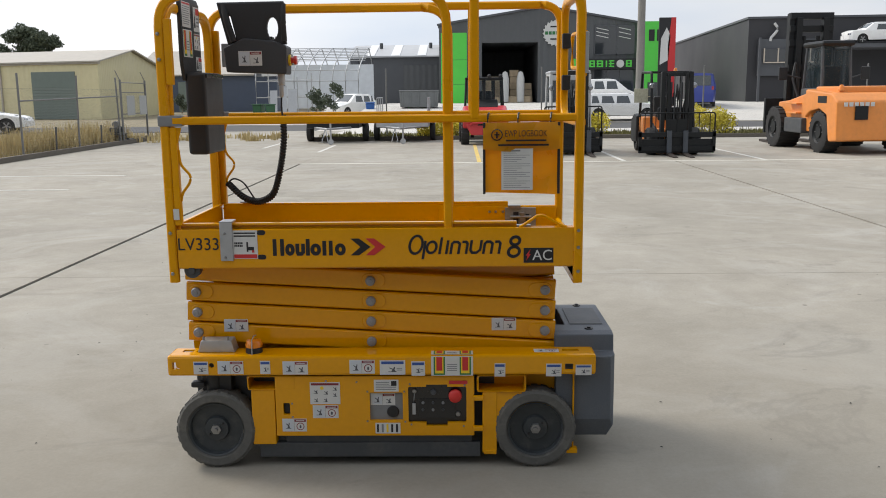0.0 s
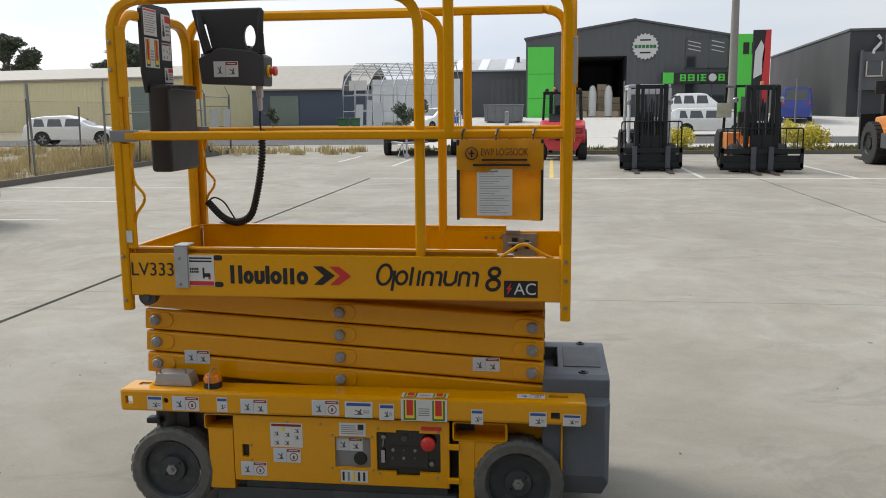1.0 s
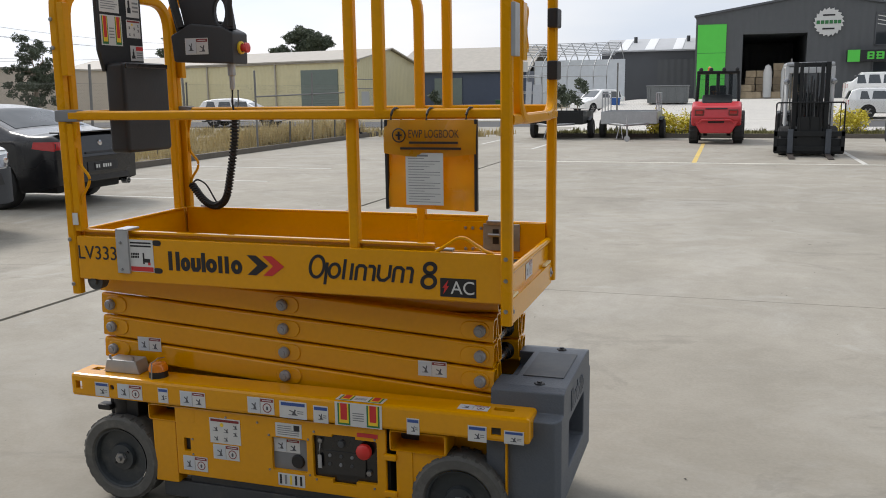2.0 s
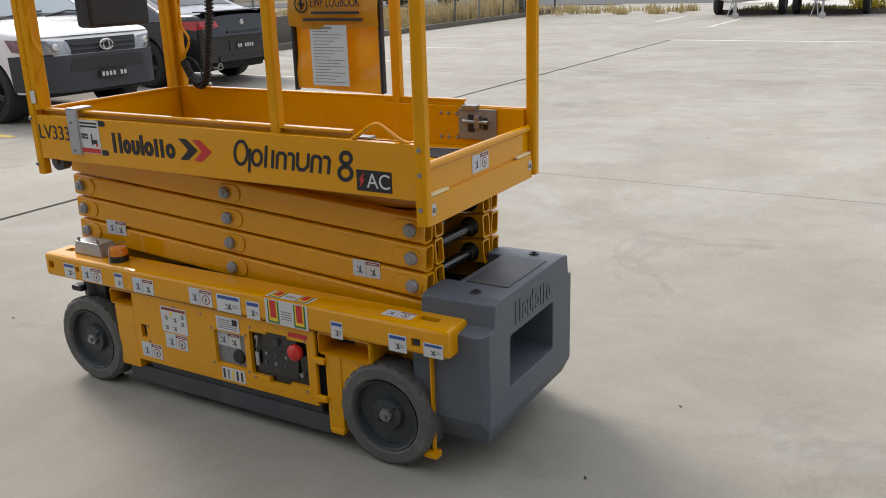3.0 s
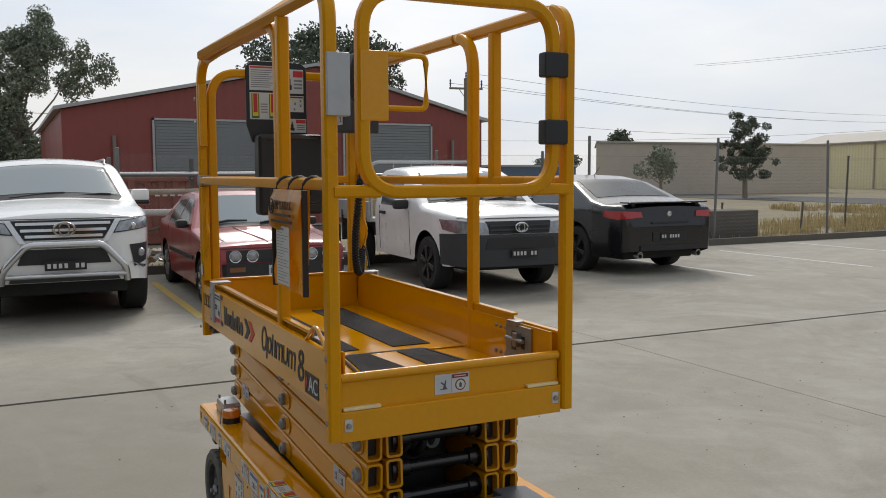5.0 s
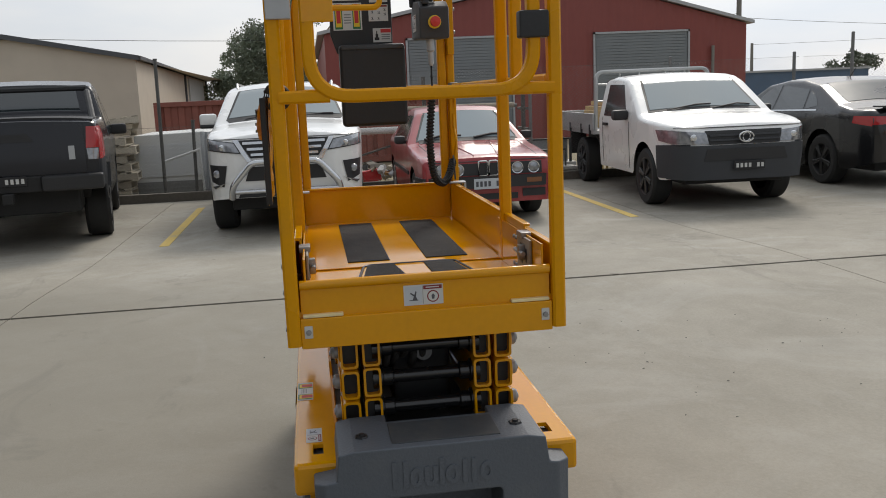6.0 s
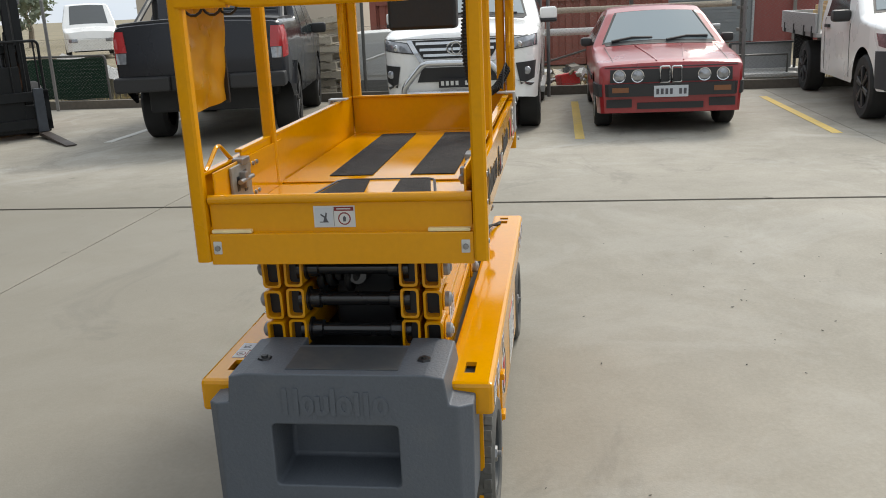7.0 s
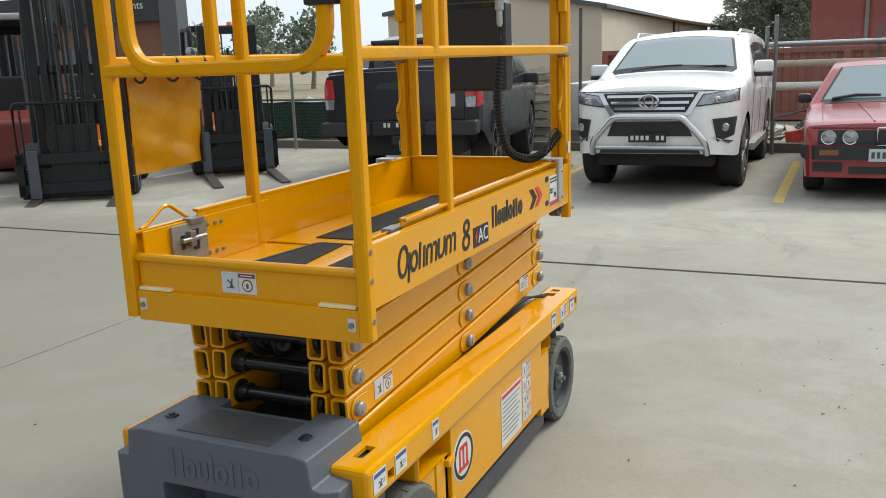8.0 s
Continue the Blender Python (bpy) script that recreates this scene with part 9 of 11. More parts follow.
def heavy_forklift():
    t = thing("heavy_forklift", (10.2, 21.7, 0), "large orange heavy forklift with tall black mast, seen from its tail", "forklift", "forklifts in the yard", rz=92)
    # faces +x; the tail is at x = 0
    bm = B()
    prism(bm, [(0.0, 0.34), (0.05, 1.30), (0.35, 1.50), (1.9, 1.60), (1.9, 0.85), (1.62, 1.02), (1.05, 1.10), (0.62, 0.95), (0.45, 0.30)], "y", -1.15, 1.15, 0.06)
    part("counterweight", bm, M["fk_orange"], t, "orange cast counterweight")
    bm = B()
    prism(bm, [(1.7, 0.5), (1.7, 1.55), (3.2, 1.30), (3.9, 1.25), (3.9, 0.65), (2.6, 0.5)], "y", -1.05, 1.05, 0.04)
    part("frame", bm, M["fk_orange"], t)
    for s in (1, -1):
        bm = B()
        box(bm, 1.95, s * 1.05 - 0.14, 0.45, 3.1, s * 1.05 + 0.14, 0.85, 0.04)
        part("fuel_tank", bm, M["dark_steel"], t)
        for k in range(2):
            bm = B()
            box(bm, 2.3, s * 1.08 - 0.12, 0.95 + 0.25 * k, 3.0, s * 1.08 + 0.12, 0.99 + 0.25 * k, 0.01)
            part("step", bm, M["fk_orange"], t)
        big_wheel(t, 1.05, s * 1.15, 0.52, 0.42, s, lugs=22)
        big_wheel(t, 3.75, s * 1.25, 0.56, 0.62, s, lugs=24)
        bm = B()
        half, low = (0.16, 0.85) if s > 0 else (0.10, 0.72)
        box(bm, -0.012, s * 0.55 - half, low, 0.02, s * 0.55 + half, low + 0.33, 0.01)
        part("vent_slot", bm, M["fk_black"], t)
        bm = B()
        box(bm, 0.6, s * 1.152 - 0.004, 1.25, 1.1, s * 1.152 + 0.004, 1.42, 0.002)
        part("grille", bm, M["fk_black"], t)
        bm = B()
        box(bm, 3.3, s * 0.42 - 0.09, 0.5, 3.9, s * 0.42 + 0.09, 0.6)
        for x, y in ((4.55, 0.55), (4.42, 0.38)):
            box(bm, x - 0.11, s * y - 0.08, 0.25, x + 0.11, s * y + 0.08, 3.74 - (4.55 - x), 0.012)
        part("mast_channel", bm, M["fk_black"], t)
        bm = B()
        cyl(bm, (4.45, s * 0.20, 0.4), (4.45, s * 0.20, 3.1), 0.06, n=12)
        part("lift_ram", bm, M["fk_black"], t)
    for z in (1.0, 2.2, 2.9, 3.30, 3.66):
        bm = B()
        box(bm, 4.40, -0.62, z - 0.09, 4.60, 0.62, z + 0.09, 0.012)
        part("mast_crossbar", bm, M["fk_black"], t)
    bm = B()
    box(bm, 4.62, -1.15, 0.35, 4.75, 1.15, 1.35, 0.02)
    part("carriage", bm, M["fk_black"], t)
    for s in (1, -1):
        bm = B()
        box(bm, 4.75, s * 0.6 - 0.1, 0.05, 4.83, s * 0.6 + 0.1, 1.2, 0.01)
        box(bm, 4.75, s * 0.6 - 0.1, 0.02, 6.2, s * 0.6 + 0.1, 0.09, 0.01)
        part("fork", bm, M["fork_steel"], t)
    # cab
    bm = B()
    box(bm, 1.95, -0.12, 1.30, 3.25, 0.72, 1.62, 0.05)
    part("cab_base", bm, M["dark_steel"], t)
    for x, y in ((2.00, 0.68), (2.00, -0.08), (3.15, 0.68), (3.15, -0.08)):
        bm = B()
        tube(bm, [(x, y, 1.6), (x + (0.12 if x < 2.1 else -0.10), 0.30 + (y - 0.30) * 0.94, 2.74)], 0.04, 8)
        part("cab_pillar", bm, M["dark_steel"], t)
    bm = B()
    box(bm, 1.95, -0.14, 2.70, 3.22, 0.74, 2.84, 0.06)
    part("cab_roof", bm, M["fk_black"], t)
    for a in ((2.06, -0.06, 1.62, 2.07, 0.64, 2.70), (3.07, -0.06, 1.62, 3.08, 0.64, 2.70), (2.08, 0.66, 1.62, 3.06, 0.67, 2.70), (2.08, -0.09, 1.62, 3.06, -0.08, 2.70)):
        bm = B()
        box(bm, *a)
        part("cab_window", bm, M["cab_glass"], t)
    bm = B()
    box(bm, 2.25, 0.06, 1.6, 2.45, 0.52, 2.2, 0.06)
    part("seat", bm, M["rubber"], t)
    for s in (1, -1):
        bm = B()
        lathe(bm, [(0.07, 0), (0.06, 0.10), (0.04, 0.14), (0, 0.15)], (0.5, s * 0.85, 1.55), (0, 0, 1), 12)
        part("beacon", bm, M["amber"], t)
        bm = B()
        tube(bm, [(3.3, s * 0.7, 1.9), (3.45, s * 1.1, 2.0)], 0.018, 6)
        box(bm, 3.40, s * 1.15 - 0.12, 1.85, 3.46, s * 1.15 + 0.12, 2.2, 0.02)
        part("side_mirror", bm, M["black"], t)
    bm = B()
    for k in range(6):   # maker's word as plain bars
        box(bm, 0.012, 0.24 + k * 0.13, 1.17, 0.030, 0.24 + k * 0.13 + 0.09, 1.27)
    part("maker_bars", bm, M["white_lab"], t)
    for y0 in (0.1, -0.3):
        bm = B()
        tube(bm, rounded([(3.6, y0 + 0.5, 1.3), (3.9, y0 + 0.6, 1.9), (4.2, y0 + 0.4, 2.4), (4.35, y0 + 0.2, 1.4)], 0.15), 0.03, 6)
        part("hydraulic_hose", bm, M["rubber"], t)
    bm = B()
    box(bm, 0.5, -0.9, 1.48, 1.85, 0.9, 1.66, 0.05)
    part("engine_cover", bm, M["fk_orange"], t)


heavy_forklift()


def rough_terrain():
    t = thing("rough_terrain_forklift", (0.72, 27.2, 0), "small red rough terrain forklift with a glazed cab", "forklift", "forklifts in the yard", rz=90)
    bm = B()
    prism(bm, [(0.0, 0.70), (0.06, 1.05), (0.45, 1.20), (1.9, 1.10), (1.9, 0.5), (0.75, 0.45), (0.20, 0.5)], "y", -0.68, 0.68, 0.07)
    part("hood", bm, M["fk_red"], t)
    bm = B()
    prism(bm, [(-0.66, 0.74), (0.66, 0.74), (0.42, 0.30), (-0.42, 0.30)], "x", 0.05, 0.45, 0.04)
    part("tail_panel", bm, M["fk_red"], t)
    bm = B()
    box(bm, 0.5, -0.42, 0.32, 2.7, 0.42, 0.6, 0.03)
    part("chassis", bm, M["fk_black"], t)
    bm = B()
    prism(bm, [(0.03, 0.98), (0.42, 1.13), (0.42, 1.16), (0.02, 1.0)], "y", -0.3, 0.3)
    part("hood_grille", bm, M["fk_black"], t)
    bm = B()
    prism(bm, [(0.30, 1.165), (0.92, 1.38), (1.0, 1.38), (1.0, 1.10), (0.45, 1.10)], "y", -0.42, 0.42, 0.04)
    part("engine_cover", bm, M["fk_black"], t, "black sloping engine cover")
    bm = B()
    tube(bm, rounded([(0.02, -0.46, 0.60), (-0.01, -0.40, 0.68), (-0.01, 0.40, 0.68), (0.02, 0.46, 0.60)], 0.05), 0.03, 8)
    part("tail_ledge", bm, M["fk_red"], t)
    for y0 in (-0.52, -0.16, 0.2, 0.48):
        bm = B()
        lathe(bm, [(0.0, 0.03), (0.05, 0.02), (0.06, 0.0), (0.04, -0.06)], (0.90, y0, 2.10), (-1, 0, 0), 12)
        part("roof_lamp", bm, M["black"], t)
    for s in (1, -1):
        big_wheel(t, 0.55, s * 0.74, 0.36, 0.26, s, lugs=16)
        big_wheel(t, 2.3, s * 0.80, 0.44, 0.34, s, lugs=18)
        bm = B()
        box(bm, -0.004, s * 0.46 - 0.13, 0.80, 0.05, s * 0.46 + 0.13, 0.98, 0.02)
        holder = part("lamp_recess", bm, M["fk_red_dark"], t)
        bm = B()
        box(bm, -0.012, s * 0.46 - 0.09, 0.85, 0.03, s * 0.46 + 0.09, 0.94, 0.01)
        part("tail_lamp", bm, M["tail_red"], holder)
        for x in (0.95, 1.95):
            bm = B()
            tube(bm, [(x, s * 0.60, 1.05), (x + 0.08, s * 0.56, 2.0)], 0.035, 8)
            part("cab_pillar", bm, M["fk_black"], t)
    bm = B()
    box(bm, 0.93, -0.60, 1.98, 2.1, 0.60, 2.07, 0.03)
    part("cab_roof", bm, M["fk_black"], t)
    bm = B()
    box(bm, 1.0, -0.55, 1.1, 1.01, 0.55, 1.98)
    part("rear_window", bm, M["cab_glass"], t)
    bm = B()
    box(bm, 1.25, -0.24, 0.95, 1.45, 0.24, 1.65, 0.05)
    part("seat", bm, M["rubber"], t)
    bm = B()
    cyl(bm, (1.0, 0.0, 1.1), (1.05, 0.0, 1.98), 0.05, n=8)
    part("exhaust", bm, M["fk_black"], t)
    bm = B()
    lathe(bm, [(0.06, 0), (0.055, 0.10), (0, 0.13)], (1.2, 0.25, 2.07), (0, 0, 1), 12)
    part("beacon", bm, M["amber"], t)
    for s in (1, -1):
        bm = B()
        box(bm, 2.75, s * 0.35 - 0.06, 0.1, 2.9, s * 0.35 + 0.06, 2.0, 0.01)
        part("mast_channel", bm, M["fk_black"], t)
    bm = B()
    box(bm, 0.01, -0.22, 0.60, 0.04, 0.22, 0.72, 0.01)
    part("recess", bm, M["fk_black"], t)


rough_terrain()


def trailer(x, y, label, tall):
    t = thing("box_trailer", (x, y, 0), label, "trailer", "trailers by the verge")
    bm = B()
    box(bm, -0.85, 0, 0.48, 0.85, 2.3, 0.55, 0.01)
    part("floor", bm, M["dark_steel"], t)
    for nm, a in (("side", (-0.87, 0, 0.5, -0.84, 2.3, 0.88)), ("side", (0.84, 0, 0.5, 0.87, 2.3, 0.88)), ("front_board", (-0.85, -0.02, 0.5, 0.85, 0.01, 0.88)), ("tail_board", (-0.85, 2.28, 0.5, 0.85, 2.31, 0.88))):
        bm = B()
        box(bm, *a, 0.006)
        part(nm, bm, M["fk_black" if not tall else "zinc"], t)
    bm = B()
    tube(bm, [(-0.6, 0.0, 0.5), (0, -1.25, 0.5)], 0.035, 6)
    tube(bm, [(0.6, 0.0, 0.5), (0, -1.25, 0.5)], 0.035, 6)
    part("draw_bar", bm, M["zinc"], t)
    bm = B()
    cyl(bm, (0.08, -1.1, 0.02), (0.08, -1.1, 0.75), 0.03, n=8)
    cyl(bm, (0.08, -1.13, 0.09), (0.08, -1.07, 0.09), 0.09, n=14)
    part("jockey_wheel", bm, M["zinc"], t)
    bm = B()
    tube(bm, [(-0.25, 0.0, 0.5), (-0.35, -0.2, 0.03), (-0.15, -0.2, 0.03), (-0.25, 0.0, 0.5)], 0.015, 6)
    part("stand", bm, M["zinc"], t)
    for s in (1, -1):
        bm = B()
        lathe(bm, [(0.17, 0.0), (0.28, 0.0), (0.31, -0.03), (0.31, -0.15), (0.28, -0.18), (0.0, -0.18)], (s * 1.05, 1.2, 0.31), (s, 0, 0), 22)
        w = part("wheel", bm, M["rubber"], t)
        bm = B()
        lathe(bm, [(0.17, -0.01), (0.1, -0.04), (0, -0.03)], (s * 1.05, 1.2, 0.31), (s, 0, 0), 16)
        part("rim", bm, M["zinc"], w)
        bm = B()
        tube(bm, [(s * 0.90, 0.82, 0.58), (s * 0.96, 1.2, 0.68), (s * 0.90, 1.58, 0.58)], 0.08, 6, flat=0.3)
        part("mud_guard", bm, M["fk_black"], t)
        if tall:
            for yy in (0.05, 0.75, 1.5, 2.25):
                bm = B()
                tube(bm, [(s * 0.84, yy, 0.85), (s * 0.84, yy, 1.45)], 0.018, 6)
                part("cage_post", bm, M["zinc"], t)
            bm = B()
            tube(bm, [(s * 0.84, 0.05, 1.45), (s * 0.84, 2.25, 1.45)], 0.018, 6)
            part("cage_rail", bm, M["zinc"], t)
    return t


trailer(-4.25, 29.3, "black box trailer parked at the verge", False)
trailer(-1.95, 29.4, "galvanised cage trailer parked at the verge", True)


def plain_car(name, loc, rz, paint, label, category, length=4.6, width=1.8, height=1.5, van=False, boxy=False, estate=False):
    t = thing(name, loc, label, category, "cars across the street", rz)
    h = height
    b = h * 0.62
    if van:
        top_ = [(0, 0.7), (-0.1, 0.95), (-0.6, 1.1), (-1.3, h - 0.05), (-1.6, h), (-length + 0.05, h), (-length, 0.9)]
    elif estate:
        top_ = [(0, 0.52), (-0.04, 0.66), (-0.25, 0.74), (-1.25, 0.90), (-1.4, 0.93), (-2.15, h - 0.07), (-2.5, h), (-length * 0.80, h - 0.03), (-length * 0.90, h - 0.10), (-length * 0.975, b + 0.02), (-length + 0.03, 0.80), (-length, 0.5)]
    elif boxy:
        top_ = [(0, 0.65), (-0.05, 0.82), (-0.25, 0.90), (-1.0, b + 0.04), (-1.6, h - 0.06), (-1.9, h), (-length * 0.88, h - 0.01), (-length * 0.95, h - 0.12), (-length + 0.04, b), (-length, 0.6)]
    else:
        top_ = [(0, 0.6), (-0.05, 0.72), (-0.3, 0.80), (-1.1, b), (-1.85, h - 0.05), (-2.2, h), (-length * 0.8, h - 0.02), (-length * 0.92, h * 0.72), (-length + 0.02, h * 0.66), (-length, 0.6)]
    sh = Shell(length, width, top_, [(0, 0.75), (-0.2, 0.93), (-0.5, 1.0), (-length + 0.4, 1.0), (-length, 0.85)], b, h, 0.2, [(0, 0.3), (-0.4, 0.25), (-length, 0.32)], (-0.85, -length + 0.95), 0.36)
    bm = B()
    sh.body(bm)
    part("body", bm, M[paint], t)
    for f in ("left", "right"):
        for x0, x1 in ((-1.75, -2.5), (-2.6, -3.3), (-3.4, -length * 0.87)):
            if van and x0 < -2:
                continue
            part("side_window", sh.patch(f, [(x0, b + 0.04), (x1, b + 0.04), (x1 + 0.05, h - 0.14), (x0 - 0.12, h - 0.14)], 0.006, 0.01, 4, 3), M["car_glass"], t)
    part("windscreen", sh.patch("top", [(-1.15 if not van else -0.7, -width * 0.36), (-1.15 if not van else -0.7, width * 0.36), (-1.8 if not van else -1.28, width * 0.32), (-1.8 if not van else -1.28, -width * 0.32)], 0.006, 0.02, 6, 5), M["car_glass"], t)
    part("rear_window", sh.patch("rear", [(-width * 0.34, b + 0.05), (width * 0.34, b + 0.05), (width * 0.32, h - 0.12), (-width * 0.32, h - 0.12)], 0.006, 0.02, 6, 4), M["car_glass"], t)
    for s in (1, -1):
        part("tail_lamp", sh.patch("rear", [(s * width * 0.36, b - 0.22), (s * width * 0.44, b - 0.22), (s * width * 0.44, b), (s * width * 0.36, b)], 0.008, 0.02, 2, 3), M["tail_red"], t)
        part("headlamp", sh.patch("front", [(s * width * 0.26, 0.60), (s * width * 0.42, 0.60), (s * width * 0.42, 0.72), (s * width * 0.26, 0.72)], 0.008, 0.02, 3, 2), M["lamp_glass"], t)
        for a in sh.axles:
            car_wheel(t, a, s * (width / 2 - 0.01), 0.32, 0.2, s, "alloy", 5)
    under(t, sh, 0.25)
    return t


plain_car("station_wagon", (-19.9, 40.8, 0), 12, "white_paint", "white station wagon parked on dry grass", "car", 4.5, 1.7, 1.38, estate=True)
plain_car("wagon", (10.85, 48.9, 0.03), 0, "white_paint", "white boxy wagon parked across the street", "car", 4.4, 1.75, 1.46, boxy=True)
plain_car("four_wheel_drive", (12.1, 60.0, 0.6), 0, "white_paint", "white four wheel drive higher up the forecourt", "car", 4.5, 1.85, 1.8)
plain_car("van", (16.5, 62.2, 0.55), 76, "blue_van", "deep blue and white van seen from its tail", "van", 5.0, 1.9, 2.1, True)
plain_car("parked_car", (-9.4, 64.4, 0), 233, "white_paint", "white car parked before the grey shed", "car", 4.2, 1.75, 1.6)
plain_car("display_wagon", (26.4, 62.6, 4.60), 180, "white_paint", "old white wagon displayed on the warehouse awning", "car", 4.5, 1.8, 1.45, boxy=True)
plain_car("far_van", (-28.5, -12.4, 0), 30, "white_paint", "white van parked far beyond the green fence", "van", 4.9, 1.85, 1.95, True)

# ---- fences, plants, poles and stored goods round the yard ----
def zigzag_mesh(p0, p1, z0, z1, pitch=0.06, r=0.0016):
    """Chain-link wire: upright zigzags that hook into their neighbours."""
    a, b = np.array((*p0, 0.0)), np.array((*p1, 0.0))
    ln = float(np.linalg.norm(b - a))
    d = (b - a) / ln
    nrm = np.array((-d[1], d[0], 0.0))
    n, k = int(ln / pitch), int((z1 - z0) / (pitch / 2))
    i, j = np.meshgrid(np.arange(n), np.arange(k + 1), indexing="ij")
    along = (i + 0.5) * pitch + np.where((i + j) % 2 == 0, -0.52, 0.52) * pitch * np.where(i % 2 == 0, 1, -1)
    out = np.where((i + j) % 2 == 0, r, -r)
    p = a + along[..., None] * d + out[..., None] * nrm
    p[..., 2] += z0 + j * pitch / 2
    offs = [np.array((0, 0, 0)) + d * r * math.cos(q) * 1.3 + nrm * r * math.sin(q) for q in (0.3, 2.4, 4.5)]
    v = np.stack([p + o for o in offs], axis=2).reshape(-1, 3)
    base = ((i * (k + 1) + j) * 3)[:, :-1].reshape(-1)
    faces = []
    for s in range(3):
        t = (s + 1) % 3
        faces.append(np.stack([base + s, base + t, base + 3 + t, base + 3 + s], axis=1))
    me = bpy.data.meshes.new("chain_link_mesh")
    me.from_pydata(v.tolist(), [], np.concatenate(faces).tolist())
    return me


def chain_fence(p0, p1, z0, z1, posts, post_top, rails, label, lean=0.0, pitch=0.06):
    t = thing("chain_link_fence", (0, 0, 0), label, "fence")
    me = zigzag_mesh(p0, p1, z0, z1, pitch)
    me.materials.append(M["chain"])
    w = new("chain_link_mesh", me)
    w.parent = t
    a, b = Vector((*p0, 0)), Vector((*p1, 0))
    ln = (b - a).length
    for k, s in enumerate(posts):
        q = a.lerp(b, s / ln)
        bm = B()
        dx = lean * math.sin(k * 2.1)
        cyl(bm, q + Vector((0, 0, -0.05)), q + Vector((dx, dx * 0.6, post_top)), 0.028, n=8)
        cyl(bm, q + Vector((dx, dx * 0.6, post_top)), q + Vector((dx, dx * 0.6, post_top + 0.015)), 0.032, 0.02, n=8)
        part("post", bm, M["zinc_dull"], t)
    for s0, s1, za, zb in rails:
        bm = B()
        cyl(bm, a.lerp(b, s0 / ln) + Vector((0, 0, za)), a.lerp(b, s1 / ln) + Vector((0, 0, zb)), 0.021, n=8)
        part("rail", bm, M["zinc_dull"], t)
    for z in (z0 + 0.04, z1 - 0.02):
        bm = B()
        tube(bm, [a + Vector((0, 0, z)), a.lerp(b, 0.5) + Vector((0, 0, z - 0.015)), b + Vector((0, 0, z))], 0.0025, n=4)
        part("tension_wire", bm, M["chain"], t)
    return t


M["zinc_dull"] = mat("weathered_galvanised_pipe", (0.20, 0.20, 0.195), 0.6, 0.35, vary=0.2, grain=30, big=3)
M["dark_pole"] = mat("dark_steel_post", (0.11, 0.108, 0.10), 0.6, 0.3, vary=0.2, grain=30, big=3)

chain_fence((-11.46, -10.0), (-11.40, 4.3), 0.10, 1.15, [0.3, 3.2, 6.1, 14.2], 1.75, [], "low sagging galvanised chain-link fence on the kerb")
chain_fence((-11.40, 4.32), (-11.40, 11.9), 0.10, 1.85, [0.0, 2.9, 5.3, 7.5], 1.9, [(0, 2.9, 1.5, 1.5)], "galvanised chain-link fence behind the parked cars", pitch=0.065)
chain_fence((-11.42, 12.0), (-11.45, 29.8), 0.14, 1.85, [0.9, 4.1, 7.5, 10.85, 14.3, 17.6], 2.2, [(10.9, 17.6, 1.5, 1.6)], "tall weathered chain-link fence along the kerb", lean=0.05, pitch=0.075)

chain_fence((-3.0, 33.4), (24.0, 33.4), 0.05, 1.15, [0.2, 6.0, 12.0, 18.0, 24.0], 2.5, [], "low pale chain-link fence along the street verge", pitch=0.10)

for q, h in (((-11.4, 1.4), 2.14), ((-11.6, 1.85), 1.2), ((-11.45, 24.78), 0.74), ((-11.45, 27.95), 0.68), ((-12.6, 17.4), 0.8), ((-12.9, 20.3), 0.75), ((-13.5, 22.6), 1.9), ((-14.6, 27.2), 1.7)):
    bm = B()
    cyl(bm, (*q, -0.05), (q[0] + 0.02, q[1] + 0.03, h), 0.026, n=8)
    cyl(bm, (q[0] + 0.02, q[1] + 0.03, h), (q[0] + 0.02, q[1] + 0.03, h + 0.02), 0.032, n=8)
    tagged(part("steel_post", bm, M["dark_pole"]), "bare dark steel post standing at the fence", "post", "bare posts")


def swing_gate():
    t = thing("yard_gate", (-11.45, 29.85, 0), "open galvanised gate with chain-link and barbed-wire arms", "gate")
    y0, y1, z0, z1 = 0.06, 2.3, 0.15, 2.05
    for name, pts in (("gate_frame", [(0, y0, z0), (0, y1, z0), (0, y1, z1), (0, y0, z1)]),):
        bm = B()
        tube(bm, pts, 0.022, n=8, closed=True)
        tube(bm, [(0, y0, 1.72), (0, y1, 1.72)], 0.018, n=8)
        tube(bm, [(0, y0, 1.0), (0, y1, 1.0)], 0.018, n=8)
        part(name, bm, M["zinc_dull"], t)
    for y in (0.0, 2.36):
        bm = B()
        cyl(bm, (0, y, -0.05), (0, y, 2.15), 0.038, n=10)
        tube(bm, [(0, y, 2.13), (-0.1, y - 0.12, 2.45)], 0.016, n=6)
        part("post", bm, M["zinc_dull"], t)
    me = zigzag_mesh((0, y0), (0, y1), z0, 1.72, 0.07)
    me.materials.append(M["chain"])
    w = new("chain_link_mesh", me)
    w.parent = t
    for y in (0.45, 1.65):
        bm = B()
        box(bm, 0.018, y, 0.95, 0.03, y + 0.72, 1.62, 0.004)
        part("sign_board", bm, M["zinc"], t, "pale faded sign board on the gate")
    for y in (0.3, 2.1):
        bm = B()
        lathe(bm, [(0.02, -0.03), (0.09, -0.03), (0.1, 0.0), (0.09, 0.03), (0.02, 0.03)], (0.02, y, 0.1), (1, 0, 0), 14)
        part("wheel", bm, M["rubber"], t)


swing_gate()


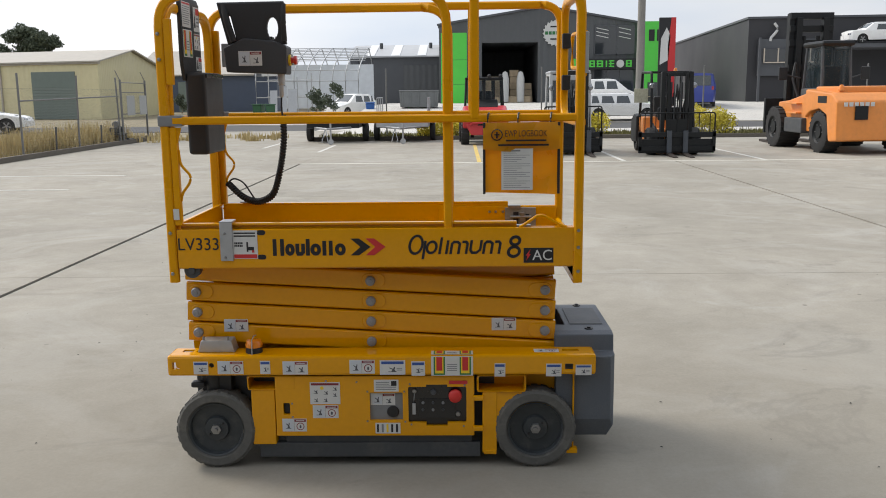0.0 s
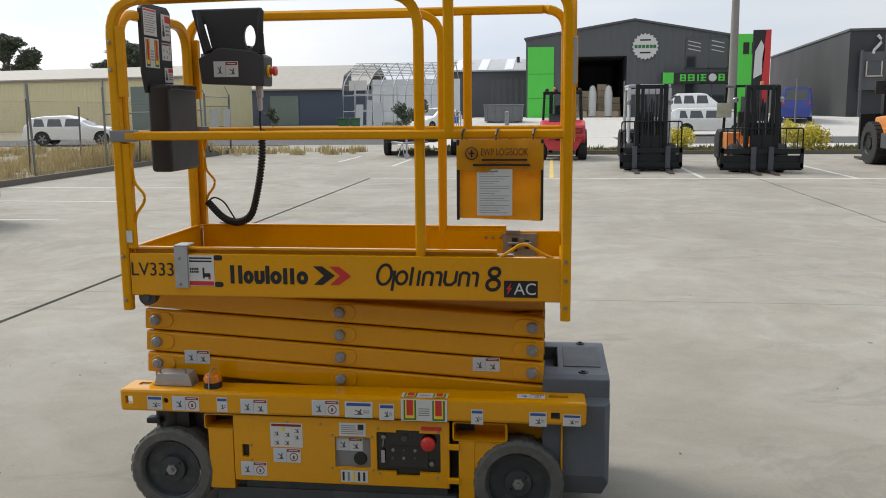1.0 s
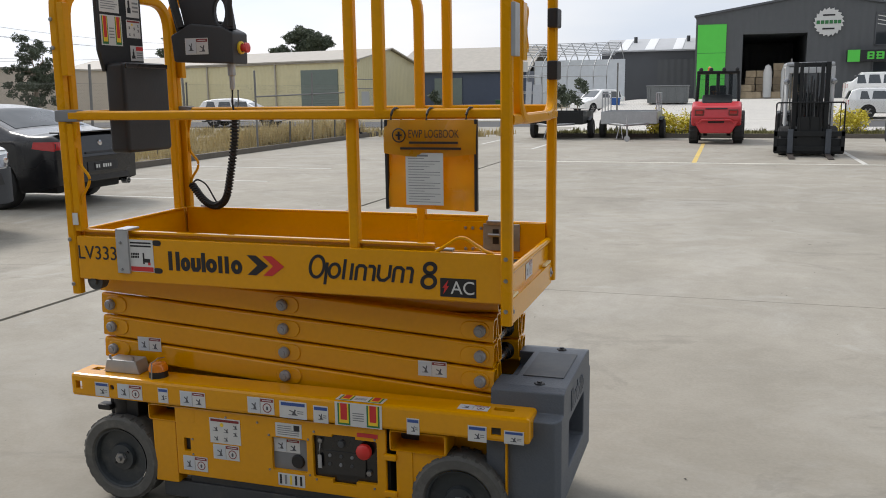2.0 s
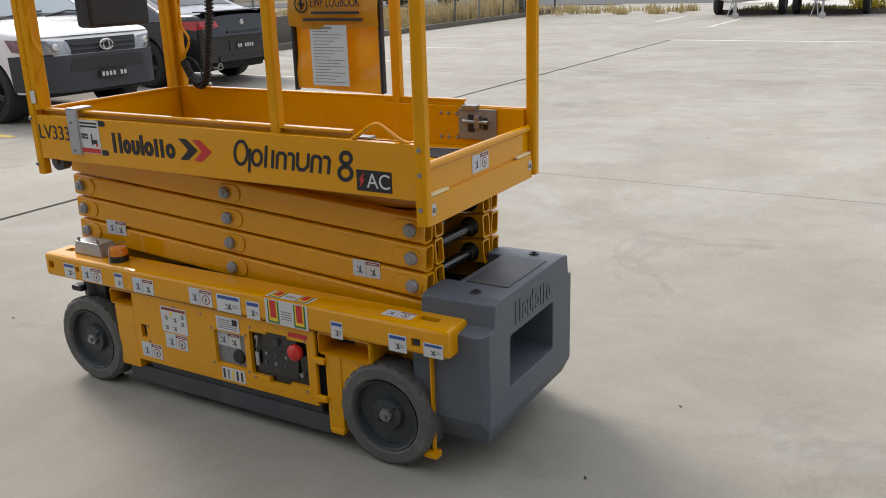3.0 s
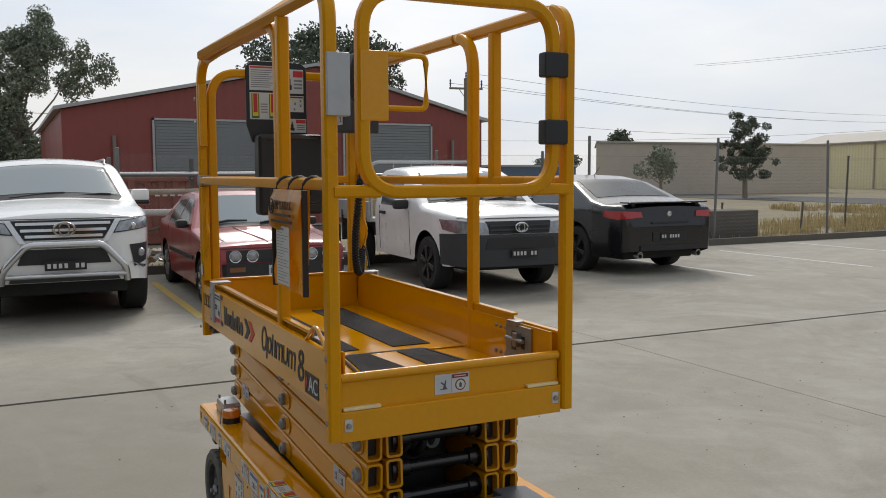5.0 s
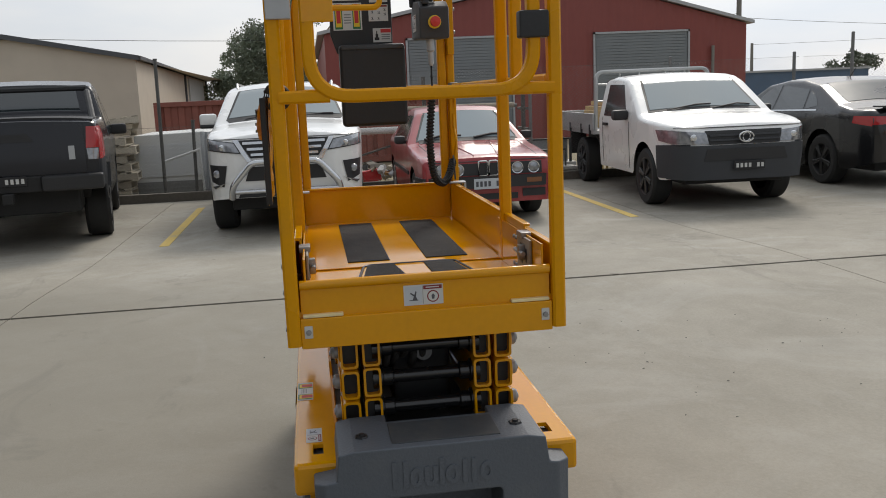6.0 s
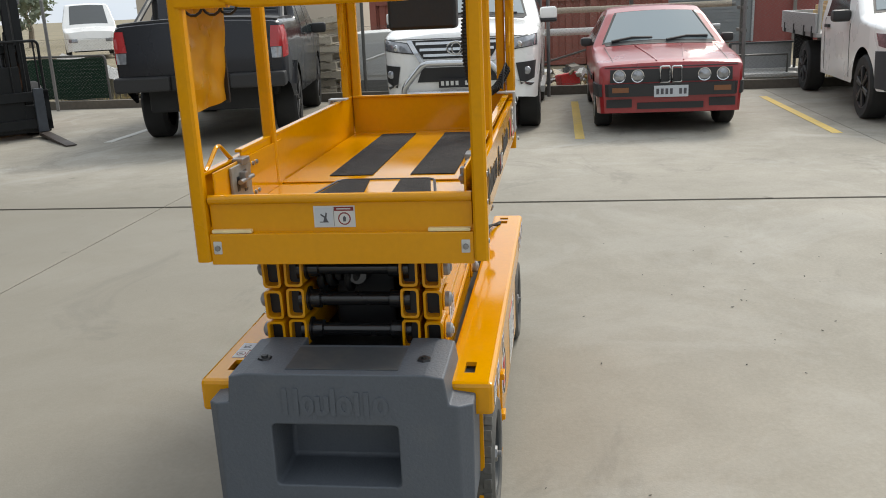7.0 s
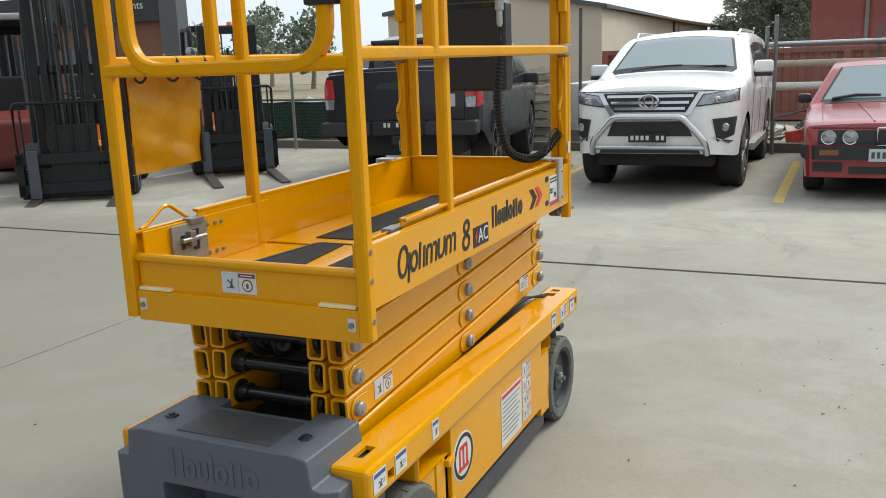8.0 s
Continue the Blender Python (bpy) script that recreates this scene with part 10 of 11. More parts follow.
def gate_motor():
    t = thing("engine_unit", (-11.7, 29.9, 0), "small dark engine on a frame beside the gate", "engine")
    bm = B()
    for x, y in ((-0.2, -0.3), (0.2, -0.3), (-0.2, 0.3), (0.2, 0.3)):
        box(bm, x - 0.02, y - 0.02, 0, x + 0.02, y + 0.02, 0.34)
    box(bm, -0.24, -0.34, 0.32, 0.24, 0.34, 0.36, 0.01)
    part("frame", bm, M["dark_pole"], t)
    bm = B()
    box(bm, -0.16, -0.22, 0.37, 0.16, 0.12, 0.56, 0.04)
    for k in range(5):
        box(bm, -0.18, -0.2 + k * 0.06, 0.4, 0.18, -0.18 + k * 0.06, 0.54)
    part("engine_block", bm, M["dark_steel"], t)
    bm = B()
    lathe(bm, [(0.02, -0.1), (0.11, -0.1), (0.12, 0), (0.11, 0.1), (0.02, 0.1)], (0, 0.02, 0.66), (0, 1, 0), 16)
    part("fuel_tank", bm, M["zinc_dull"], t)
    bm = B()
    lathe(bm, [(0.02, -0.03), (0.13, -0.03), (0.13, 0.03), (0.02, 0.03)], (0, 0.26, 0.48), (0, 1, 0), 16)
    part("flywheel", bm, M["black"], t)


gate_motor()


# -- dry grass behind the fence
def blades(name, boxes, count, h0, h1, material, label, seed, lean=0.35, width=0.012):
    rng = np.random.default_rng(seed)
    v, f = [], []
    tot = sum((b[2] - b[0]) * (b[3] - b[1]) for b in boxes)
    for b in boxes:
        n = int(count * (b[2] - b[0]) * (b[3] - b[1]) / tot)
        clumps = np.stack([rng.uniform(b[0], b[2], max(4, n // 28)), rng.uniform(b[1], b[3], max(4, n // 28)), rng.uniform(0.45, 1.0, max(4, n // 28))], 1)
        pick = clumps[rng.integers(0, len(clumps), n)]
        px = pick[:, 0] + rng.normal(0, 0.11, n)
        py = pick[:, 1] + rng.normal(0, 0.11, n)
        hh = rng.uniform(h0, h1, n) * pick[:, 2]
        az = rng.uniform(0, 2 * math.pi, n)
        ln = rng.uniform(0.05, lean, n) * hh
        for x, y, h, a, l in zip(px, py, hh, az, ln):
            x = min(x, b[2])
            i = len(v)
            c, s = math.cos(a), math.sin(a)
            w = width
            v += [(x - s * w, y + c * w, -0.02), (x + s * w, y - c * w, -0.02),
                  (x + c * l * 0.4 + s * w * 0.7, y + s * l * 0.4 - c * w * 0.7, h * 0.6), (x + c * l * 0.4 - s * w * 0.7, y + s * l * 0.4 + c * w * 0.7, h * 0.6),
                  (x + c * l, y + s * l, h)]
            f += [(i, i + 1, i + 2, i + 3), (i + 3, i + 2, i + 4)]
    me = bpy.data.meshes.new(name)
    me.from_pydata(v, [], f)
    me.materials.append(material)
    return tagged(new(name, me), label, "grass", kind="stuff")


blades("dry_grass", [(-13.4, 23.5, -11.62, 30.8)], 5200, 0.45, 0.95, M["straw"], "tall straw-coloured dry grass along the fence", 4)
blades("dry_grass", [(-13.0, 12.5, -11.6, 23.5), (-16.5, 14.0, -13.0, 31.0)], 7000, 0.12, 0.42, M["straw"], "short dry grass tufts on the bare ground", 5)
blades("dry_grass", [(-12.2, 2.4, -11.55, 11.5), (-12.6, -10.0, -11.55, -0.5)], 2200, 0.06, 0.22, M["straw"], "sparse dry grass at the foot of the fence", 6)
blades("verge_grass", [(-5.0, 31.0, 14.0, 34.5)], 9000, 0.08, 0.28, M["verge"], "green and dry grass on the roadside verge", 7, width=0.02)
blades("dry_grass", [(-24.0, 30.5, -6.5, 33.5)], 4000, 0.15, 0.4, M["straw"], "dry grass beside the street", 8, width=0.02)


# -- trees and hedges
def leaf_cloud(name, blobs, per, size, material, seed, flat=0.75):
    """Many small leaf clumps scattered over uneven blobs."""
    rng = np.random.default_rng(seed)
    vs, fs = [], []
    base = 0
    for cx, cy, cz, r in blobs:
        n = max(12, int(per * r * r))
        d = rng.normal(size=(n, 3))
        d /= np.linalg.norm(d, axis=1)[:, None]
        rad = r * (0.55 + 0.5 * rng.random(n) ** 0.7) * (0.85 + 0.3 * np.sin(d[:, 0] * 4 + cx) * np.sin(d[:, 2] * 5 + cy))
        c = d * rad[:, None]
        c[:, 2] *= flat
        c += (cx, cy, cz)
        u = rng.normal(size=(n, 3))
        u /= np.linalg.norm(u, axis=1)[:, None]
        w = np.cross(u, rng.normal(size=(n, 3)))
        w /= np.linalg.norm(w, axis=1)[:, None]
        s = size * rng.uniform(0.55, 1.35, n)[:, None]
        q = np.stack([c - u * s, c + w * s * 0.5, c + u * s, c - w * s * 0.5 + u * s * 0.2], 1)
        vs.append(q.reshape(-1, 3))
        idx = base + np.arange(n)[:, None] * 4 + np.arange(4)[None]
        fs.append(idx)
        base += 4 * n
    me = bpy.data.meshes.new(name)
    me.from_pydata(np.concatenate(vs).tolist(), [], np.concatenate(fs).tolist())
    me.materials.append(material)
    return me


def tree(name, loc, trunk_h, blobs, r, material, label, seed, per=150, size=0.16, flat=0.8, every=1):
    """Tapered trunk, a limb to each clump of the crown, and leaves."""
    t = thing(name, loc, label, "tree")
    rng = random.Random(seed)
    bm = B()
    top = Vector((rng.uniform(-0.2, 0.2), rng.uniform(-0.2, 0.2), trunk_h))
    mid = Vector((rng.uniform(-0.15, 0.15), rng.uniform(-0.15, 0.15), trunk_h * 0.5))
    cyl(bm, (0, 0, -0.1), mid, r, r * 0.8, n=9)
    cyl(bm, mid, top, r * 0.8, r * 0.62, n=9)
    part("trunk", bm, M["bark"], t)
    for x, y, z, rr in blobs[::every]:
        e = Vector((x, y, z))
        m = top.lerp(e, 0.5) + Vector((rng.uniform(-0.3, 0.3), rng.uniform(-0.3, 0.3), -0.15))
        bm = B()
        cyl(bm, top - Vector((0, 0, 0.15)), m, r * 0.24, r * 0.15, n=6)
        cyl(bm, m, e, r * 0.15, r * 0.05, n=6)
        part("limb", bm, M["bark"], t)
    o = new("crown", leaf_cloud("crown", blobs, per, size, material, seed, flat))
    o.parent = t
    return t


def gum_blobs(seed, n, sy, z0, z1, r0, r1, sx=None):
    rng = random.Random(seed)
    out = []
    for k in range(n):
        u = (k + 0.5) / n
        z = z0 + (z1 - z0) * u
        k2 = math.sin(math.pi * min(1, 0.2 + u * 0.85)) ** 0.6
        out.append((rng.uniform(-1, 1) * (sx or sy) * k2, rng.uniform(-1, 1) * sy * k2, z, rng.uniform(r0, r1)))
    return out


M["leaf_grey"] = mat("grey_green_leaf", (0.19, 0.225, 0.155), 0.7, vary=0.45, grain=2, big=0.5)
def tiers(seed, levels, step, r0, r1, sx):
    """Clumps spread over the width of each tier of a crown: (height, from, to)."""
    rng = random.Random(seed)
    out = []
    for z, a, b in levels:
        n = max(1, round((b - a) / step))
        for k in range(n):
            y = a + (b - a) * (k + 0.5) / n
            out.append((rng.uniform(-sx, sx), y + rng.uniform(-0.3, 0.3), z + rng.uniform(-0.35, 0.35), rng.uniform(r0, r1)))
    return out


GUM_TIERS = [(9.25, 1.0, 1.35), (8.5, 0.85, 1.8), (7.7, -0.7, 1.8), (7.3, 2.4, 3.2), (6.9, -1.1, 1.5), (6.5, 2.3, 3.8), (6.0, -1.2, 1.2), (5.8, 2.1, 3.5), (5.2, -1.4, 0.3),
             (4.8, -2.5, 0.2), (4.1, -3.0, 0.5), (3.4, -3.8, 1.0), (2.7, -4.5, 1.2), (2.0, -5.2, 1.4)]
tree("gum_tree", (-45, 3.4, 0), 3.2, tiers(3, GUM_TIERS, 0.40, 0.36, 0.76, 1.3), 0.26, M["leaf_grey"], "tall grey-green gum tree behind the sheds", 11, per=2100, size=0.075, flat=1.2, every=5)
tree("gum_tree", (-40, 17.2, 0), 4.5, gum_blobs(5, 17, 3.4, 5.3, 8.1, 0.9, 1.4) + [(0, -3.2, 7.4, 0.9), (0, 3.7, 6.2, 0.9)], 0.34, M["leaf_dark"], "dark green gum tree behind the red shed", 12, per=600, size=0.11, flat=0.9)
tree("gum_tree", (-46, 95, 0), 5.2, gum_blobs(8, 20, 0.8, 4.9, 8.5, 0.9, 1.5, 3.6), 0.35, M["leaf_dark"], "dark spreading gum tree behind the cream shed", 13, per=800, size=0.13, flat=0.6)
tree("gum_tree", (-60.5, 95, 0), 5.5, gum_blobs(9, 24, 0.8, 5.0, 9.8, 0.9, 1.5, 4.6), 0.35, M["leaf_dark"], "dark round-topped gum tree far off", 14, per=800, size=0.13, flat=0.6)
PINE_TIERS = [(4.9, 0.0, 0.35), (4.5, -0.3, 0.4), (4.1, -0.5, 0.7), (3.7, -0.95, 0.6), (3.3, -0.9, 1.15), (2.85, -1.35, 1.0), (2.4, -1.2, 1.55), (1.95, -1.6, 1.3), (1.5, -1.3, 1.5)]
tree("conifer", (-36.0, 41.7, 0), 3.2, tiers(4, PINE_TIERS, 0.26, 0.26, 0.44, 0.9), 0.16, M["leaf_dark"], "dark ragged conifer standing behind the fence", 15, per=1300, size=0.075, flat=0.75, every=6)
tree("street_tree", (-37.0, 36.3, 0), 1.0, gum_blobs(12, 7, 0.9, 1.4, 2.6, 0.6, 0.85, 0.9), 0.12, M["leaf_grey"], "rounded green tree before the beige wall", 16, per=420, size=0.1)
tree("street_tree", (-68, 50, 0), 1.4, gum_blobs(13, 12, 2.3, 1.6, 3.3, 0.6, 0.95, 1.2), 0.2, M["leaf_dark"], "low dark tree on the skyline", 17, per=260, size=0.15)
tree("street_tree", (-68.6, 58, 0), 2.5, gum_blobs(14, 8, 1.2, 4.0, 5.3, 0.6, 0.95, 1.0), 0.2, M["leaf_dark"], "dark tree top behind the beige wall", 18, per=260, size=0.15)
for k, (x, y, h) in enumerate(((-45, -25, 4.2), (-52, -33, 5.2), (-62, -42, 4.6), (-40, -29.5, 3.3))):
    tree("street_tree", (x, y, 0), h * 0.45, gum_blobs(20 + k, 10, 2.0, h * 0.42, h, 0.8, 1.3, 2.0), 0.18, M["leaf_grey"], "grey-green tree beyond the parked vehicles", 30 + k, per=120, size=0.2)
for k, (x, y, h) in enumerate(((-8.6, 60.5, 2.3), (-9.9, 61.0, 1.8), (-25.6, 81.3, 1.6))):
    tree("shrub", (x, y, 0), h * 0.3, gum_blobs(50 + k, 9, 0.5, h * 0.3, h, 0.22, 0.45, 0.5), 0.05, M["leaf_dark"], "dark green shrub beside the sheds", 60 + k, per=900, size=0.09)
tree("conifer", (-52, -19.5, 0), 1.5, [(0, 0, 1.6 + k * 0.75, 2.1 - k * 0.2) for k in range(10)], 0.22, M["leaf_dark"], "tall dark conifer beyond the pickup", 39, per=110, size=0.2, flat=0.45)


def hedge(loc, sx, sy, sz, seed, label):
    t = thing("hedge", loc, label, "hedge")
    rng = random.Random(seed)
    bl = [(rng.uniform(-sx, sx), rng.uniform(-sy, sy), rng.uniform(0.25, sz - 0.28), rng.uniform(0.24, 0.36)) for _ in range(int(40 * sx))]
    o = new("foliage", leaf_cloud("foliage", bl, 1300, 0.045, M["hedge"], seed, 1.0))
    o.parent = t
    bm = B()
    for k in range(6):
        x = -sx + 2 * sx * k / 5
        cyl(bm, (x, 0, -0.05), (x + rng.uniform(-0.1, 0.1), rng.uniform(-0.1, 0.1), 0.5), 0.018, 0.01, n=5)
    part("stem", bm, M["bark"], t)


hedge((8.8, 31.9, 0), 0.85, 0.45, 1.1, 3, "golden green hedge on the roadside verge")
hedge((4.75, 31.9, 0), 0.35, 0.35, 0.95, 4, "low golden green hedge on the roadside verge")
hedge((-0.5, 32.0, 0), 0.9, 0.45, 0.9, 5, "golden green hedge on the roadside verge")


# -- power poles
def power_pole(loc, h, r, arm, label, arm_axis, wires=()):
    t = thing("power_pole", loc, label, "power pole")
    bm = B()
    cyl(bm, (0, 0, -0.1), (0, 0, h), r, r * 0.72, n=14)
    part("pole", bm, M["pole"], t)
    ax = Vector(arm_axis)
    if arm:
        bm = B()
        c = Vector((0, 0, h - 0.55))
        tube(bm, [c - ax * arm, c + ax * arm], 0.06, n=4, square=True)
        part("cross_arm", bm, M["bark"], t)
        for s in (-1, 1):
            bm = B()
            tube(bm, [c + ax * arm * 0.45 * s, (0, 0, h - 1.1)], 0.02, n=4)
            part("brace", bm, M["zinc_dull"], t)
        for s in (-0.95, 0.0, 0.95):
            bm = B()
            z = 0.42 if s == 0 else 0.0
            lathe(bm, [(0.02, 0), (0.05, 0.08), (0.03, 0.12), (0.06, 0.2), (0.03, 0.26), (0.055, 0.34), (0.02, 0.42)], c + ax * arm * s + Vector((0, 0, z + 0.06)), (0, 0, 1), 8)
            part("insulator", bm, M["dark_pole"], t)
    return t


pp = power_pole((11.95, 60, 0), 11.5, 0.30, 0.9, "grey concrete power pole across the street", (0, 1, 0))
bm = B()
box(bm, -0.2, -0.46, 0.6, 0.2, -0.27, 1.5, 0.02)
part("meter_box", bm, M["zinc_dull"], pp)
pt = power_pole((-40, 25.3, 0), 6.6, 0.16, 0.95, "timber power pole with a cross-arm behind the red shed", (0.12, 0.99, 0))
bm = B()
box(bm, 0.16, -0.02, 4.2, 0.36, 0.2, 4.6, 0.03)
part("transformer_box", bm, M["zinc_dull"], pt)
power_pole((-60, 36.5, 0), 4.2, 0.14, 0, "short grey pole behind the blue building", (0, 1, 0))


def wire(a, b, sag, label, r=0.012):
    bm = B()
    a, b = Vector(a), Vector(b)
    tube(bm, [a.lerp(b, k / 14) - Vector((0, 0, sag * 4 * (k / 14) * (1 - k / 14))) for k in range(15)], r, n=4)
    tagged(part("power_line", bm, M["black"]), label, "cable", "overhead wires")


for dy, dz in ((-0.9, 6.3), (0.0, 6.9), (0.9, 6.3)):
    wire((-40, 25.3 + dy, dz), (-52, 85, dz), 0.8, "thin black overhead wire")
wire((-40, 25.4, 4.6), (-45, 52, 4.2), 0.3, "thin black overhead wire")
wire((-60, 36.5, 4.1), (-40, 60, 4.5), 0.3, "thin black overhead wire")
wire((-30, -6.0, 3.9), (-40, 25.2, 4.8), 0.5, "thin black overhead wire")
for dy in (-0.7, 0.7):
    wire((11.95, 60 + dy, 11.2), (80, 60 + dy, 11.2), 1.0, "thin black overhead wire")
    wire((11.95, 60 + dy, 11.2), (-60, 60 + dy, 11.2), 1.0, "thin black overhead wire")


# -- stored goods behind the fence
def slat_box(me_name, sx, sy, sz):
    bm = B()
    box(bm, -sx / 2, -sy / 2, -sz / 2, sx / 2, sy / 2, sz / 2, 0.003, seg=1)
    return finish(bm, me_name, M["wood"])


BOARD = slat_box("board", 1.1, 0.095, 0.02)
BEARER = slat_box("bearer", 0.09, 1.1, 0.095)


def pallet(loc, rx, ry, rz):
    t = thing("pallet", loc, "weathered grey timber pallet in a leaning stack", "pallet", "pallet stack")
    t.matrix_world = pose(*loc, rx, ry, rz)
    for k in range(7):
        piece("board", BOARD, t, Matrix.Translation((0, -0.5 + k * 0.167, 0.127)))
    for k in range(3):
        piece("board", BOARD, t, Matrix.Translation((0, -0.5 + k * 0.5, 0.012)))
        piece("bearer", BEARER, t, Matrix.Translation((-0.5 + 0.5 * k, 0, 0.07)))


rp = random.Random(4)
for k in range(7):
    pallet((-12.32 + rp.uniform(-0.06, 0.06), 0.32 + rp.uniform(-0.06, 0.06), 0.02 + k * 0.139), 0, 0, rp.uniform(-7, 7))
pallet((-12.35, 0.35, 1.02), 6, -13, 14)


def canopy_body():
    t = thing("truck_canopy", (-13.1, 1.45, 0), "white fibreglass ute canopy stored on the ground", "canopy")
    bm = B()
    prism(bm, [(-0.72, 0.0), (-0.72, 0.86), (-0.62, 0.99), (0.5, 1.02), (0.66, 0.93), (0.74, 0.7), (0.8, 0.0)], "x", -0.95, 0.75, 0.03)
    part("shell", bm, M["white_lab"], t)
    bm = B()
    prism(bm, [(-0.58, 0.3), (-0.58, 0.82), (0.46, 0.84), (0.58, 0.66), (0.62, 0.3)], "x", 0.752, 0.765)
    part("rear_window", bm, M["cab_white"], t, "dull pale grey rear panel")
    bm = B()
    box(bm, 0.755, -0.66, 0.02, 0.775, 0.72, 0.22, 0.004)
    part("lower_panel", bm, M["zinc_dull"], t)


canopy_body()


def metal_crate():
    """Low crate of ribbed sheet in a dark frame, on a white board."""
    t = thing("metal_crate", (-12.3, 7.65, 0), "pale ribbed metal crate with a dark frame", "crate")
    bm = B()
    box(bm, -0.35, -0.75, 0.08, 0.30, 0.55, 0.22, 0.01)
    part("board", bm, M["white_lab"], t)
    bm = B()
    n = 18
    prism(bm, [(-0.2, -0.42)] + [(0.20 + (0.015 if k % 2 else 0.0), -0.42 + 0.84 * k / n) for k in range(n + 1)] + [(-0.2, 0.42)], "z", 0.22, 0.60)
    part("ribbed_side", bm, M["zinc"], t)
    for y in (-0.52, 0.46):
        bm = B()
        box(bm, 0.22, y - 0.02, 0.0, 0.26, y + 0.02, 0.62, 0.005)
        part("frame_post", bm, M["dark_steel"], t)
    bm = B()
    box(bm, 0.22, -0.52, 0.60, 0.26, 0.46, 0.63, 0.005)
    part("frame_rail", bm, M["dark_steel"], t)


metal_crate()


def leaning_sheet(y, w, h, lean, material, label):
    t = B()
    n = int(w / 0.076)
    top = []
    for k in range(n * 2 + 1):
        yy = w * k / (2 * n)
        d = 0.016 * (1 if k % 2 else -1)
        top.append((yy, d))
    th = 0.003
    for (ya, da), (yb, db) in zip(top, top[1:]):
        a = [t.verts.new((da + s, ya, 0)) for s in (-th, th)]
        b = [t.verts.new((db + s, yb, 0)) for s in (-th, th)]
        c = [t.verts.new((da + s - lean, ya, h)) for s in (-th, th)]
        e = [t.verts.new((db + s - lean, yb, h)) for s in (-th, th)]
        t.faces.new((a[1], b[1], e[1], c[1]))
        t.faces.new((b[0], a[0], c[0], e[0]))
        t.faces.new((c[0], c[1], e[1], e[0]))
    bmesh.ops.remove_doubles(t, verts=t.verts, dist=0.0005)
    bmesh.ops.translate(t, vec=(-11.62, y, 0.0), verts=t.verts)
    tagged(part("corrugated_sheet", t, material), label, "metal sheet", "leaning sheets")


leaning_sheet(1.95, 0.55, 1.02, 0.16, M["zinc"], "corrugated zinc sheet leaning behind the fence")
leaning_sheet(2.42, 0.5, 1.10, 0.2, M["roof_grey"], "weathered corrugated sheet leaning behind the fence")
leaning_sheet(2.9, 0.5, 0.95, 0.15, M["zinc"], "corrugated zinc sheet leaning behind the fence")
bm = B()
tube(bm, [(-11.5, 1.42, 0.6), (-11.55, 1.95, 0.76)], 0.018, n=6)
tube(bm, [(-11.55, 1.95, 0.76), (-11.55, 1.98, 0.0)], 0.018, n=6)
tagged(part("bent_pipe", bm, M["white_lab"]), "bent white pipe leaning on the fence", "pipe")


def shipping_container(loc, length, h, label):
    """Corrugated box with corner posts; its long side faces the yard."""
    t = thing("shipping_container", loc, label, "container")
    bm = B()
    n = int(length / 0.14)
    prof = [(-2.3, -length / 2)]
    for k in range(n):
        y = -length / 2 + length * k / n
        x = 0.04 if k % 2 else 0.005
        prof += [(x, y + 0.015), (x, y + length / n - 0.015)]
    prism(bm, prof + [(-2.3, length / 2)], "z", 0.12, h - 0.06)
    part("wall", bm, M["container"], t)
    for name, b in (("top_rail", (-0.02, -length / 2 - 0.05, h - 0.1, 0.08, length / 2 + 0.05, h)), ("bottom_rail", (-0.02, -length / 2 - 0.05, 0.0, 0.08, length / 2 + 0.05, 0.14))):
        bm = B()
        box(bm, *b, 0.008)
        part(name, bm, M["container"], t)
    for y in (-length / 2, 0.0, length / 2 - 0.1):
        bm = B()
        box(bm, -0.02, y - 0.05, 0.1, 0.09, y + 0.09, h - 0.05, 0.01)
        part("corner_post", bm, M["container"], t)
    for k in range(4):
        bm = B()
        box(bm, 0.085, 0.5 + k * 0.16, h - 0.42, 0.09, 0.6 + k * 0.16, h - 0.36)
        part("marking", bm, M["white_lab"], t, "faded white marking")


shipping_container((-17.0, 1.9, 0), 2.9, 1.52, "rusty red corrugated container half hidden by pallets")
shipping_container((-17.4, 5.2, 0), 3.2, 1.45, "rust-brown corrugated container beside the red shed")


# pipe rack with stored pipes
def pipe_rack():
    t = thing("pipe_rack", (-12.1, 5.4, 0), "steel rack holding long grey pipes behind the fence", "rack")
    for y in (-1.6, 0.2, 1.9):
        bm = B()
        tube(bm, [(0, y, -0.03), (0, y, 1.75)], 0.035, n=4, square=True)
        part("upright", bm, M["dark_pole"], t)
        for z in (0.82, 1.16, 1.44):
            bm = B()
            tube(bm, [(-0.35, y, z), (0.3, y, z)], 0.025, n=4, square=True)
            part("arm", bm, M["dark_pole"], t)
    bm = B()
    tube(bm, [(0, -1.6, 0.3), (0, 0.2, 0.8)], 0.018, n=6)
    part("brace", bm, M["dark_pole"], t)


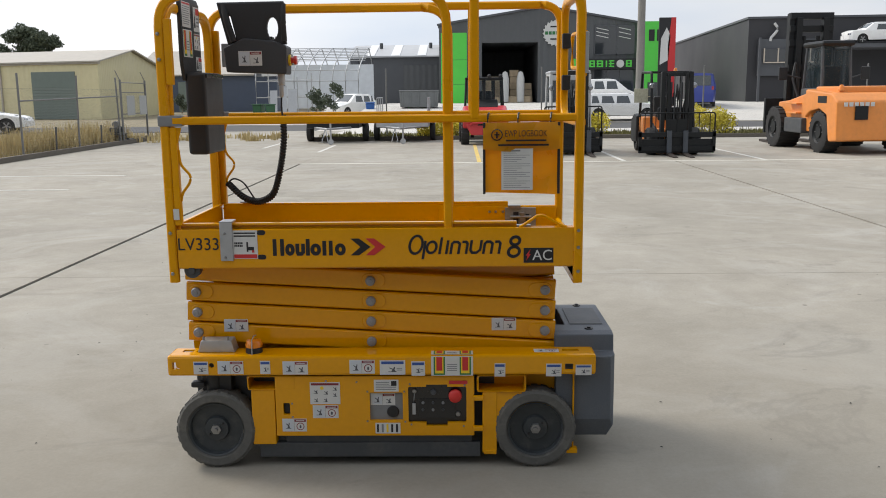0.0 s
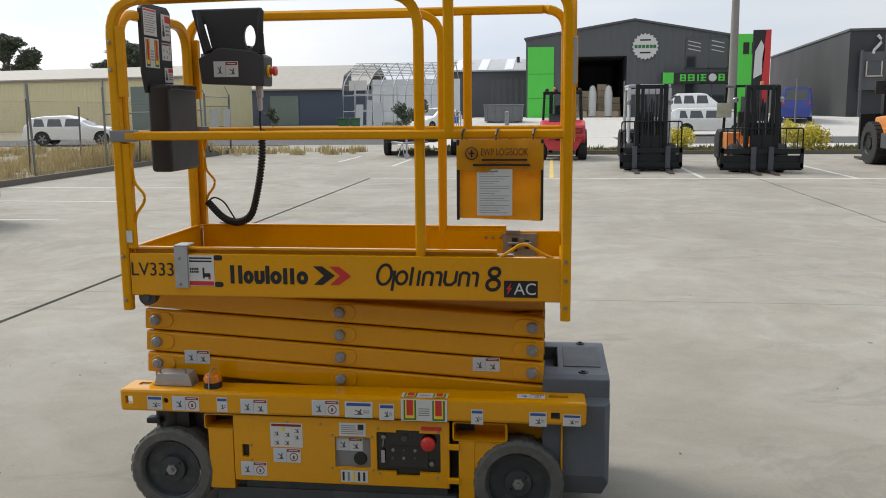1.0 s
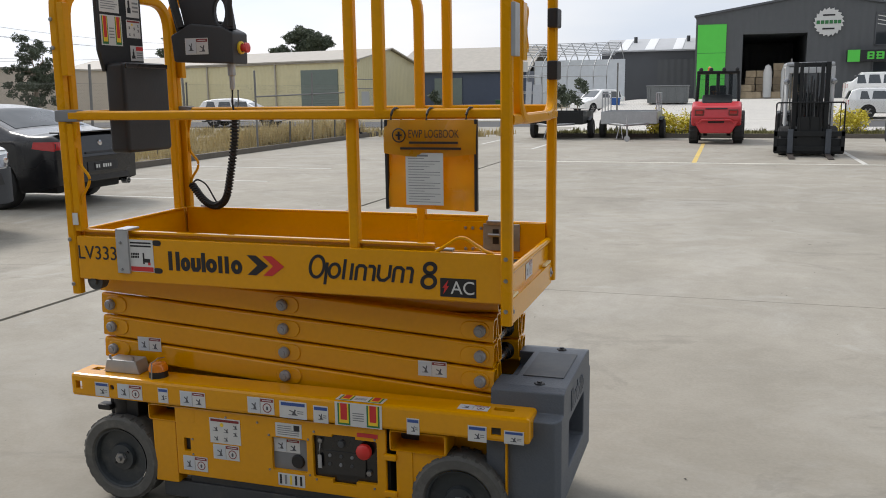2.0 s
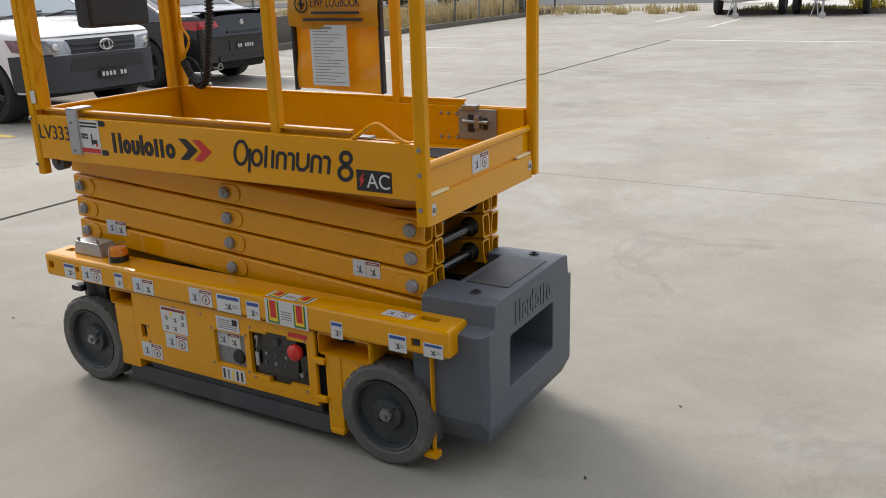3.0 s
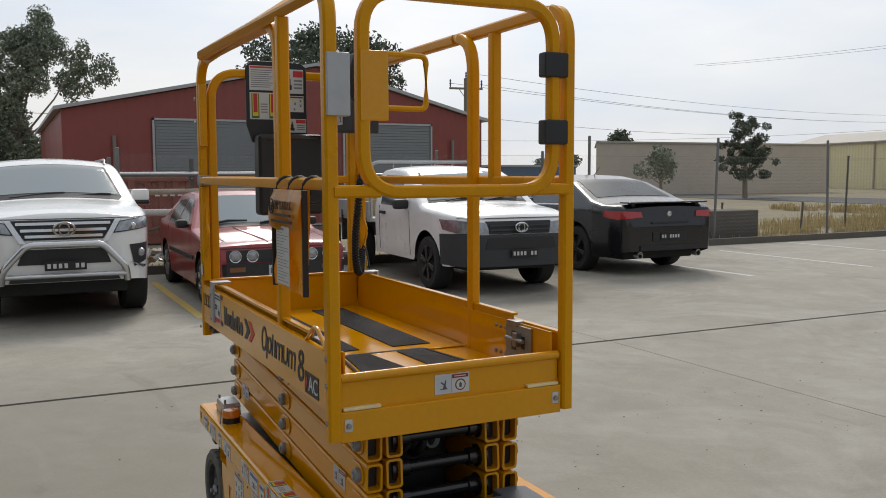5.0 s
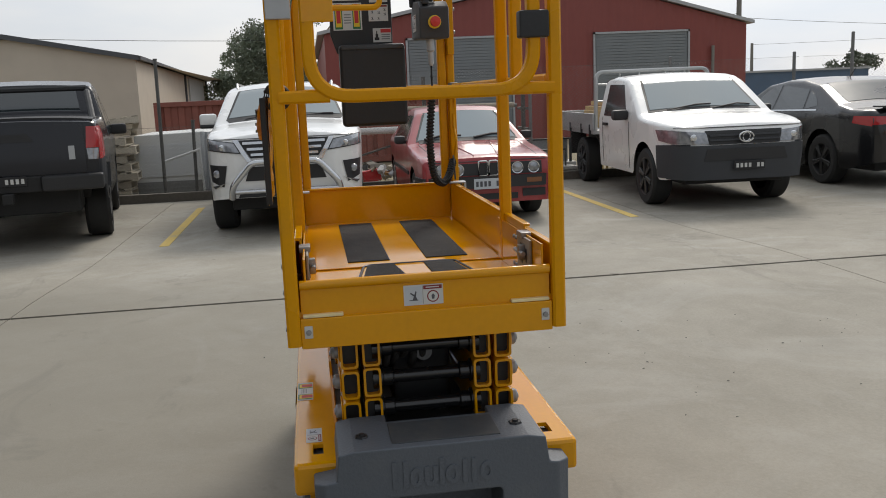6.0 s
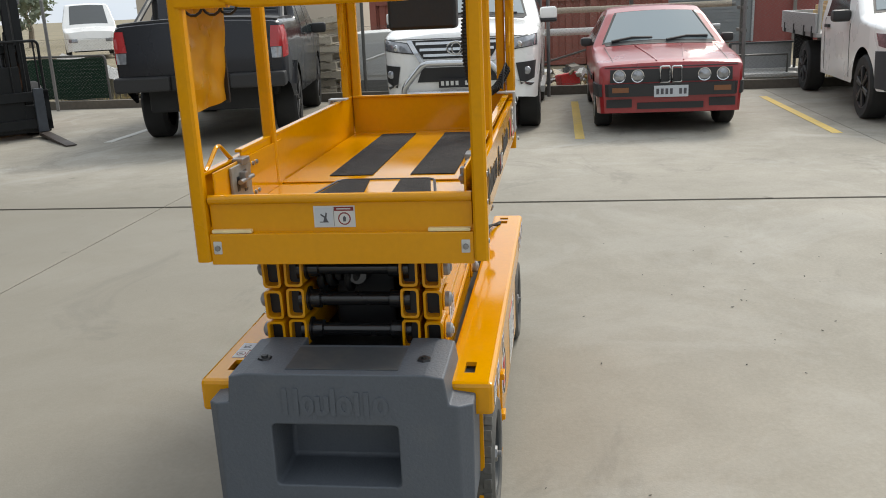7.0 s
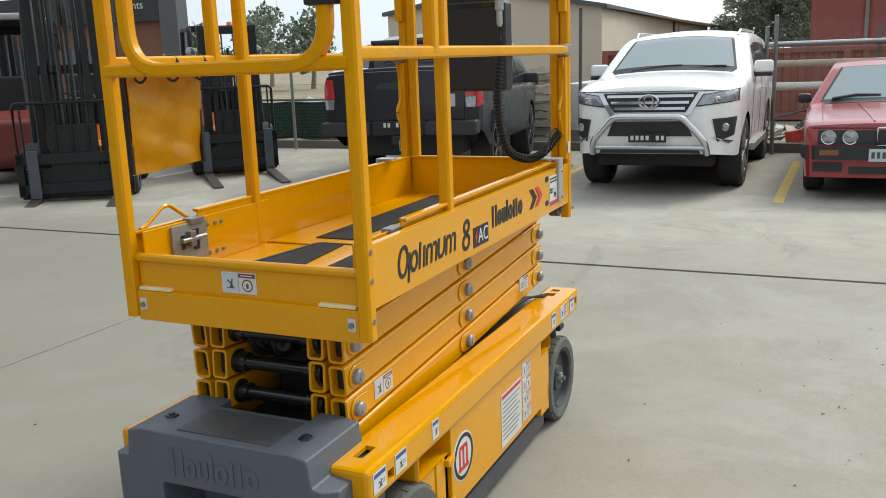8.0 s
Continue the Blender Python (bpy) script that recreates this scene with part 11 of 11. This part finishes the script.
pipe_rack()
for x, y0, y1, z, r, k in ((-12.28, 3.5, 7.0, 0.885, 0.04, "zinc"), (-11.95, 3.6, 5.6, 0.90, 0.055, "white_lab"), (-12.15, 3.45, 7.2, 1.215, 0.03, "zinc_dull"), (-11.93, 3.5, 7.1, 1.23, 0.045, "wood"), (-12.26, 3.6, 7.3, 1.49, 0.025, "zinc"), (-12.0, 3.4, 7.4, 1.505, 0.04, "zinc"), (-12.38, 3.8, 6.9, 1.50, 0.035, "zinc_dull"), (-11.85, 3.7, 7.0, 1.495, 0.03, "zinc_dull")):
    bm = B()
    cyl(bm, (x, y0, z), (x, y1, z), r, n=12, caps=False)
    cyl(bm, (x, y0, z), (x, y1, z), r * 0.85, n=12, caps=False)
    tagged(part("stored_pipe", bm, M[k]), "long pipe lying on the steel rack", "pipe", "pipes on the rack")

rs = random.Random(9)
for k in range(46):
    x, y = rs.uniform(-12.9, -11.65), rs.uniform(3.9, 5.6)
    h = rs.uniform(0.0, 0.22) * (1 - abs(y - 4.75) / 1.1)
    bm = B()
    a, b_, c = rs.uniform(0.08, 0.35), rs.uniform(0.05, 0.18), rs.uniform(0.015, 0.08)
    box(bm, -a / 2, -b_ / 2, -c / 2, a / 2, b_ / 2, c / 2, 0.006, seg=1)
    for v in bm.verts:
        v.co += Vector((rs.uniform(-1, 1), rs.uniform(-1, 1), rs.uniform(-1, 1))) * 0.02
    o = part("scrap_piece", bm, M[rs.choice(("white_lab", "zinc", "wood", "dark_steel", "timber", "grey_plate", "kerb"))])
    o.matrix_world = pose(x, y, 0.09 + max(0, h), rs.uniform(-35, 35), rs.uniform(-35, 35), rs.uniform(0, 180))
    tagged(o, "scrap offcut in a heap behind the fence", "scrap", "scrap heap")
bm = B()
box(bm, -0.13, -0.16, -0.1, 0.13, 0.16, 0.1, 0.02)
o = part("crate", bm, M["red_lab"])
o.matrix_world = pose(-11.8, 4.6, 0.17, 8, -6, 20)
tagged(o, "small red plastic crate on the scrap heap", "crate")

for k, (y0, y1, z) in enumerate(((7.05, 8.2, 0.0), (7.1, 8.25, 0.06), (7.0, 8.1, 0.12))):
    bm = B()
    box(bm, -12.5 + 0.04 * k, y0, z, -11.7 + 0.05 * k, y1, z + 0.055, 0.008)
    tagged(part("stored_slab", bm, M["white_lab"]), "pale slab stacked flat behind the fence", "slab", "stacked slabs")
bm = B()
tube(bm, [(-11.75, 7.2, 0.0), (-11.75, 7.2, 0.45), (-11.75, 7.93, 0.45), (-11.75, 7.93, 0.0)], 0.02, n=6)
tagged(part("tube_frame", bm, M["dark_pole"]), "dark steel tube frame behind the fence", "frame")
bm = B()
box(bm, -12.5, 15.5, -0.01, -11.75, 17.7, 0.68, 0.02)
tagged(part("concrete_block", bm, M["kerb"]), "large dark concrete block beside the fence", "block")


def shade_fence():
    t = thing("shade_cloth_fence", (-11.62, -6.2, 0), "dark green shade cloth stretched on a low frame", "fence")
    L = 3.15
    bm = B()
    n = 24
    rows = []
    for z in (0.12, 0.35, 0.6, 0.80):
        rows.append([bm.verts.new((0.012 * math.sin(k * 1.3 + z * 6), L * k / n, z + 0.012 * math.sin(k * 0.9))) for k in range(n + 1)])
    for a, b in zip(rows, rows[1:]):
        for k in range(n):
            bm.faces.new((a[k], a[k + 1], b[k + 1], b[k]))
    bmesh.ops.solidify(bm, geom=bm.faces[:], thickness=0.006)
    part("cloth", bm, M["green_mesh"], t)
    bm = B()
    tube(bm, rounded([(0, 0, 0), (0, 0, 0.85), (0, L, 0.83), (0, L, 0)], 0.08), 0.02, n=8)
    part("frame", bm, M["dark_pole"], t)


shade_fence()


# white sheet lying behind the green cloth and pale vehicles beyond it
def tarp():
    bm = B()
    n, m = 14, 8
    g = [[bm.verts.new((-12.1 - 1.5 * j / m, -4.3 + 1.6 * i / n, 0.62 - 0.5 * (i / n) ** 2 + 0.22 * math.sin(j * 0.7) * (1 - i / n) + 0.03 * math.sin(i * 2.1 + j))) for i in range(n + 1)] for j in range(m + 1)]
    for j in range(m):
        for i in range(n):
            bm.faces.new((g[j][i], g[j][i + 1], g[j + 1][i + 1], g[j + 1][i]))
    bmesh.ops.solidify(bm, geom=bm.faces[:], thickness=0.01)
    tagged(part("tarpaulin", bm, M["white_lab"]), "crumpled white tarpaulin over goods behind the fence", "tarpaulin")
    bm = B()
    box(bm, -13.5, -4.2, -0.01, -12.25, -3.3, 0.42, 0.03)
    tagged(part("crate", bm, M["wood"]), "timber crate under a white tarpaulin", "crate")


tarp()


# wheelie bins near the hoop house
def bin_(loc, rz, material, label):
    t = thing("wheelie_bin", loc, label, "bin", rz=rz)
    bm = B()
    bmesh.ops.create_cube(bm, size=1.0)
    for v in bm.verts:
        k = 0.5 if v.co.z > 0 else 0.4
        v.co = Vector((v.co.x * 2 * k * 0.58, v.co.y * 2 * k * 0.7, 0.08 if v.co.z < 0 else 0.98))
    bmesh.ops.bevel(bm, geom=bm.edges[:], offset=0.03, segments=2, affect="EDGES")
    part("body", bm, material, t)
    bm = B()
    box(bm, -0.32, -0.39, 0.985, 0.32, 0.36, 1.05, 0.025)
    part("lid", bm, material, t)
    for s in (-1, 1):
        bm = B()
        lathe(bm, [(0.02, -0.03), (0.1, -0.03), (0.1, 0.03), (0.02, 0.03)], (s * 0.24, 0.3, 0.1), (1, 0, 0), 14)
        part("wheel", bm, M["rubber"], t)


M["bin_green"] = mat("dark_green_bin", (0.02, 0.085, 0.035), 0.5, vary=0.1, grain=30, big=3)
M["bin_blue"] = mat("bright_blue_bin", (0.02, 0.10, 0.33), 0.5, vary=0.1, grain=30, big=3)
bin_((-11.7, 54.6, 0), 15, M["bin_green"], "dark green wheelie bin before the hoop house frame")
bin_((-12.5, 55.0, 0), -10, M["bin_green"], "dark green wheelie bin before the hoop house frame")
bin_((-6.1, 60.0, 0), 10, M["bin_blue"], "bright blue wheelie bin beside the parked white car")


def upright_sheet(x, y, w, h, lean):
    t = thing("stored_sheet", (x, y, 0), "pale metal sheet leaning against a post frame", "metal sheet")
    bm = B()
    prism(bm, [(0.0, 0.0), (0.03, 0.0), (lean + 0.03, h), (lean, h)], "x", -w / 2, w / 2)
    part("sheet", bm, M["zinc"], t)


for x, w, h in ((-12.9, 0.5, 1.9), (-12.2, 0.4, 2.2), (-11.6, 0.6, 2.0)):
    upright_sheet(x, 61.2, w, h, 0.35)
frame_posts = thing("post_frame", (-12.2, 61.8, 0), "thin galvanised post frame with two rails", "frame")
for x in (-1.1, -0.2, 0.9, 1.9):
    bm = B()
    cyl(bm, (x, 0, 0), (x, 0, 3.1 + 0.3 * math.sin(x * 5)), 0.035, n=8)
    part("post", bm, M["zinc"], frame_posts)
for z in (1.5, 2.6):
    bm = B()
    tube(bm, [(-1.2, 0.05, z), (2.0, 0.05, z)], 0.03, 6)
    part("rail", bm, M["zinc"], frame_posts)


# ---- the lower end of the yard ----
# bays, parked vehicles, fence and stored goods stand on the fallen paving, a little farther out
HINGE = Vector((2.6, 4.2, 1.46))
SPREAD = Matrix.Translation(HINGE) @ Matrix.Scale(1 + FALL / HINGE.z, 4) @ Matrix.Translation(-HINGE)
for ob in list(scene.objects):
    if ob.parent or ob.type not in ("MESH", "EMPTY") or ob.name in ("ground", "yard_base", "yard", "scissor_lift"):
        continue
    if ob.type == "MESH" and ob.matrix_world == Matrix.Identity(4):
        at_ = sum((v.co for v in ob.data.vertices), Vector()) / len(ob.data.vertices)
    else:
        at_ = ob.matrix_world.translation
    if -14.3 < at_.x < -4.9 and -8.5 < at_.y < 10.2:
        ob.matrix_world = SPREAD @ ob.matrix_world
